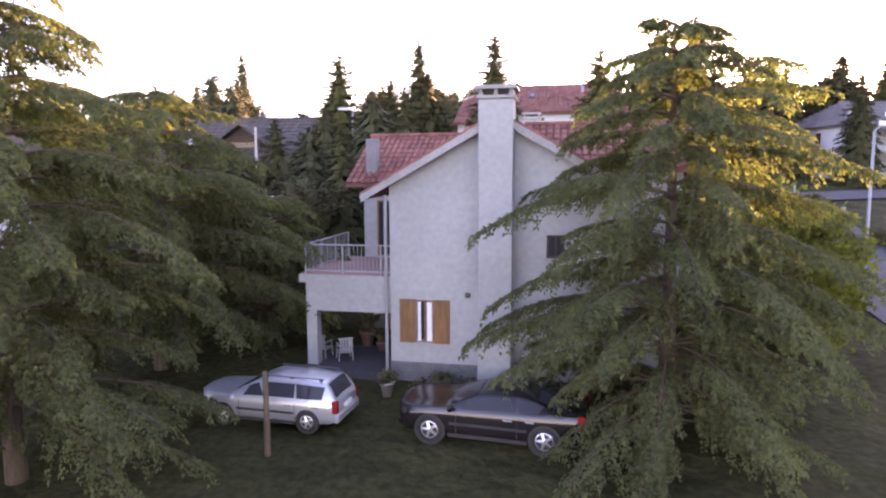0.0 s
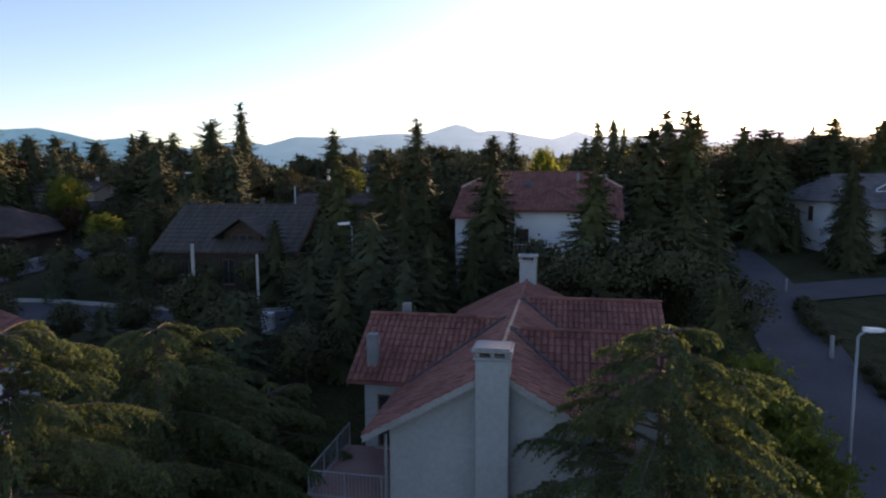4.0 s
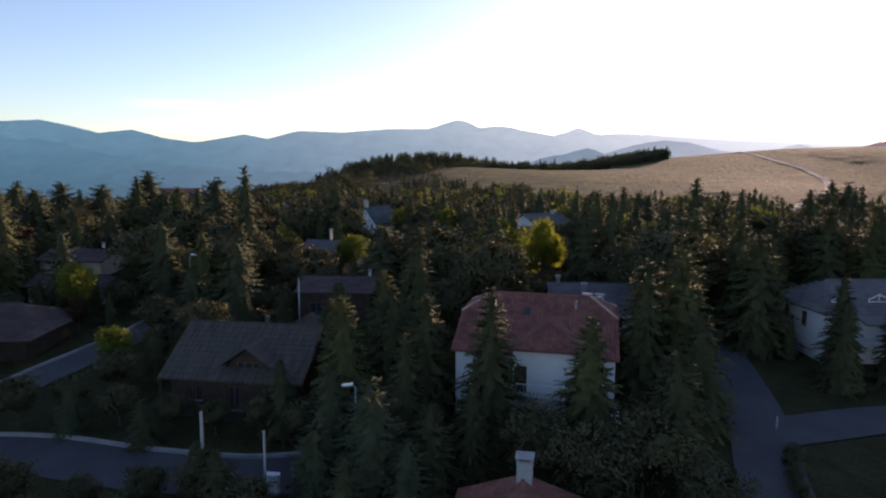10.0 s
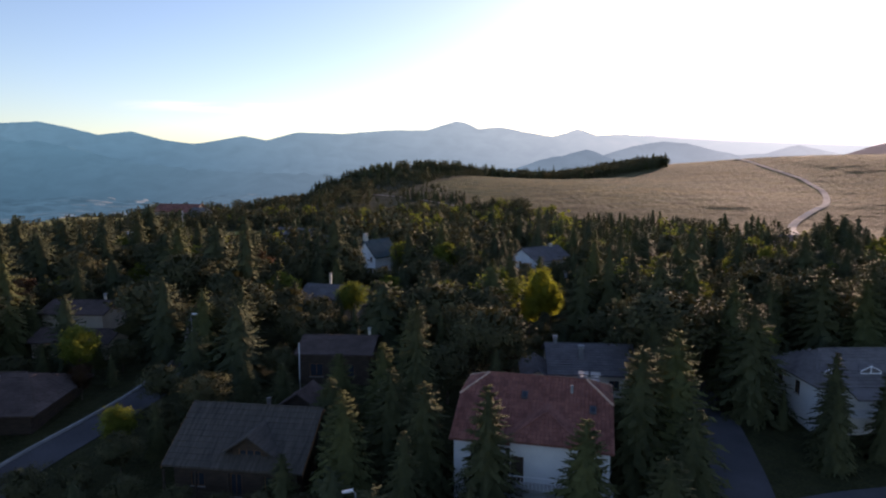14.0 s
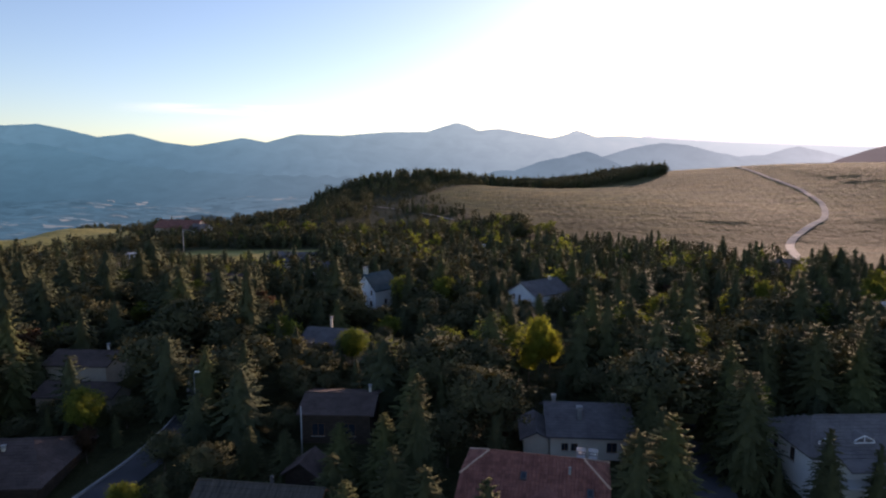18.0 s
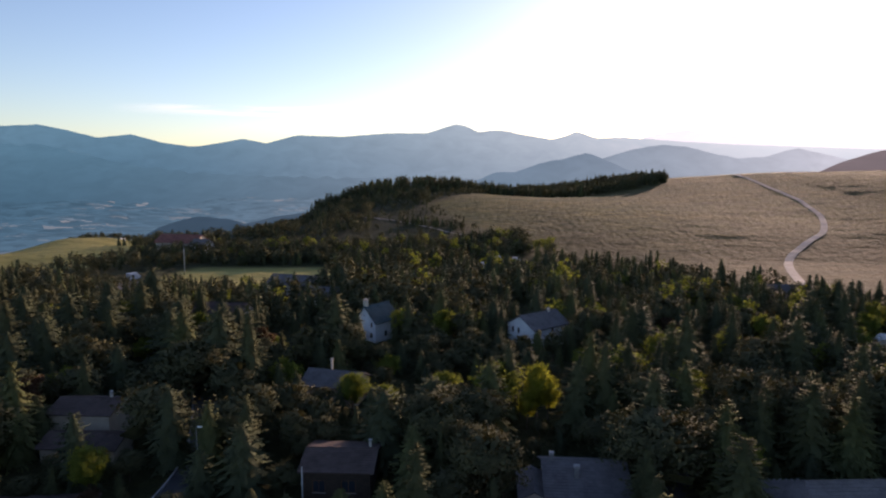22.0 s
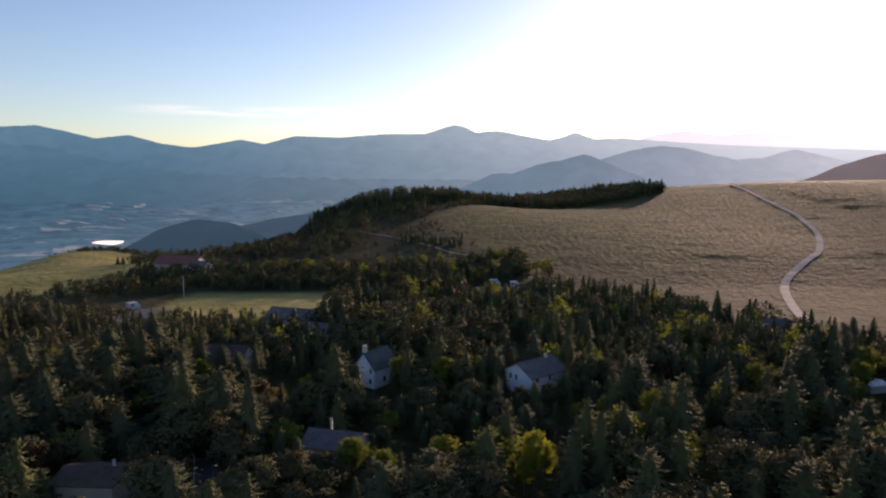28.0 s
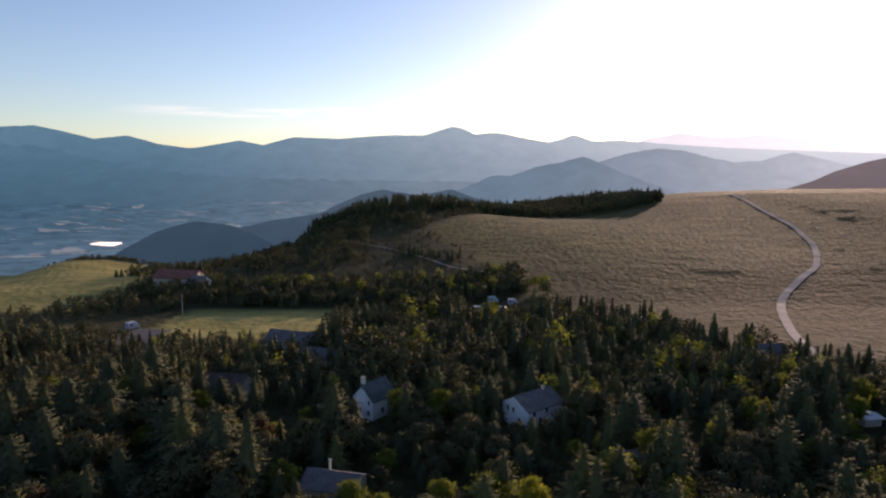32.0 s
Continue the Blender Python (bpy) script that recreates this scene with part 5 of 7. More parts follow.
# the main house: a long gabled roof with cross gables, terrace and tall chimney
def main_house():
    root = house_at(1.45, 17.75, -10.8, "white plastered two-storey house with red tiled cross-gabled roof", base=1.7)
    w, d, th, zr, k, eave = 6.4, 16.6, 0.3, 7.55, 0.57, 3.95
    h = zr - k * w / 2 - 0.16
    four_walls(root, w, d, h, th, M["plaster"], [("front", 0.80, 0.96, 0.48, 1.26, 1)], M["wood_brown"], M["wood_brown"], gable=(("front",), k * w / 2))
    # side blocks under the cross gables
    for name, u0, u1, v0, v1, zt in (("wall", 3.2, 5.3, 2.3, 6.7, 6.1), ("wall", 3.2, 5.5, 7.7, 12.7, 6.0), ("wall", -5.35, -3.2, 4.2, 9.4, 5.8)):
        bm = box(u0, v0, -1.2, u1, v1, zt)
        vm = (v0 + v1) / 2
        u = u1 if u1 > 0 else u0
        add_prism(bm, [(u, v0, zt), (u, v1, zt), (u, vm, zt + k * (v1 - v0) / 2)], (-0.3 if u > 0 else 0.3, 0, 0))
        part(name, bm, M["plaster"], root)
    gables = [("v", 0.0, -0.35, 17.4, eave, zr), ("u", 4.5, 0.0, 5.8, 2.6, zr - 0.02), ("u", 10.2, 0.0, 6.0, 2.9, zr), ("u", 6.9, -5.9, 0.0, 3.15, zr - 0.2)]

    def height(g, u, v):
        axis, c, a0, a1, half, z = g
        a, b = (v, u) if axis == "v" else (u, v)
        if a < a0 - 0.01 or a > a1 + 0.01 or abs(b - c) > half + 0.01:
            return -9.0
        out = z - k * abs(b - c)
        if axis == "v" and a > 15.5:
            out = min(out, z - (a - 15.5) * 1.18)
        return out

    tiles = []
    rng = np.random.default_rng(5)
    for g in gables:
        axis, c, a0, a1, half, z = g
        to = (lambda a, b, zz: (b, a, zz)) if axis == "v" else (lambda a, b, zz: (a, b, zz))
        keep = lambda p: all(height(o, p[0], p[1]) <= p[2] + 0.12 for o in gables)
        for sg in (-1, 1):
            end = 15.5 if axis == "v" else a1
            ring = [to(a0, c + sg * half, z - k * half), to(a1, c + sg * half, z - k * half), to(end, c, z), to(a0, c, z)]
            part("roof", prism(ring, (0, 0, -0.12)), M["tile_deck"], root, "red clay tile roof")
            tiles += cover(*ring, 0.23, 0.36, True, keep, 0.05, rng)
        if axis == "v":
            ring = [to(a1, c - half, z - k * half), to(a1, c + half, z - k * half), to(end, c + 0.02, z), to(end, c - 0.02, z)]
            part("roof", prism(ring, (0, 0, -0.12)), M["tile_deck"], root, "red clay tile roof")
            tiles += cover(*ring, 0.23, 0.36, True, keep, 0.05, rng)
        n = int((min(a1, 15.5) - a0) / 0.4) if axis == "v" else int((a1 - a0) / 0.4)
        for i in range(n):
            a = a0 + 0.4 * i
            if axis == "u" and abs(a + 0.2) < 0.3:
                continue
            # near ridge painted as if sunlit: short pale tiles with gaps
            pale = axis == "v" and a < 9.5
            part("ridge_tile", rod(to(a, c, z + (0.05 if pale else 0.04)), to(a + (0.26 if pale else 0.43), c, z + (0.075 if pale else 0.06)), 0.075 if pale else 0.095, 0.05 if pale else 0.08, 8), M["ridge" if pale else "tile_piece"], root)
    # dark lead valleys where the cross gables meet the long roof
    for (axis, c, a0, a1, half, z), sg in zip(gables[1:], (1, 1, -1)):
        off = (zr - z) / k
        for side in (-1, 1):
            part("valley_gutter", rod((sg * off, c, z + 0.10), (sg * (half + off), c + side * half, z - k * half + 0.10), 0.055, 0.055, 6), M["metal_dark"], root, "dark lead valley between the roofs")
    # pale verge boards on the front gable
    for sg in (-1, 1):
        part("verge_board", prism([(0, -0.38, zr + 0.02), (sg * eave, -0.38, zr - k * eave + 0.02), (sg * eave, -0.38, zr - k * eave - 0.2), (0, -0.38, zr - 0.22)], (0, 0.05, 0)), M["kerb"], root, "pale plastered verge")
    # gutter along the near eave and its pipe
    part("gutter", rod((-eave, -0.3, zr - k * eave - 0.05), (-eave, 4.0, zr - k * eave - 0.05), 0.07), M["metal"], root)
    part("downpipe", rod((-3.3, -0.09, 0.0), (-3.3, -0.09, 5.3), 0.05, sides=8), M["metal"], root, "grey downpipe")
    # dark damp-proof plinth along the front
    part("plinth", box(-3.2, -0.05, -0.6, -0.51, -0.003, 0.34, 0.01), M["concrete_dark"], root, "dark grey rendered plinth")
    # chimneys
    bm = box(-0.50, -0.66, -0.3, 0.44, 0.15, 7.98, 0.02)
    ch = part("chimney", bm, M["plaster"], root, "tall white plastered chimney breast")
    cap = bmesh.new()
    add_box(cap, -0.56, -0.72, 7.90, 0.50, 0.21, 7.99, 0.015)
    for cu in (-0.44, -0.03, 0.38):
        add_box(cap, cu - 0.055, -0.64, 7.99, cu + 0.055, 0.13, 8.15)
    add_prism(cap, [(-0.60, -0.76, 8.15), (0.54, -0.76, 8.15), (0.54, 0.25, 8.15), (-0.60, 0.25, 8.15)], (0, 0, 0.06))
    add_prism(cap, [(-0.52, -0.68, 8.21), (0.46, -0.68, 8.21), (0.46, 0.17, 8.21), (-0.52, 0.17, 8.21)], (0, 0, 0.05))
    part("chimney_cap", cap, M["kerb"], ch, "pale vented chimney cap")
    stack(root, -5.1, 4.55, 3.5, 7.15, 0.40, 0.40, M["concrete_mid"], False)
    stack(root, -4.75, 8.4, 5, 7.55, 0.34, 0.34, M["concrete_mid"], False)
    stack(root, 0.05, 15.1, 6.0, 8.65, 0.85, 0.7, M["plaster"])
    # terrace over a covered parking place
    part("terrace_slab", box(-6.15, 0.15, 2.62, -3.2, 4.2, 2.86), M["plaster"], root)
    floor = part("terrace_floor", box(-6.10, 0.2, 2.864, -3.2, 4.2, 2.89), M["terracotta"], root, "reddish tiled terrace floor")
    bm = box(-5.95, 0.2, 1.74, -3.2, 0.5, 2.62)
    add_box(bm, -5.95, 0.5, 1.74, -5.65, 4.2, 2.62)
    part("beam", bm, M["plaster"], root)
    part("column", box(-5.95, 0.2, -0.6, -5.62, 0.55, 1.74), M["plaster"], root)
    part("paving", box(-6.0, -0.2, -0.5, -3.2, 4.2, 0.02), M["asphalt"], root, "dark grey paved floor under the terrace")
    part("door", box(-4.6, 4.13, 0.02, -3.7, 4.196, 2.0), M["wood_brown"], root, "brown wooden door")
    rail = empty("terrace_railing", Matrix.Identity(4), "", "")
    rail.parent = root
    for k_ in ("label", "category"):
        if k_ in rail:
            del rail[k_]
    def bar(a, b, r):
        part("rail", rod(a, b, r, sides=5), M["metal"], rail)
    for z in (2.98, 3.78):
        bar((-5.95, 0.22, z), (-3.25, 0.22, z), 0.022)
        bar((-5.95, 0.22, z), (-5.95, 4.15, z), 0.022)
    for i in range(3):
        part("post", rod((-5.95 + i * 1.2, 0.22, 2.88), (-5.95 + i * 1.2, 0.22, 3.8), 0.03, sides=5), M["metal"], rail)
    for i in range(1, 4):
        part("post", rod((-5.95, 0.22 + i * 1.3, 2.88), (-5.95, 0.22 + i * 1.3, 3.8), 0.03, sides=5), M["metal"], rail)
    for i in range(1, 21):
        part("baluster", rod((-5.95 + i * 0.12, 0.22, 2.98), (-5.95 + i * 0.12, 0.22, 3.78), 0.008, sides=4), M["metal"], rail)
    for i in range(1, 32):
        part("baluster", rod((-5.95, 0.22 + i * 0.125, 2.98), (-5.95, 0.22 + i * 0.125, 3.78), 0.008, sides=4), M["metal"], rail)
    # openings shown on the side of the chimney and the terrace
    place = lambda x, t, z: (1.35 + x, t - 0.10, z)
    window(root, place, 0.0, 3.55, 0.5, 0.65, 0.3, M["wood_dark"])
    place = lambda x, t, z: (-5.2 + x, 4.2 + t - 0.10, z)
    window(root, place, 0.35, 2.95, 0.95, 2.0, 0.3, M["wood_brown"])
    part("wall_lamp", box(-0.95, -0.12, 2.35, -0.8, 0.0, 2.5, 0.03), M["metal_dark"], root, "small dark wall lamp")
    tiles.sort(key=lambda p: float(p[0][1]))
    return root, tiles


MAIN, MAIN_TILES = main_house()


def wood_house():
    root = house_at(-17.4, 50.0, -7.5, "dark timber chalet with weathered grey shingle roof and dormer", base=5.9)
    w, d, h, rise = 10.8, 9.8, 3.2, 2.95
    four_walls(root, w, d, h, 0.25, M["wood_dark"], [("front", 1.5, 0.9, 1.2, 1.2), ("front", 5.0, 0.2, 1.0, 2.0), ("front", 8.0, 0.9, 1.4, 1.2), ("right", 3.0, 0.9, 1.2, 1.2)], M["wood_brown"], gable=(("left", "right"), rise))
    gable_roof(root, w, d, h, rise, 0.7, "u", M["shingle"], M["shingle"], 0.24, 0.62, seed=11)
    for sg in (-1, 1):
        u = sg * (w / 2 + 0.72)
        for e in (-1, 1):
            part("bargeboard", prism([(u, d / 2, h + rise + 0.12), (u, d / 2 + e * (d / 2 + 0.7), h - 0.42 + 0.12), (u, d / 2 + e * (d / 2 + 0.7), h - 0.62), (u, d / 2, h + rise - 0.1)], (sg * 0.05, 0, 0)), M["wood_brown"], root, "brown weathered bargeboard")
    # dormer
    u0, v0, zb, hw = 1.2, 0.45, 3.0, 1.55
    bm = bmesh.new()
    wall_panel(bm, 2 * hw, zb, zb + 1.25, 0.15, [(0.55, zb + 0.15, 2.0, 1.0)], lambda x, t, z: (u0 - hw + x, v0 + t, z))
    add_prism(bm, [(u0 - hw, v0, zb + 1.25), (u0 + hw, v0, zb + 1.25), (u0, v0, zb + 2.30)], (0, 0.15, 0))
    for sg in (-1, 1):
        add_box(bm, u0 + sg * hw - 0.05, v0 + 0.15, zb, u0 + sg * hw + 0.05, v0 + 2.2, zb + 1.25)
    dorm = part("dormer", bm, M["wood_dark"], root, "dark timber dormer")
    window(root, lambda x, t, z: (u0 - hw + x, v0 + t, z), 0.55, zb + 0.15, 2.0, 1.0, 0.15, M["wood_brown"], bars=2)
    for sg in (-1, 1):
        ring = [(u0 + sg * 2.35, v0 - 0.6, zb + 0.80), (u0 + sg * 2.35, v0 + 2.4, zb + 0.80), (u0, v0 + 3.9, zb + 2.42), (u0, v0 - 0.6, zb + 2.42)]
        rf = part("dormer_roof", prism(ring, (0, 0, 0.1)), M["shingle"], dorm)
        joined_pieces("dormer_covering", cover(*[Vector(p) + Vector((0, 0, 0.104)) for p in ring], 0.5, 0.4, False), M["shingle"], dorm)
    stack(root, 0.9, d / 2 + 0.4, 4.5, 6.9, 0.32, 0.32, M["metal_dark"], False)
    # porch posts and rail
    for i in range(5):
        part("porch_post", box(-5.6 + i * 2.8 - 0.08, -1.3, -0.5, -5.6 + i * 2.8 + 0.08, -1.14, 2.75), M["wood_dark"], root)
    part("porch_floor", box(-5.8, -1.4, -0.5, 5.8, 0.0, 0.1), M["wood_dark"], root)
    part("porch_rail", box(-5.7, -1.3, 0.95, 5.7, -1.2, 1.05), M["wood_dark"], root)


wood_house()


def red_house():
    root = house_at(7.0, 48.9, -13, "white two-storey house with broad red tiled hip roof", base=5.6)
    w, d, h, rise = 12.6, 13.0, 6.0, 3.15
    four_walls(root, w, d, h, 0.3, M["plaster_white"], [("front", 1.4, 3.6, 1.1, 1.4), ("front", 4.35, 3.1, 1.0, 2.1), ("front", 9.2, 3.6, 1.1, 1.4), ("front", 2, 0.8, 1.1, 1.3), ("front", 9, 0.8, 1.1, 1.3), ("right", 3, 3.5, 1.2, 1.4), ("left", 4, 3.5, 1.2, 1.4)], M["wood_brown"])
    # half-hipped roof: gables cut off near the ridge by small sloping ends
    over, drop, inset = 0.65, 0.36, 2.3
    ax, ay, k = w / 2 + 0.3, d / 2 + over, rise / (d / 2)
    ze, zr = h - over * k, h + rise
    zh, yh = zr - drop * (zr - ze), drop * ay
    at = lambda u, c, z: (u, d / 2 + c, z)
    inside = lambda p: abs(p[0]) < ax - inset * max(0.0, (p[2] - 0.13 - zh) / (zr - zh)) - 0.05
    rng = np.random.default_rng(12)
    for sg in (-1, 1):
        roof = part("roof", prism([at(-ax, sg * ay, ze), at(ax, sg * ay, ze), at(ax, sg * yh, zh), at(ax - inset, 0, zr), at(-ax + inset, 0, zr), at(-ax, sg * yh, zh)], (0, 0, 0.12)), M["tile_deck"], root)
        full = [Vector(at(-ax, sg * ay, ze + 0.124)), Vector(at(ax, sg * ay, ze + 0.124)), Vector(at(ax, 0, zr + 0.124)), Vector(at(-ax, 0, zr + 0.124))]
        joined_pieces("roof_covering", cover(*full, 0.34, 0.42, True, inside, rng=rng), M["tile_red"], roof)
        end = [at(sg * ax, -yh, zh), at(sg * ax, yh, zh), at(sg * (ax - inset), 0.01, zr), at(sg * (ax - inset), -0.01, zr)]
        roof = part("roof", prism(end, (0, 0, 0.12)), M["tile_deck"], root)
        joined_pieces("roof_covering", cover(*[Vector(p) + Vector((0, 0, 0.124)) for p in end], 0.34, 0.42, True, rng=rng), M["tile_red"], roof)
        # hips take the same painted sunlit tone as the main ridge
        for c in (-1, 1):
            part("hip_tile", rod(at(sg * ax, c * yh, zh + 0.15), at(sg * (ax - inset), 0, zr + 0.15), 0.10, 0.10, 8), M["ridge"], root, "pale hip tiles")
        u0 = sg * (w / 2)
        part("gable", prism([at(u0, -d / 2, h), at(u0, d / 2, h), at(u0, yh * 0.92, zh - 0.05), at(u0, -yh * 0.92, zh - 0.05)], (-sg * 0.3, 0, 0)), M["plaster_white"], root)
    part("ridge", rod(at(-ax + inset, 0, zr + 0.15), at(ax - inset, 0, zr + 0.15), 0.10, 0.10, 8), M["tile_red"], root)
    # hipped wing towards the garden
    u0, half, ze, zt = 1.2, 3.1, h + 0.30, h + 1.80
    rings = [[(u0 + sg * half, -1.5, ze), (u0 + sg * half, 1.1, ze), (u0, 4.4, zt), (u0, 1.5, zt)] for sg in (-1, 1)]
    rings.append([(u0 - half, -1.5, ze), (u0 + half, -1.5, ze), (u0 + 0.02, 1.5, zt), (u0 - 0.02, 1.5, zt)])
    for ring in rings:
        rf = part("roof", prism(ring, (0, 0, 0.12)), M["tile_deck"], root, "red tiled roof of the front wing")
        joined_pieces("roof_covering", cover(*[Vector(p) + Vector((0, 0, 0.124)) for p in ring], 0.34, 0.42, True), M["tile_red"], rf)
    for sg in (-1, 1):
        part("hip_tile", rod((u0 + sg * half, -1.5, ze + 0.16), (u0, 1.5, zt + 0.16), 0.09, 0.09, 8), M["tile_red"], root)
    part("wall", box(u0 - 2.7, -1.0, -1.0, u0 + 2.7, -0.004, h + 0.36), M["plaster_white"], root)
    part("door", box(u0 - 2.6, -1.05, 2.96, u0 - 1.6, -1.004, 5.0), M["wood_dark"], root, "dark balcony door")
    part("balcony", box(u0 - 2.6, -2.2, 2.75, u0 + 3.4, -1.01, 2.95), M["concrete"], root)
    for i in range(21):
        part("baluster", box(u0 - 2.6 + i * 0.3, -2.18, 2.95, u0 - 2.57 + i * 0.3, -2.15, 3.9), M["white"], root)
    part("balcony_rail", box(u0 - 2.62, -2.20, 3.9, u0 + 3.42, -2.12, 3.96), M["white"], root)
    stack(root, 4.0, 9.0, 7.3, 8.85, 0.75, 0.75, M["white"])
    stack(root, 5.1, 9.0, 7.1, 8.85, 0.75, 0.75, M["white"])
    part("vent_pipe", rod((3.1, 4.9, 7.8), (3.1, 4.9, 9.2), 0.12, sides=8), M["metal"], root, "pale vent pipe")
    for u, v in ((-0.9, 4.2), (4.9, 3.2)):
        z = h + v * rise / (d / 2) + 0.15
        sl = rise / (d / 2)
        part("skylight", prism([(u - 0.28, v - 0.38, z - 0.38 * sl), (u + 0.28, v - 0.38, z - 0.38 * sl), (u + 0.28, v + 0.38, z + 0.38 * sl), (u - 0.28, v + 0.38, z + 0.38 * sl)], (0, 0, 0.14)), M["metal_dark"], root, "dark skylight")
        part("pane", prism([(u - 0.18, v - 0.26, z - 0.26 * sl + 0.144), (u + 0.18, v - 0.26, z - 0.26 * sl + 0.144), (u + 0.18, v + 0.26, z + 0.26 * sl + 0.144), (u - 0.18, v + 0.26, z + 0.26 * sl + 0.144)], (0, 0, 0.02)), M["glass"], root, "skylight glass")
    part("garden_wall", box(6.5, -1.5, -1, 6.8, 9, 1.1), M["plaster_white"], root, "pale garden wall")


red_house()


def simple_house(label, x, y, turn, w, d, h, rise, axis, roof, wall, wins, over=0.5, hip=0.0, chimneys=(), base=None, piece=0.6, row=0.45, barrel=False, frames="wood_brown", seed=1, flue="plaster_warm"):
    root = house_at(x, y, turn, label, base)
    ends = () if hip else (("left", "right") if axis == "u" else ("front", "back"))
    four_walls(root, w, d, h, 0.25, M[wall], wins, M[frames], gable=(ends, rise) if ends else None)
    gable_roof(root, w, d, h, rise, over, axis, M[roof] if not barrel else M["tile_deck"], M[roof], piece, row, barrel, hip=hip, seed=seed)
    for u, v, top, s in chimneys:
        stack(root, u, v, h - 0.5, top, s, s, M[flue])
    return root


barn = simple_house("cream house with long grey sheet roof and chimneys", 17.2, 70.2, -4, 9.6, 9.8, 2.9, 2.0, "u", "slate", "plaster_warm", [("front", 1.3, 1.0, 0.8, 0.9), ("front", 2.4, 1.0, 0.8, 0.9), ("front", 6.5, 0.9, 1.2, 1.2)], chimneys=((-4.0, 4.9, 5.75, 0.45), (-1.2, 2.4, 5.3, 0.6)), seed=21, flue="concrete_mid")
simple_house("low grey-roofed annex beside the cream house", 10.9, 71.2, -4, 2.9, 6.0, 2.2, 0.7, "v", "slate", "plaster_warm", [], seed=22)

right = simple_house("white house with grey hip roof, roof gables and a covered balcony", 44.5, 61.3, 2, 14.0, 9.0, 5.4, 2.3, "u", "slate", "plaster_white", [("front", 6.2, 3.0, 1.0, 2.0), ("front", 9.0, 3.0, 2.6, 2.0), ("left", 1.4, 3.2, 0.9, 1.5), ("left", 4.6, 3.2, 0.9, 1.5), ("left", 1.6, 0.5, 0.9, 1.7), ("front", 6.6, 0.4, 1.2, 1.7)], hip=3.0, base=6.7, seed=23)
for u, wide, tall in ((-5.2, 0.7, 0.55), (-1.1, 1.05, 0.75)):
    v, z0 = 1.1, 6.2
    outline = [(u - wide, v, z0), (u - wide, v, z0 + 0.32 * tall), (u, v, z0 + tall), (u + wide, v, z0 + 0.32 * tall), (u + wide, v, z0)]
    bm = bmesh.new()
    for a, b in (*zip(outline, outline[1:] + outline[:1]), ((u, v, z0), (u, v, z0 + tall))):
        add_rod(bm, a, b, 0.055)
    gab = part("roof_gable", prism([(p[0] * 0.94 + u * 0.06, v + 0.06, p[2]) for p in outline], (0, 1.9, 0)), M["slate"], right, "small roof gable")
    part("gable_frame", bm, M["white"], gab, "white gable window frame")
# the roof comes down over a balcony beside the white corner block
part("balcony_roof", prism([(-4.6, 0.5, 5.46), (7.4, 0.5, 5.46), (7.4, -2.3, 4.55), (-4.6, -2.3, 4.55)], (0, 0, 0.14)), M["slate"], right)
part("balcony", box(-4.4, -1.9, 2.6, 6.9, -0.01, 2.8), M["plaster_white"], right)
part("parapet", box(-2.1, -1.9, 2.8, 6.9, -1.75, 3.6), M["plaster_white"], right)
for u in (-2.1, 2.2, 6.5):
    part("pillar", box(u, -1.9, -0.6, u + 0.34, -1.56, 2.6), M["plaster_white"], right)
    part("post", box(u + 0.05, -1.85, 3.6, u + 0.29, -1.61, 4.66), M["plaster_white"], right)

simple_house("low house with broad dark brown hip roof", -47.5, 60.0, 5, 12.5, 11.0, 2.5, 2.1, "u", "brown_roof", "wood_dark", [("front", 2, 0.9, 1.4, 1.2), ("front", 7, 0.9, 1.4, 1.2)], over=0.9, hip=4.0, chimneys=((1.0, 4.0, 4.6, 0.3),), seed=24)
simple_house("white house with red tiled roof beside the lane", -22.2, 21.9, 12, 6.8, 8.8, 4.2, 1.9, "v", "tile_red", "plaster_white", [("right", 2, 1.0, 1.0, 1.3), ("right", 5.5, 1.0, 1.0, 1.3), ("front", 2.5, 1, 1.2, 1.3)], over=0.65, base=2.7, piece=0.24, row=0.36, barrel=True, seed=25)
simple_house("tan house with brown roof among trees", -53.2, 88.4, -3, 9.0, 7.0, 4.6, 1.1, "u", "brown_roof", "plaster_tan", [], chimneys=((2.8, 3.8, 6.6, 0.3),), seed=26)
simple_house("low brown-roofed wing beside the tan house", -50.4, 82.6, -3, 10.5, 5.6, 2.3, 1.0, "u", "brown_roof", "plaster_tan", [("front", 2.5, 0.8, 1.4, 1.1)], seed=27)
simple_house("dark timber house with brown sheet roof and white end wall", -13.2, 74.0, -2, 8.4, 8.0, 3.9, 1.0, "u", "brown_roof", "wood_dark", [("front", 1.2, 1.0, 1.6, 1.6), ("front", 4.8, 1.0, 1.8, 1.6)], over=0.55, chimneys=((3.5, 5.0, 5.6, 0.3),), base=7.4, seed=28)
simple_house("small shed with brown gable roof behind the chalet", -14.9, 62.6, -12, 3.6, 3.4, 2.3, 1.2, "v", "brown_roof", "wood_dark", [], over=0.4, seed=40)
simple_house("grey-roofed house behind yellow green trees", -19.4, 102.5, -14, 9.5, 7.0, 3.4, 1.6, "u", "slate", "plaster_tan", [("front", 2, 0.9, 1.2, 1.2)], chimneys=((-1.0, 4.0, 6.8, 0.35),), seed=29)
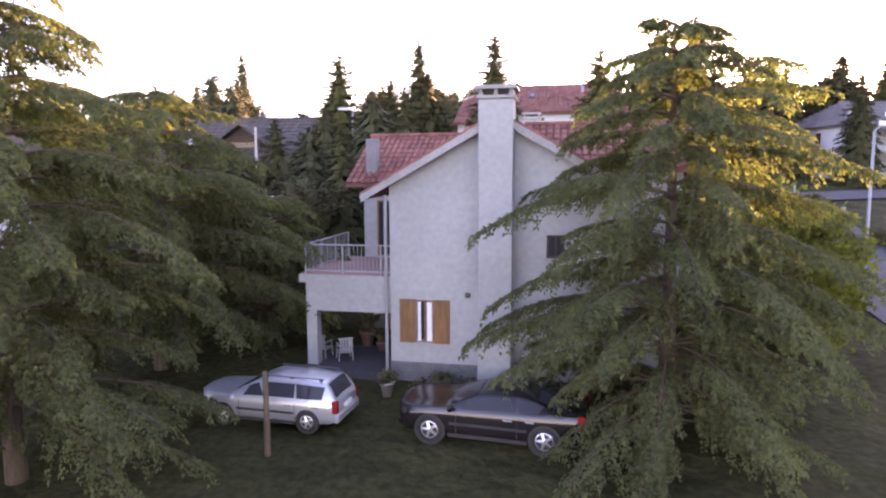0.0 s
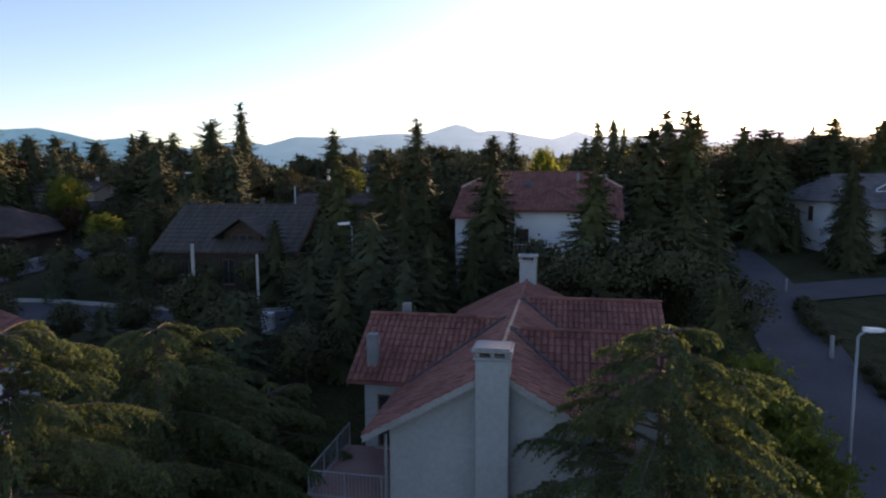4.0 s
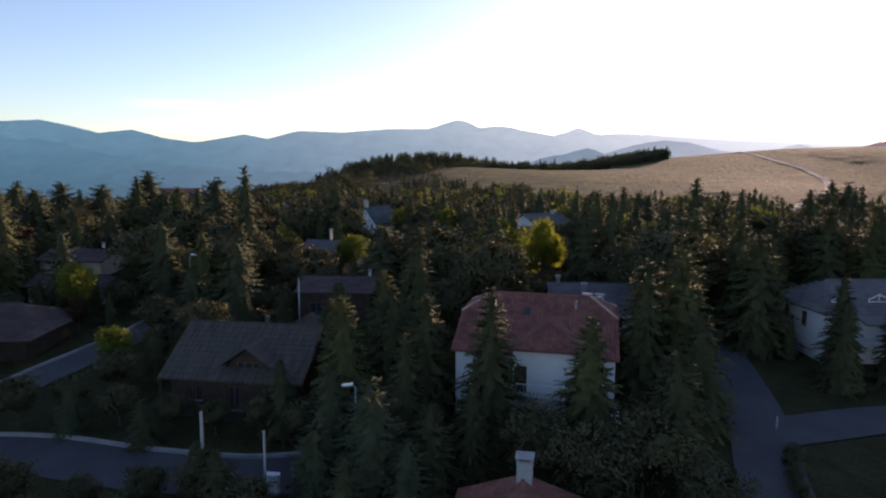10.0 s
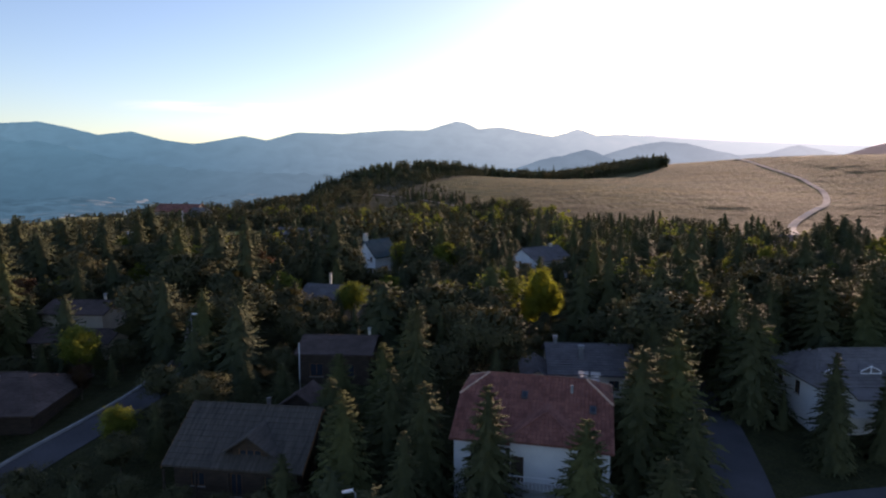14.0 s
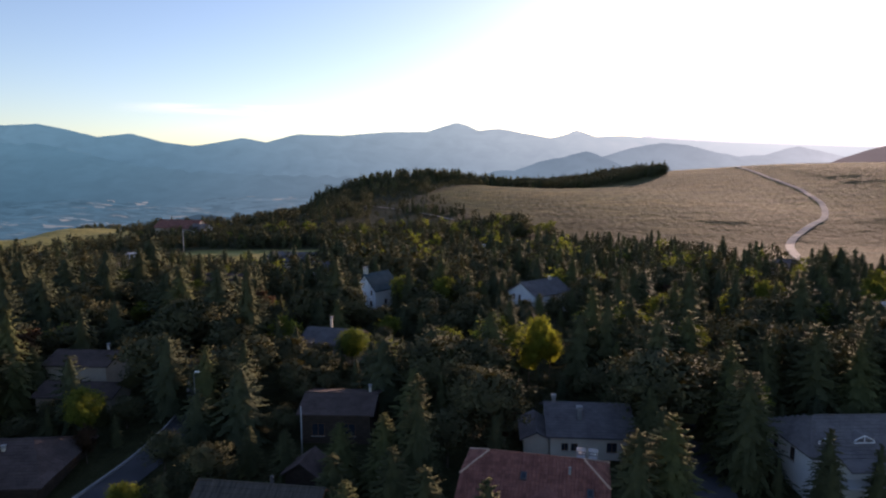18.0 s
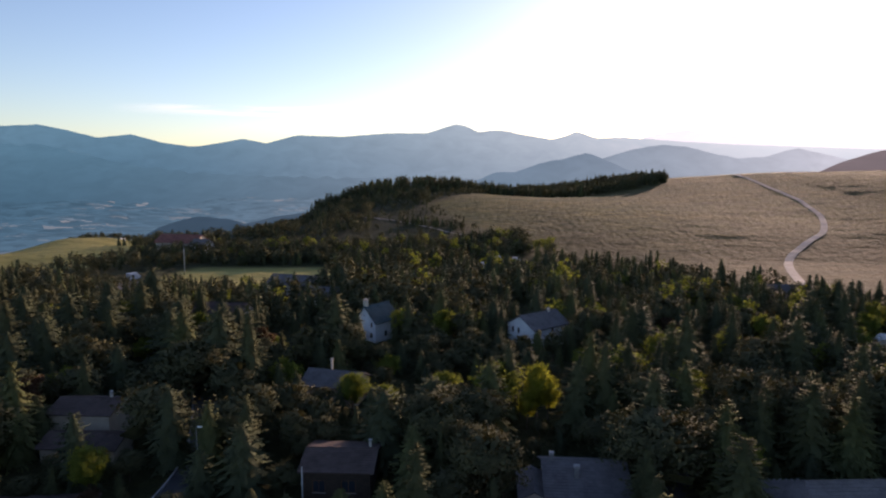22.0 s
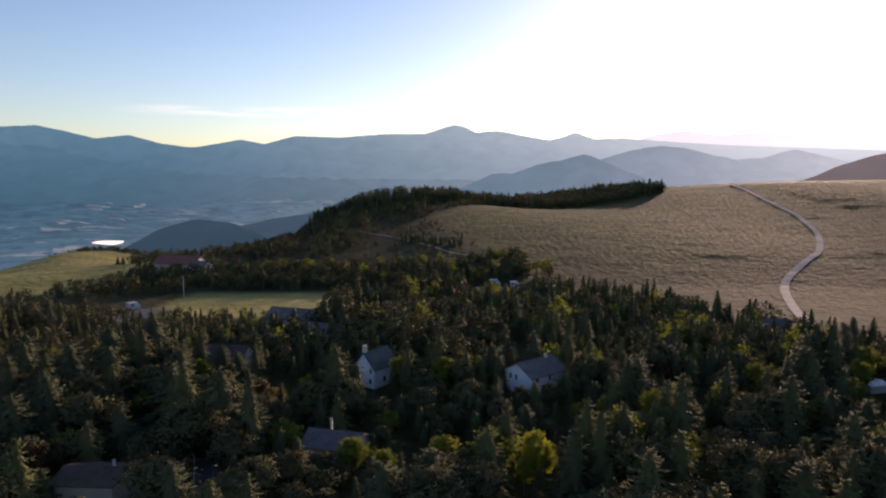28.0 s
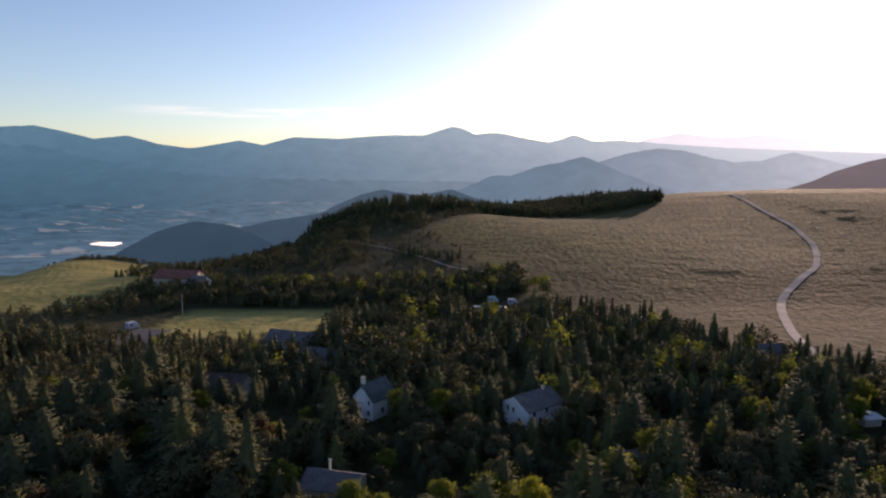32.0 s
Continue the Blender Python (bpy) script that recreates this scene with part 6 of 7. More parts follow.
simple_house("white gabled house with blue green roof and tall chimney", -13.2, 142.6, 53, 7.4, 6.2, 4.8, 3.1, "u", "teal_roof", "plaster_white", [("left", 4.4, 3.4, 0.6, 1.1), ("left", 1.4, 1.0, 0.8, 1.2), ("left", 4.2, 0.9, 0.8, 1.2), ("front", 3.0, 1.0, 0.9, 1.2)], chimneys=((-3.2, 3.4, 9.4, 0.8),), seed=30)
simple_house("white two-storey house with grey roof in the woods", 24.0, 137.6, 38, 11.0, 8.4, 4.6, 2.3, "u", "slate", "plaster_white", [("left", 1.2, 3.0, 0.7, 1.2), ("left", 3.0, 3.0, 0.7, 1.2), ("left", 4.8, 1.0, 0.8, 1.2), ("front", 1.5, 3.0, 0.8, 1.2), ("front", 5.5, 3.0, 0.8, 1.2), ("front", 3.4, 0.4, 1.0, 1.9)], chimneys=((3.2, 4.0, 7.4, 0.6),), seed=31)
simple_house("grey-roofed house at the edge of the lawn", -49, 196, -16, 15, 8, 3.4, 2.4, "u", "slate", "plaster_warm", [("front", 3, 1, 1.4, 1.2), ("front", 9, 1, 1.4, 1.2)], seed=32)
simple_house("grey-roofed low house among the trees", -36, 178, -18, 12, 8, 3.2, 1.9, "u", "slate", "plaster_warm", [("front", 3, 1, 1.4, 1.2)], seed=33)
simple_house("dark-roofed house hidden in the woods", -56, 152, -8, 13, 8, 3.4, 2.2, "u", "brown_roof", "plaster_tan", [("front", 3, 1, 1.4, 1.2)], seed=34)
simple_house("large farmhouse with red roof behind the lawn", -134, 312, -10, 22, 13, 4.2, 3.4, "u", "tile_red", "plaster_tan", [("front", 4, 1, 1.6, 1.4), ("front", 14, 1, 1.6, 1.4)], piece=0.9, row=0.8, seed=35)
simple_house("white farm building beside the red-roofed farmhouse", -119.5, 303, -24, 9, 7, 4.4, 2.2, "u", "slate", "plaster_white", [("front", 2, 1, 1.2, 1.4), ("front", 7, 1, 1.2, 1.4)], piece=0.9, row=0.8, seed=36)
simple_house("low house with pale sunlit sheet roof in the woods", 99, 138, 10, 4.2, 4.0, 1.9, 0.35, "u", "solar", "plaster_warm", [], seed=37)
simple_house("dark-roofed house at the edge of the meadow", 103, 188, 6, 8, 6, 3.0, 1.8, "u", "slate", "plaster_tan", [("front", 3, 1, 1.2, 1.2)], seed=38)
simple_house("grey-roofed house half hidden by spruces", 37, 113, 8, 8, 6, 2.8, 1.7, "u", "slate", "plaster_tan", [("front", 3, 1, 1.2, 1.2)], seed=39)


# ---- lamps, poles ----
def street_lamp(x, y, top, turn):
    z = ground(x, y)
    root = empty("street_lamp", pose(x, y, z, 0, 0, turn), "grey steel street lamp with pale curved head", "lamp", "street lamps")
    h = top - z
    part("pole", rod((0, 0, -0.3), (0, 0, h - 0.25), 0.075, 0.045, 8), M["metal"], root, smooth=True)
    arm = bmesh.new()
    add_rod(arm, (0, 0, h - 0.25), (0.25, 0, h - 0.05), 0.04, 0.035, 6)
    part("arm", arm, M["metal"], root)
    bm = bmesh.new()
    prof = [(0.15, 0.05, 0.10), (0.35, 0.13, 0.06), (0.65, 0.16, 0.05), (0.9, 0.10, 0.02)]
    rings = []
    for u, hw, up in prof:
        rings.append([bm.verts.new(p) for p in ((u, -hw, h - 0.06), (u, -hw * 0.7, h + up), (u, hw * 0.7, h + up), (u, hw, h - 0.06))])
    for a, b in zip(rings, rings[1:]):
        for i in range(4):
            bm.faces.new((a[i], a[(i + 1) % 4], b[(i + 1) % 4], b[i]))
    bm.faces.new(rings[0])
    bm.faces.new(rings[-1][::-1])
    head = part("lamp_head", bm, M["lamp_white"], root, "pale lamp head")
    part("lens", box(0.3, -0.1, h - 0.10, 0.8, 0.1, h - 0.062), M["lens_clear"], head)


street_lamp(14.6, 21.9, 9.25, 0)
street_lamp(-6.0, 40.8, 11.65, 200)
street_lamp(-32.0, 78.3, 15.1, 0)
street_lamp(-45.5, 111, 16.0, 0)


def post(x, y, top, r, mat, name, label, group=""):
    z = ground(x, y)
    root = empty(name, pose(x, y, z), label, "post", group)
    part("shaft", rod((0, 0, -0.4), (0, 0, top - z), r, r * 0.8, 8), M[mat], root, smooth=True)
    part("cap", rod((0, 0, top - z + 0.002), (0, 0, top - z + 0.06), r * 0.95, r * 0.6, 8), M[mat], root)


post(-10.9, 36.4, 10.15, 0.09, "wood_pale", "utility_post", "slim weathered timber utility post", "utility posts")
post(-15.4, 38.3, 10.55, 0.13, "wood_pale", "utility_post", "pale weathered timber utility post", "utility posts")
post(21.7, 34.7, ground(21.7, 34.7) + 1.3, 0.14, "kerb", "bollard", "pale concrete bollard at the road edge")
post(43.5, 46.5, 12.0, 0.10, "concrete", "utility_post", "grey concrete utility post by the side road", "utility posts")
post(-103, 248, ground(-103, 248) + 9.5, 0.16, "concrete", "utility_post", "tall concrete utility post on the lawn", "utility posts")
post(-16.6, 70.5, 13.5, 0.09, "concrete", "utility_post", "grey concrete utility post among trees", "utility posts")


# ---- cars ----
def wheel(parent, x, y, r, side, rim_spokes=5):
    bm = bmesh.new()
    n = 20
    prof = [(-0.10, r * 0.62), (-0.11, r * 0.9), (-0.08, r), (0.08, r), (0.11, r * 0.9), (0.10, r * 0.62)]
    rings = [[bm.verts.new((x + q * math.cos(2 * math.pi * i / n), y + o * side, r + q * math.sin(2 * math.pi * i / n))) for i in range(n)] for o, q in prof]
    for a, b in zip(rings, rings[1:]):
        for i in range(n):
            bm.faces.new((a[i], a[(i + 1) % n], b[(i + 1) % n], b[i]))
    ty = part("wheel", bm, M["rubber"], parent, "black tyre", smooth=True)
    bm = bmesh.new()
    add_rod(bm, (x, y + 0.0 * side, r), (x, y + 0.03 * side, r), r * 0.62, r * 0.60, 20)
    part("rim_back", bm, M["plastic"], ty)
    bm = bmesh.new()
    for k in range(rim_spokes):
        a = 2 * math.pi * k / rim_spokes
        add_rod(bm, (x, y + 0.08 * side, r), (x + r * 0.6 * math.cos(a), y + 0.06 * side, r + r * 0.6 * math.sin(a)), 0.05, 0.04, 5)
    add_rod(bm, (x, y + 0.05 * side, r), (x, y + 0.10 * side, r), 0.07, 0.06, 10)
    outer = [[bm.verts.new((x + q * math.cos(2 * math.pi * i / n), y + o * side, r + q * math.sin(2 * math.pi * i / n))) for i in range(n)] for o, q in ((0.10, r * 0.64), (0.11, r * 0.58), (0.05, r * 0.56))]
    for a, b in zip(outer, outer[1:]):
        for i in range(n):
            bm.faces.new((a[i], a[(i + 1) % n], b[(i + 1) % n], b[i]))
    part("rim", bm, M["alloy"], ty, "silver alloy rim")


def car(name, x, y, turn, label, paint, L, W, plan, belt_line, roof_line, side_panes, screens, wheels, r, rails=True, size=1.0):
    """A car lofted along its length (nose towards +x): plan, belt and roof lines give each cross-section."""
    root = empty(name, pose(x, y, ground(x, y) + 0.02, 0, 0, turn) @ Matrix.Scale(size, 4), label, "car", "parked cars")
    line = lambda pts, a: float(np.interp(a, [p[0] for p in pts], [p[1] for p in pts]))
    hw = W / 2
    top = max(p[1] for p in roof_line)

    def section(a):
        w, zb = hw * line(plan, a), line(belt_line, a)
        zr = max(line(roof_line, a), zb + 0.035)
        c = min(max((zr - zb - 0.04) / (top - zb - 0.04), 0), 1)
        wr = w * (0.93 - 0.17 * c)
        end = min(1, (L / 2 - abs(a)) / 0.25)
        low = 0.22 + 0.08 * (1 - end)
        return [(w * 0.7, low), (w * 0.95, low + 0.03), (w, 0.42), (w, min(0.66, zb - 0.08)), (w * 0.985, zb - 0.06), (w * 0.945, zb), (wr, zb + (zr - zb) * (1 - 0.16 * c)), (wr * 0.86, zr - 0.025), (wr * 0.45, zr), (0, zr + 0.008)]

    stations = np.linspace(-L / 2, L / 2, 47)
    bm = bmesh.new()
    rings = []
    for a in stations:
        half = section(float(a))
        rings.append([bm.verts.new((a, -p, q)) for p, q in half] + [bm.verts.new((a, p, q)) for p, q in half[-2::-1]])
    for p, q in zip(rings, rings[1:]):
        for k in range(len(p) - 1):
            bm.faces.new((p[k], q[k], q[k + 1], p[k + 1]))
        bm.faces.new((p[-1], q[-1], q[0], p[0]))
    bm.faces.new(rings[0])
    bm.faces.new(rings[-1][::-1])
    part("body", bm, M[paint], root, smooth=True)

    def patch(nm, lab, x0, x1, at, cols, skew=0.0):
        """A pane that lies on the body between two stations."""
        bm, grid = bmesh.new(), []
        for i in range(7):
            row = []
            for k in range(cols):
                f = k / (cols - 1)
                a = x0 + (x1 - x0) * i / 6 + skew * f * (0.5 - i / 6) * 2
                row.append(bm.verts.new((a, *at(section(a), f))))
            grid.append(row)
        for p, q in zip(grid, grid[1:]):
            for k in range(cols - 1):
                bm.faces.new((p[k], q[k], q[k + 1], p[k + 1]))
        part(nm, bm, M["car_glass"], root, lab, smooth=True)

    for sg in (-1, 1):
        for x0, x1, skew in side_panes:
            def on_side(sec, f, sg=sg):
                (ya, za), (yb, zb) = sec[5], sec[6]
                g = 0.10 + 0.82 * f
                return sg * (ya + (yb - ya) * g + 0.008), za + (zb - za) * g + 0.004
            patch("side_window", "dark tinted side window", x0, x1, on_side, 4, skew)
    for nm, x0, x1 in screens:
        def on_top(sec, f):
            y, z = sec[7][0] * 0.93, sec[7][1]
            u = 2 * f - 1
            return u * y, z + (sec[9][1] - z) * (1 - u * u) + 0.014
        patch(nm, "glass " + nm.replace("_", " "), x0, x1, on_top, 7)
    f0, r0 = L / 2, -L / 2
    zf, zt = line(belt_line, f0 - 0.25), line(belt_line, r0 + 0.1)
    mx = screens[0][1] - 0.05
    for sg in (-1, 1):
        wf, wb = hw * line(plan, f0 - 0.12), hw * line(plan, r0 + 0.1)
        part("headlamp", prism([(f0 - 0.05, sg * (wf - 0.32), zf - 0.15), (f0 - 0.30, sg * (wf + 0.045), zf - 0.12), (f0 - 0.30, sg * (wf + 0.04), zf + 0.0), (f0 - 0.12, sg * (wf - 0.30), zf - 0.02)], (-0.12, 0, 0.0)), M["lens_clear"], root)
        part("tail_lamp", box(r0 - 0.012, sg * (wb - 0.07) - 0.08, zt - 0.30, r0 + 0.16, sg * (wb - 0.07) + 0.08, zt + 0.05, 0.025), M["lens_red"], root)
        part("mirror", box(mx - 0.12, sg * (hw + 0.09) - 0.10, zf + 0.10, mx, sg * (hw + 0.09) + 0.08, zf + 0.23, 0.04), M[paint], root)
        for dx, _, _ in side_panes[:2]:
            part("door_handle", box(dx + 0.08, sg * hw - 0.012, line(belt_line, dx) - 0.17, dx + 0.28, sg * hw + 0.022, line(belt_line, dx) - 0.135, 0.01), M["metal"], root)
        part("side_moulding", box(-L * 0.21, sg * hw - 0.01, 0.48, L * 0.20, sg * hw + 0.014, 0.54, 0.005), M["plastic"], root)
        part("sill", box(-L * 0.21, sg * hw * 0.95 - 0.03, 0.19, L * 0.21, sg * hw * 0.95 + 0.03, 0.27), M["plastic"], root)
        for cut in (side_panes[1][0] - 0.03, side_panes[-1][1] + 0.12, *([side_panes[2][0] - 0.04] if len(side_panes) > 2 else [])):
            part("door_gap", box(cut - 0.006, sg * hw - 0.02, 0.32, cut + 0.006, sg * hw + 0.002, line(belt_line, cut) - 0.10), M["plastic"], root)
        if rails:
            bm = bmesh.new()
            a, b = screens[1][2] + 0.15, screens[0][2] - 0.2
            yr = section((a + b) / 2)[7][0] * 0.97
            zr = section((a + b) / 2)[7][1]
            for c in (a, b - 0.1, (a + b) / 2):
                add_box(bm, c, sg * yr - 0.018, zr - 0.03, c + 0.1, sg * yr + 0.018, zr + 0.03)
            add_box(bm, a - 0.05, sg * yr - 0.022, zr + 0.03, b + 0.05, sg * yr + 0.022, zr + 0.06, 0.01)
            part("roof_rail", bm, M["metal_dark"], root)
    wf, wb = hw * line(plan, f0), hw * line(plan, r0)
    part("front_bumper", box(f0 - 0.16, -wf - 0.06, 0.24, f0 + 0.03, wf + 0.06, 0.46, 0.06), M[paint], root)
    part("grille", box(f0 - 0.06, -0.38, 0.50, f0 + 0.012, 0.38, 0.60, 0.02), M["plastic"], root)
    part("rear_bumper", box(r0 - 0.05, -wb - 0.05, 0.28, r0 + 0.14, wb + 0.05, 0.54, 0.05), M[paint], root)
    part("plate", box(r0 - 0.02, -0.26, 0.60, r0 + 0.05, 0.26, 0.71), M["white"], root, "blank pale plate")
    for px in wheels:
        for sg in (-1, 1):
            part("wheel_arch", rod((px, sg * (hw - 0.18), r), (px, sg * (hw + 0.004), r), r * 1.14, r * 1.14, 24), M["plastic"], root)
            wheel(root, px, sg * (hw - 0.085), r, sg)
    return root


car("estate_car", -4.42, 15.8, 166, "silver estate car with dark roof rails parked on grass", "silver", 4.3, 1.68,
    [(-2.15, 0.84), (-2.0, 0.93), (-1.3, 1.0), (1.3, 1.0), (1.8, 0.93), (2.05, 0.78), (2.15, 0.62)],
    [(-2.15, 0.82), (-2.0, 0.87), (0.9, 0.86), (1.3, 0.83), (1.8, 0.72), (2.08, 0.60), (2.15, 0.50)],
    [(-2.12, 0.84), (-1.90, 1.22), (-1.78, 1.34), (-1.0, 1.40), (-0.1, 1.40), (0.2, 1.35), (1.15, 0.88)],
    [(-1.72, -0.98, -0.06), (-0.90, -0.06, 0.0), (0.02, 0.66, 0.18)], [("windscreen", 1.05, 0.28), ("rear_window", -2.06, -1.82)], (-1.30, 1.28), 0.30, size=0.9)
car("coupe_car", 1.12, 14.85, 164.5, "low black coupe with silver wheels parked on grass", "black_paint", 4.3, 1.72,
    [(-2.15, 0.80), (-2.0, 0.92), (-1.3, 1.0), (1.3, 1.0), (1.85, 0.94), (2.05, 0.80), (2.15, 0.66)],
    [(-2.15, 0.80), (-2.0, 0.87), (-1.4, 0.88), (0.9, 0.83), (1.3, 0.81), (1.85, 0.74), (2.07, 0.66), (2.15, 0.54)],
    [(-1.75, 0.90), (-1.05, 1.17), (-0.7, 1.23), (-0.1, 1.24), (0.15, 1.21), (1.0, 0.85)],
    [(-1.15, -0.75, -0.12), (-0.66, 0.58, 0.15)], [("windscreen", 0.92, 0.24), ("rear_window", -1.66, -1.12)], (-1.30, 1.32), 0.32, rails=False, size=1.04)
post(-4.17, 13.85, ground(-4.17, 13.85) + 1.95, 0.08, "bark", "garden_post", "weathered timber garden post on the grass")


def camper(x, y, turn, label, length):
    root = empty("camper_van", pose(x, y, ground(x, y) + 0.02, 0, 0, turn), label, "van", "camper vans")
    part("body", box(-length / 2, -1.05, 0.45, length / 2, 1.05, 2.75, 0.12), M["camper"], root)
    part("cab", prism([(length / 2, -0.95, 0.45), (length / 2 + 1.3, -0.95, 0.45), (length / 2 + 1.25, -0.95, 1.2), (length / 2 + 0.5, -0.95, 2.0), (length / 2, -0.95, 2.1)], (0, 1.9, 0)), M["camper"], root)
    for sg in (-1, 1):
        part("side_window", box(-length * 0.3, sg * 1.05 - 0.02, 1.5, length * 0.05, sg * 1.05 + 0.02, 2.1), M["glass"], root)
        part("stripe", box(-length / 2 + 0.2, sg * 1.05 - 0.015, 1.0, length / 2 - 0.2, sg * 1.05 + 0.015, 1.2), M["metal"], root)
        for px in (-length * 0.28, length / 2 + 0.65):
            wheel(root, px, sg * 0.9, 0.34, sg)


for x, y, turn, ln in ((15.5, 259.5, 10, 3.0), (25.6, 258.5, -8, 3.4), (23.0, 279, 15, 3.4), (31.3, 274, -5, 3.0), (42.3, 262.5, 4, 3.0)):
    camper(x, y, turn, "white camper van parked at the edge of the meadow", ln)


# ---- small things round the house and the lanes ----
def flower_pot(x, y, rad, h, mat, label, leafy):
    root = empty("flower_pot", pose(x, y, ground(x, y) - 0.01), label, "pot", "flower pots")
    bm = bmesh.new()
    n = 14
    prof = [(rad * 0.62, 0), (rad * 0.92, h * 0.86), (rad * 1.05, h * 0.86), (rad * 1.05, h), (rad * 0.88, h), (rad * 0.80, h * 0.9)]
    rings = [[bm.verts.new((q * math.cos(2 * math.pi * i / n), q * math.sin(2 * math.pi * i / n), z)) for i in range(n)] for q, z in prof]
    for a, b in zip(rings, rings[1:]):
        for i in range(n):
            bm.faces.new((a[i], a[(i + 1) % n], b[(i + 1) % n], b[i]))
    bm.faces.new(rings[0][::-1])
    bm.faces.new(rings[-1])
    part("pot", bm, M[mat], root, smooth=True)
    if leafy:
        v = broad_crown(leafy, rad * 1.5, 22, 14, 0.10, np.random.default_rng(int(abs(x) * 100)), 0.0) + np.array([0, 0, h * 0.85])
        mesh_object("plant", v, quads_of(v), M["leaf_green"], root, "leafy potted plant")


flower_pot(-1.72, 17.15, 0.22, 0.42, "kerb", "pale stone flower pot at the house corner", 0.35)
flower_pot(-2.75, 21.2, 0.28, 0.5, "terracotta", "terracotta pot with a bushy plant under the terrace", 0.9)
flower_pot(-2.2, 20.6, 0.2, 0.36, "terracotta", "small terracotta pot with a plant under the terrace", 0.5)


def garden_chair(x, y, turn):
    root = empty("garden_chair", pose(x, y, ground(x, y), 0, 0, turn), "pale grey plastic garden chair under the terrace", "chair", "garden chairs")
    part("seat", box(-0.24, -0.24, 0.40, 0.24, 0.24, 0.44, 0.015), M["chair"], root)
    for u in (-0.21, 0.21):
        for v in (-0.21, 0.21):
            part("leg", rod((u * 1.1, v * 1.1, 0), (u, v, 0.41), 0.022, 0.026), M["chair"], root)
        part("armrest", box(u - 0.03, -0.22, 0.62, u + 0.03, 0.22, 0.655, 0.01), M["chair"], root)
        part("arm_post", rod((u, -0.2, 0.43), (u, -0.2, 0.63), 0.018), M["chair"], root)
    for i in range(5):
        part("back_slat", box(-0.21 + i * 0.086, 0.22, 0.46, -0.15 + i * 0.086, 0.25, 0.86), M["chair"], root)
    part("back_rail", box(-0.24, 0.215, 0.84, 0.24, 0.255, 0.90, 0.012), M["chair"], root)


garden_chair(-3.3, 19.6, 200)
garden_chair(-4.05, 19.9, 160)


def utility_cabinet(x, y, turn, w, h):
    root = empty("utility_cabinet", pose(x, y, ground(x, y) + 0.05, 0, 0, turn), "white utility cabinet beside the lane", "cabinet")
    part("plinth", box(-w / 2, -0.25, -0.2, w / 2, 0.25, 0.12), M["concrete"], root)
    part("body", box(-w / 2 + 0.03, -0.22, 0.12, w / 2 - 0.03, 0.22, h, 0.02), M["white"], root)
    part("roof", box(-w / 2, -0.26, h, w / 2, 0.26, h + 0.05, 0.01), M["lamp_white"], root)
    for sg in (-1, 1):
        d = part("door", box(sg * w / 4 - w / 4 + 0.05, -0.235, 0.18, sg * w / 4 + w / 4 - 0.05, -0.222, h - 0.06), M["lamp_white"], root)
        part("handle", box(-sg * 0.02 + sg * 0.09, -0.26, h * 0.5, -sg * 0.02 + sg * 0.11, -0.235, h * 0.5 + 0.12), M["metal_dark"], d)


utility_cabinet(-11.2, 38.9, -8, 1.0, 1.25)
for x, y, hh in ((24.9, 44.2, 0.8), (24.1, 42.7, 0.9), (23.4, 41.1, 0.8), (22.9, 39.6, 0.9), (22.6, 38.1, 0.8), (22.5, 36.7, 0.7), (22.3, 33.2, 0.7), (22.0, 31.8, 0.8), (21.7, 30.4, 0.7)):
    plant("shrub", 0, x + 0.5, y, hh, (x * 53) % 360, 1.5)


post(26.0, 47.6, ground(26.0, 47.6) + 1.1, 0.09, "kerb", "bollard", "short pale bollard at the road junction")


camper(-113, 226, 60, "white van parked at the edge of the asphalt lot", 3.4)


# ---- woods ----
HOUSES = [(2, 26, 12, 1), (-17, 55, 8.5, 0), (7, 55, 10, 1), (16, 75, 7.5, 2), (44.5, 65, 9, 1), (-47, 65, 9, 0), (-24, 26, 8, 1), (-50, 91, 7.5, 1), (-12, 78, 6.5, 2), (-14.9, 64, 3, 1), (-19, 106, 5.4, 1), (-16.0, 142.5, 6.5, 2), (22.0, 140.5, 7.0, 2), (-48, 200, 6.5, 0), (-36, 182, 5.5, 0), (-56, 156, 4.5, 0), (-134, 318, 12.5, 0), (-118, 306, 7, 0), (99, 140, 5, 1), (103, 191, 4.0, 0), (37, 116.5, 3.2, 0)]
ROADS = [[(20, -70), (18.6, -20), (18.5, 6), (18.4, 20), (19.6, 31), (22.0, 40), (25.5, 50), (27.8, 60), (30, 72), (31, 90)], [(25.0, 47.0), (36, 49.5), (62, 50)], [(-52, 41.5), (-30, 43.3), (-14, 40.6), (-8, 41.5)], [(-37, 43.5), (-38.4, 52), (-35.8, 62), (-34.0, 72), (-34.2, 84), (-39, 100), (-47, 118), (-62, 145), (-80, 175), (-98, 203), (-108, 222)]]


def clear_of(x, y, gap=2.7):
    if y > 92 and x < -30:
        gap = 2.1 if y < 125 else 0.9
    for a, b, r, open_view in HOUSES:
        d = math.hypot(x - a, y - b)
        if d < r:
            return False
        # keep the view up the slope open in front of each house
        s = (x * a + y * b) / (a * a + b * b)
        if open_view and 0 < s < 1 and d < r + (10 if open_view == 2 else 6) and math.hypot(x - a * s, y - b * s) < r * (0.9 if open_view == 2 else 0.55):
            return False
    for line in ROADS:
        for p, q in zip(line, line[1:]):
            dx, dy = q[0] - p[0], q[1] - p[1]
            t = min(max(((x - p[0]) * dx + (y - p[1]) * dy) / (dx * dx + dy * dy), 0), 1)
            if math.hypot(x - p[0] - dx * t, y - p[1] - dy * t) < gap:
                return False
    return True


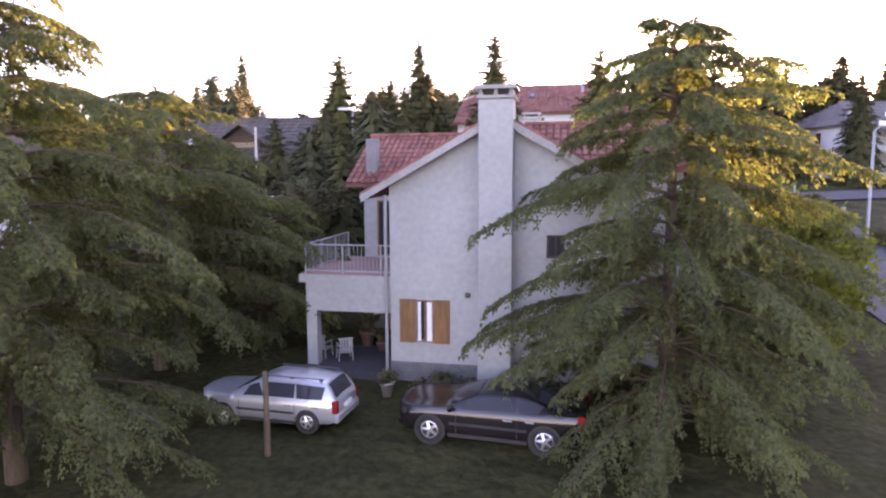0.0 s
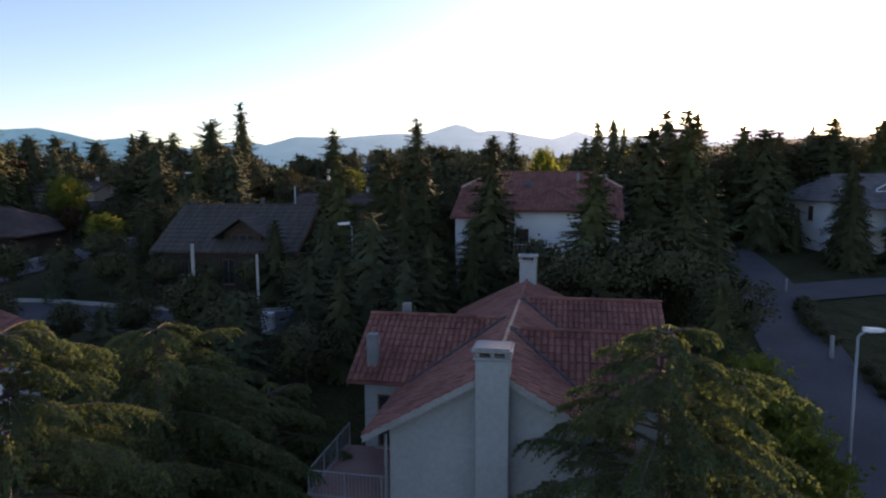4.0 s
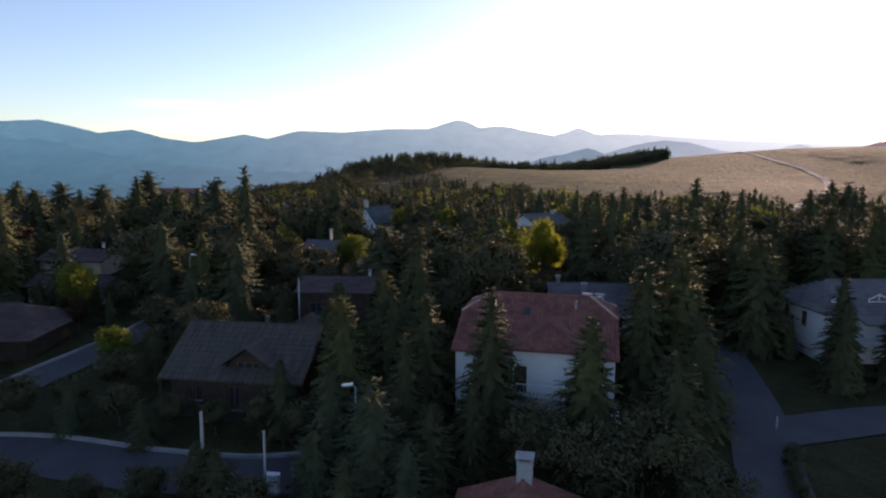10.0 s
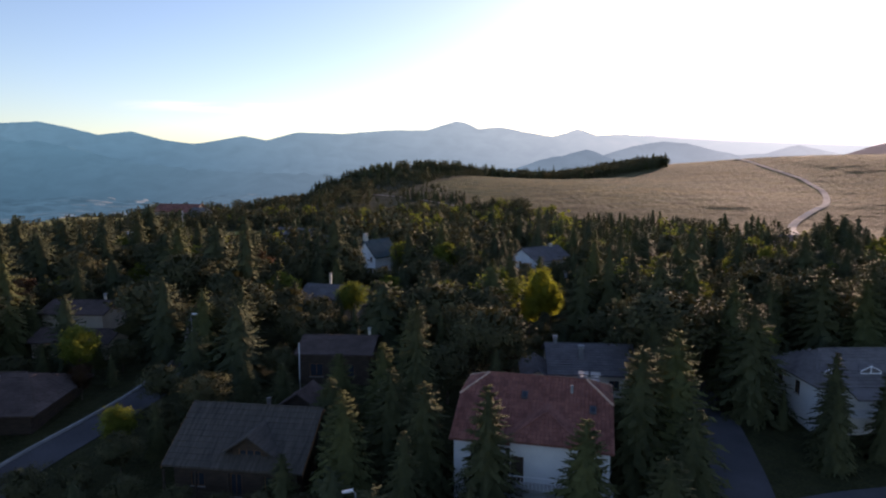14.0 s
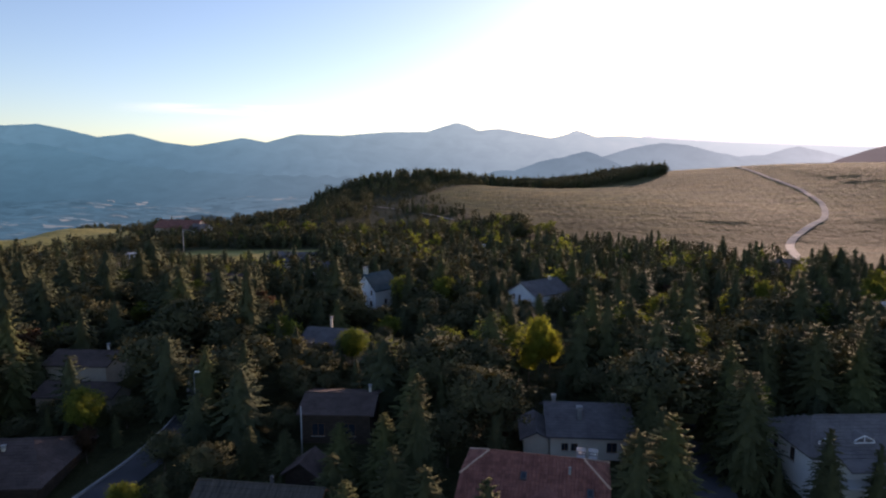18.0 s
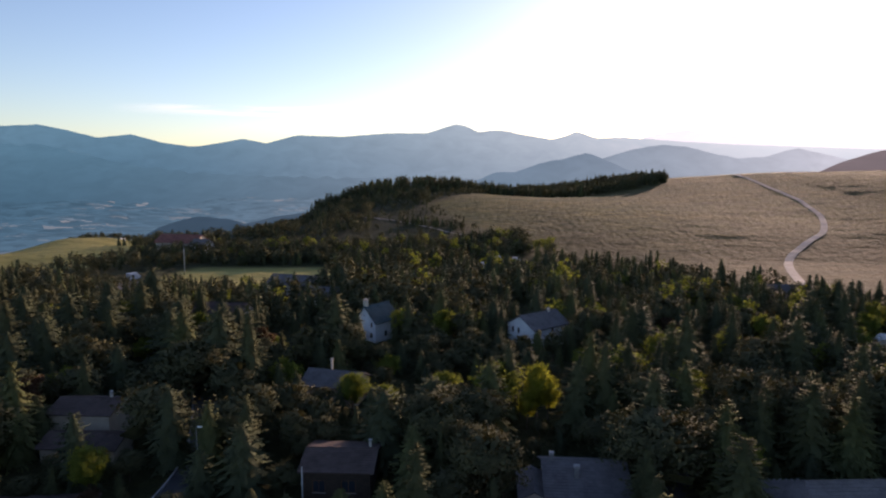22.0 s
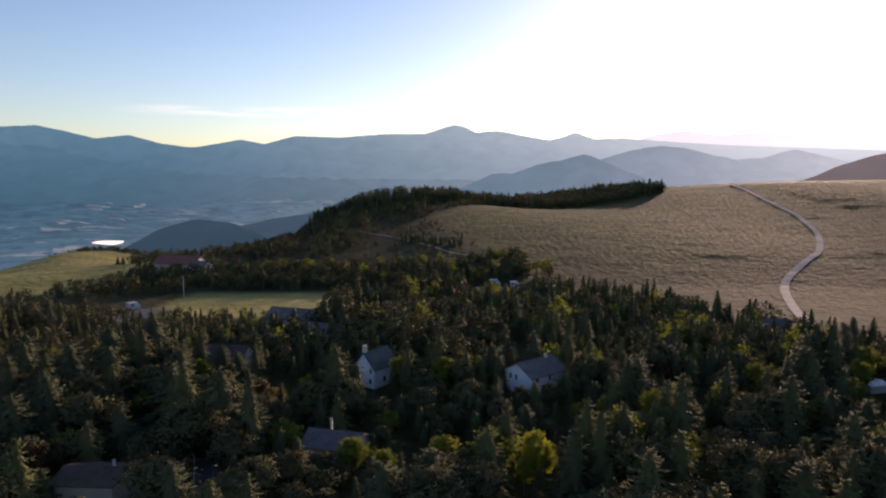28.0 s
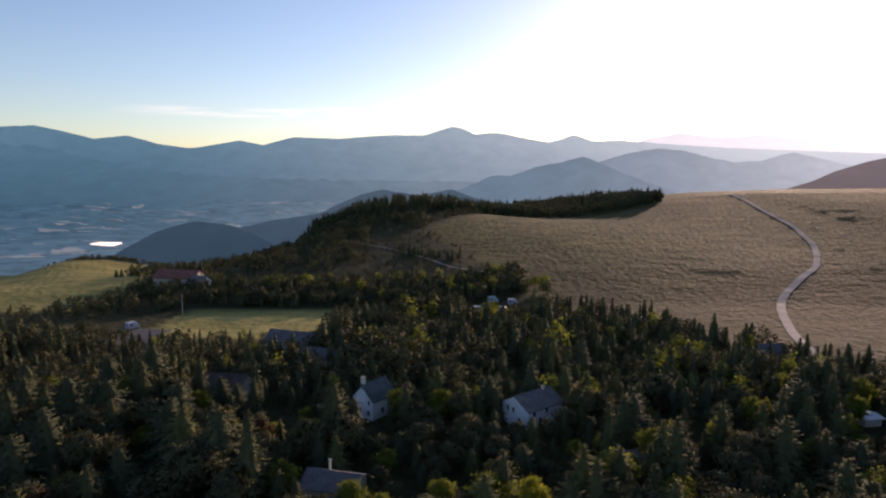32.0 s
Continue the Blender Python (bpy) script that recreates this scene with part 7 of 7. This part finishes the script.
GARDENS = [(14.6, 95, 6.0), (-16.5, 142, 2.8), (22, 140.5, 5.5), (24, 275, 15), (99, 138, 4)]


def garden_height(x, y, hh):
    """Low planting in the gardens that lie down the slope from the houses."""
    for a, b, r in GARDENS:
        s = (x * a + y * b) / (a * a + b * b)
        if 0 < s < 1 and math.hypot(x - a * s, y - b * s) < r * (0.4 + 0.6 * s):
            gap = math.hypot(x - a, y - b)
            if gap < 45:
                hh = min(hh, max(3.3, 1.4 + (gap - r) * 0.25))
    return hh


def far_conifer(h, r, rng):
    return conifer_crown(h, r * 1.15, 13, 7, 3, 0.36, rng, 0.02, 0.62, 0.85, 1, 0.30, True)


def far_broad(h, r, rng):
    return broad_crown(h, r, 34, 8, 0.85, rng, 0.08)


def build_woods():
    rng = np.random.default_rng(100)
    far = {"needle_dark": [], "needle_olive": [], "needle_teal": [], "leaf_green": [], "leaf_lime": []}
    lowpoly = {"c": [crown_shading(far_conifer(10, r, rng), False, True) for r in (2.2, 2.6, 2.0, 2.9)], "b": [crown_shading(far_broad(8, r, rng), True, True) for r in (2.8, 3.2, 2.5)]}
    placed = [(n[2], n[3]) for n in NAMED]
    near = []
    step = 4.4
    spots = [(x + rng.uniform(-2, 2), y + rng.uniform(-2, 2)) for y in np.arange(30, 290, step) for x in np.arange(-185, 215, step)]
    spots += [(x + rng.uniform(-2, 2), y + rng.uniform(-2, 2)) for y in np.arange(152, 290, 4.4) for x in np.arange(-185, 215, 8.8)]
    spots.sort(key=lambda p: p[1])
    count = 0
    for x, y in spots:
        if y > edge_line(x, WOOD_EDGE) - 2 or abs(x) > y * 0.80 + 12 or not clear_of(x, y):
            continue
        if y < 62 and -34 < x < 31:
            continue
        if -112 < x < -40 and y > 207:
            continue
        if 26 < x < 60 and 36 < y < 49:
            continue
        if any((x - a) ** 2 + (y - b) ** 2 < (9 if y < 150 else 4.5) for a, b in placed):
            continue
        if rng.uniform() < 0.10 or hummocks(np.array(x), np.array(y), 11, 9) > 0.36:
            continue
        placed.append((x, y))
        east = x > 18
        broad = rng.uniform() < (0.36 if east else 0.55) * (1.0 if y < 140 else 0.8)
        lime = broad and rng.uniform() < (0.32 if x > 10 else 0.20) and y > 95
        lush = 0.78 + 0.55 * (hummocks(np.array(x), np.array(y), 17, 5) + 0.5)
        hh = (rng.uniform(5.2, 9.6) if broad else rng.uniform(6.2, 12.2) * (0.86 if y > 150 else 1.06)) * float(lush)
        if not east and not broad:
            hh *= 0.95
        if x < 0 and y < 160:
            hh *= 1.05
        if y < 115:
            hh *= 1.1
        hh = garden_height(x, y, under_sun(x, y, hh))
        if -100 < x < -40 and 185 < y or -112 < x < -82 and 168 < y:
            hh = min(hh, 5.4)
        turn = rng.uniform(0, 360)
        # the lawn beside the road stays open
        put = (lambda *_: None) if 26 < x < 37 and 50 < y < 62 else plant
        if count < 480:
            count += 1
            if broad:
                put("lime" if lime else ("green", "green2", "rust")[min(2, int(rng.uniform(0, 2.06)))], 0 if count < 70 else 1, x, y, hh, turn, rng.uniform(0.9, 1.45))
            elif rng.uniform() < (0.2 if east else 0.36):
                put("cedar", int(rng.integers(0, 2)), x, y, hh, turn, rng.uniform(0.85, 1.35))
            else:
                put("spruce", int(rng.integers(4, 8)), x, y, hh, turn, rng.uniform(0.75, 1.3))
        else:
            near.append((x, y, hh, broad, lime and rng.uniform() < 0.5, turn))
    # hill woods, hedges and belts beyond the meadow
    belts = []
    # bushes and trees added here also fill in the shade below the wood
    for _ in range(170):
        y = rng.uniform(480, 600)
        x = np.interp(y, SCRUB_SHADE_Y, SCRUB_SHADE_X) - 4 - rng.uniform(0, 1) ** 1.5 * 60
        belts.append((x, y, rng.uniform(1.8, 6), rng.uniform() < 0.6, False, rng.uniform(0, 360)))
    for _ in range(230):
        x = rng.uniform(-120, -12)
        belts.append((x, rng.uniform(515, 600), rng.uniform(4, 9.5), rng.uniform() < 0.3, False, rng.uniform(0, 360)))
    for _ in range(440):
        x = rng.uniform(-125, 15)
        belts.append((x, np.interp(x, [-125, -60, 15], [560, 590, 606]) + rng.uniform(0, 95), rng.uniform(8, 17.5), rng.uniform() < 0.10, False, rng.uniform(0, 360)))
    for _ in range(900):
        x = rng.uniform(15, 226)
        front = np.interp(x, [15, 60, 100, 150, 190, 224], [612, 615, 600, 590, 612, 645])
        back = np.interp(x, [15, 78, 126, 173, 194, 205, 226], [680, 750, 850, 900, 816, 740, 662])
        pine = rng.uniform() < np.interp(x, [40, 110], [0.85, 0.22])
        belts.append((x, front + rng.uniform(0, 1) * (back - front), rng.uniform(9, 16) if pine else rng.uniform(8.5, 12.5), not pine, False, rng.uniform(0, 360)))
    for _ in range(620):
        x = rng.uniform(-150, 42)
        y = np.interp(x, [-175, -90, 12, 42], [302, 266, 276, 294]) + rng.uniform(0, 44)
        if clear_of(x, y):
            belts.append((x, y, rng.uniform(4, 8), rng.uniform() < 0.62, rng.uniform() < 0.16, rng.uniform(0, 360)))
    for _ in range(800):
        x = rng.uniform(-190, -30)
        y = rng.uniform(345, 585)
        if x < -40 - (y - 345) * 0.12:
            belts.append((x, y, rng.uniform(4, 8), rng.uniform() < 0.6, False, rng.uniform(0, 360)))
    for _ in range(520):
        y = rng.uniform(300, 540)
        x = rng.uniform(-120, -10 + (470 - y) * 0.30)
        belts.append((x, y, rng.uniform(1.2, 4.6), rng.uniform() < 0.75, False, rng.uniform(0, 360)))
    for _ in range(210):
        x = rng.uniform(-318, -130)
        belts.append((x, 496 + rng.uniform(-4, 14) - 0.05 * (x + 190), rng.uniform(3.0, 5.5), rng.uniform() < 0.8, False, rng.uniform(0, 360)))
    for _ in range(26):
        x = rng.uniform(-26, 12)
        belts.append((x, 372 - x * 0.9 + rng.uniform(-3, 3), rng.uniform(4, 7), False, False, rng.uniform(0, 360)))
    for _ in range(24):
        belts.append((rng.uniform(34, 52), rng.uniform(294, 308), rng.uniform(4, 8), True, rng.uniform() < 0.5, rng.uniform(0, 360)))
    for _ in range(110):
        x = rng.uniform(-205, -112)
        y = np.interp(x, [-205, -165, -135, -112], [244, 246, 262, 270]) + rng.uniform(-10, 10 + 0.3 * (x + 205))
        belts.append((x, y, rng.uniform(2.5, 4.5) if x < -160 else rng.uniform(4, 8), rng.uniform() < 0.6, False, rng.uniform(0, 360)))
    for x, y, hh, broad, lime, turn in near + belts:
        v, nv = lowpoly["b" if broad else "c"][int(rng.integers(0, 3))]
        s = hh / (8 if broad else 10)
        c, sn = math.cos(radians(turn)), math.sin(radians(turn))
        wv = s * rng.uniform(0.75, 1.35) * (0.8 if y > 500 and not broad else 1.0)
        q = np.stack([(v[:, 0] * c - v[:, 1] * sn) * wv + x, (v[:, 0] * sn + v[:, 1] * c) * wv + y, v[:, 2] * s + ground(x, y) - 0.2], 1)
        key = ("leaf_lime" if lime else "leaf_green") if broad else ("needle_dark", "needle_dark", "needle_dark", "needle_olive", "needle_olive", "needle_teal")[int(rng.integers(0, 6))]
        far[key].append((q, np.stack([nv[:, 0] * c - nv[:, 1] * sn, nv[:, 0] * sn + nv[:, 1] * c, nv[:, 2]], 1)))
    names = {"needle_dark": "dark green spruce woods on the slope", "needle_olive": "olive green spruces mixed into the woods", "needle_teal": "blue green cedars mixed into the woods", "leaf_green": "green broadleaf trees mixed into the woods", "leaf_lime": "yellow green sunlit broadleaf trees in the woods"}
    for key in [k for k in MODELS if k not in USED]:
        model = MODELS[key][1]
        for o in (*model.children_recursive, model):
            bpy.data.objects.remove(o)
    for key, vs in far.items():
        v = np.concatenate([a for a, _ in vs])
        ob = mesh_object("woodland", v, np.arange(len(v)).reshape(-1, 3), M[key], smooth=True)
        tagged(ob, names[key], "woods", kind="stuff")
        shade_softly(ob, np.concatenate([b for _, b in vs]))


build_woods()


# roof tiles of the main house, piece by piece
def lay_tiles():
    near, rest = MAIN_TILES[:300], MAIN_TILES[300:]
    for p in near:
        o = mesh_object("tile", p, PIECE_FACES, M["tile_piece"], MAIN)
    joined_pieces("roof_covering", rest, M["tile_red"], MAIN, "red clay barrel tiles")


lay_tiles()
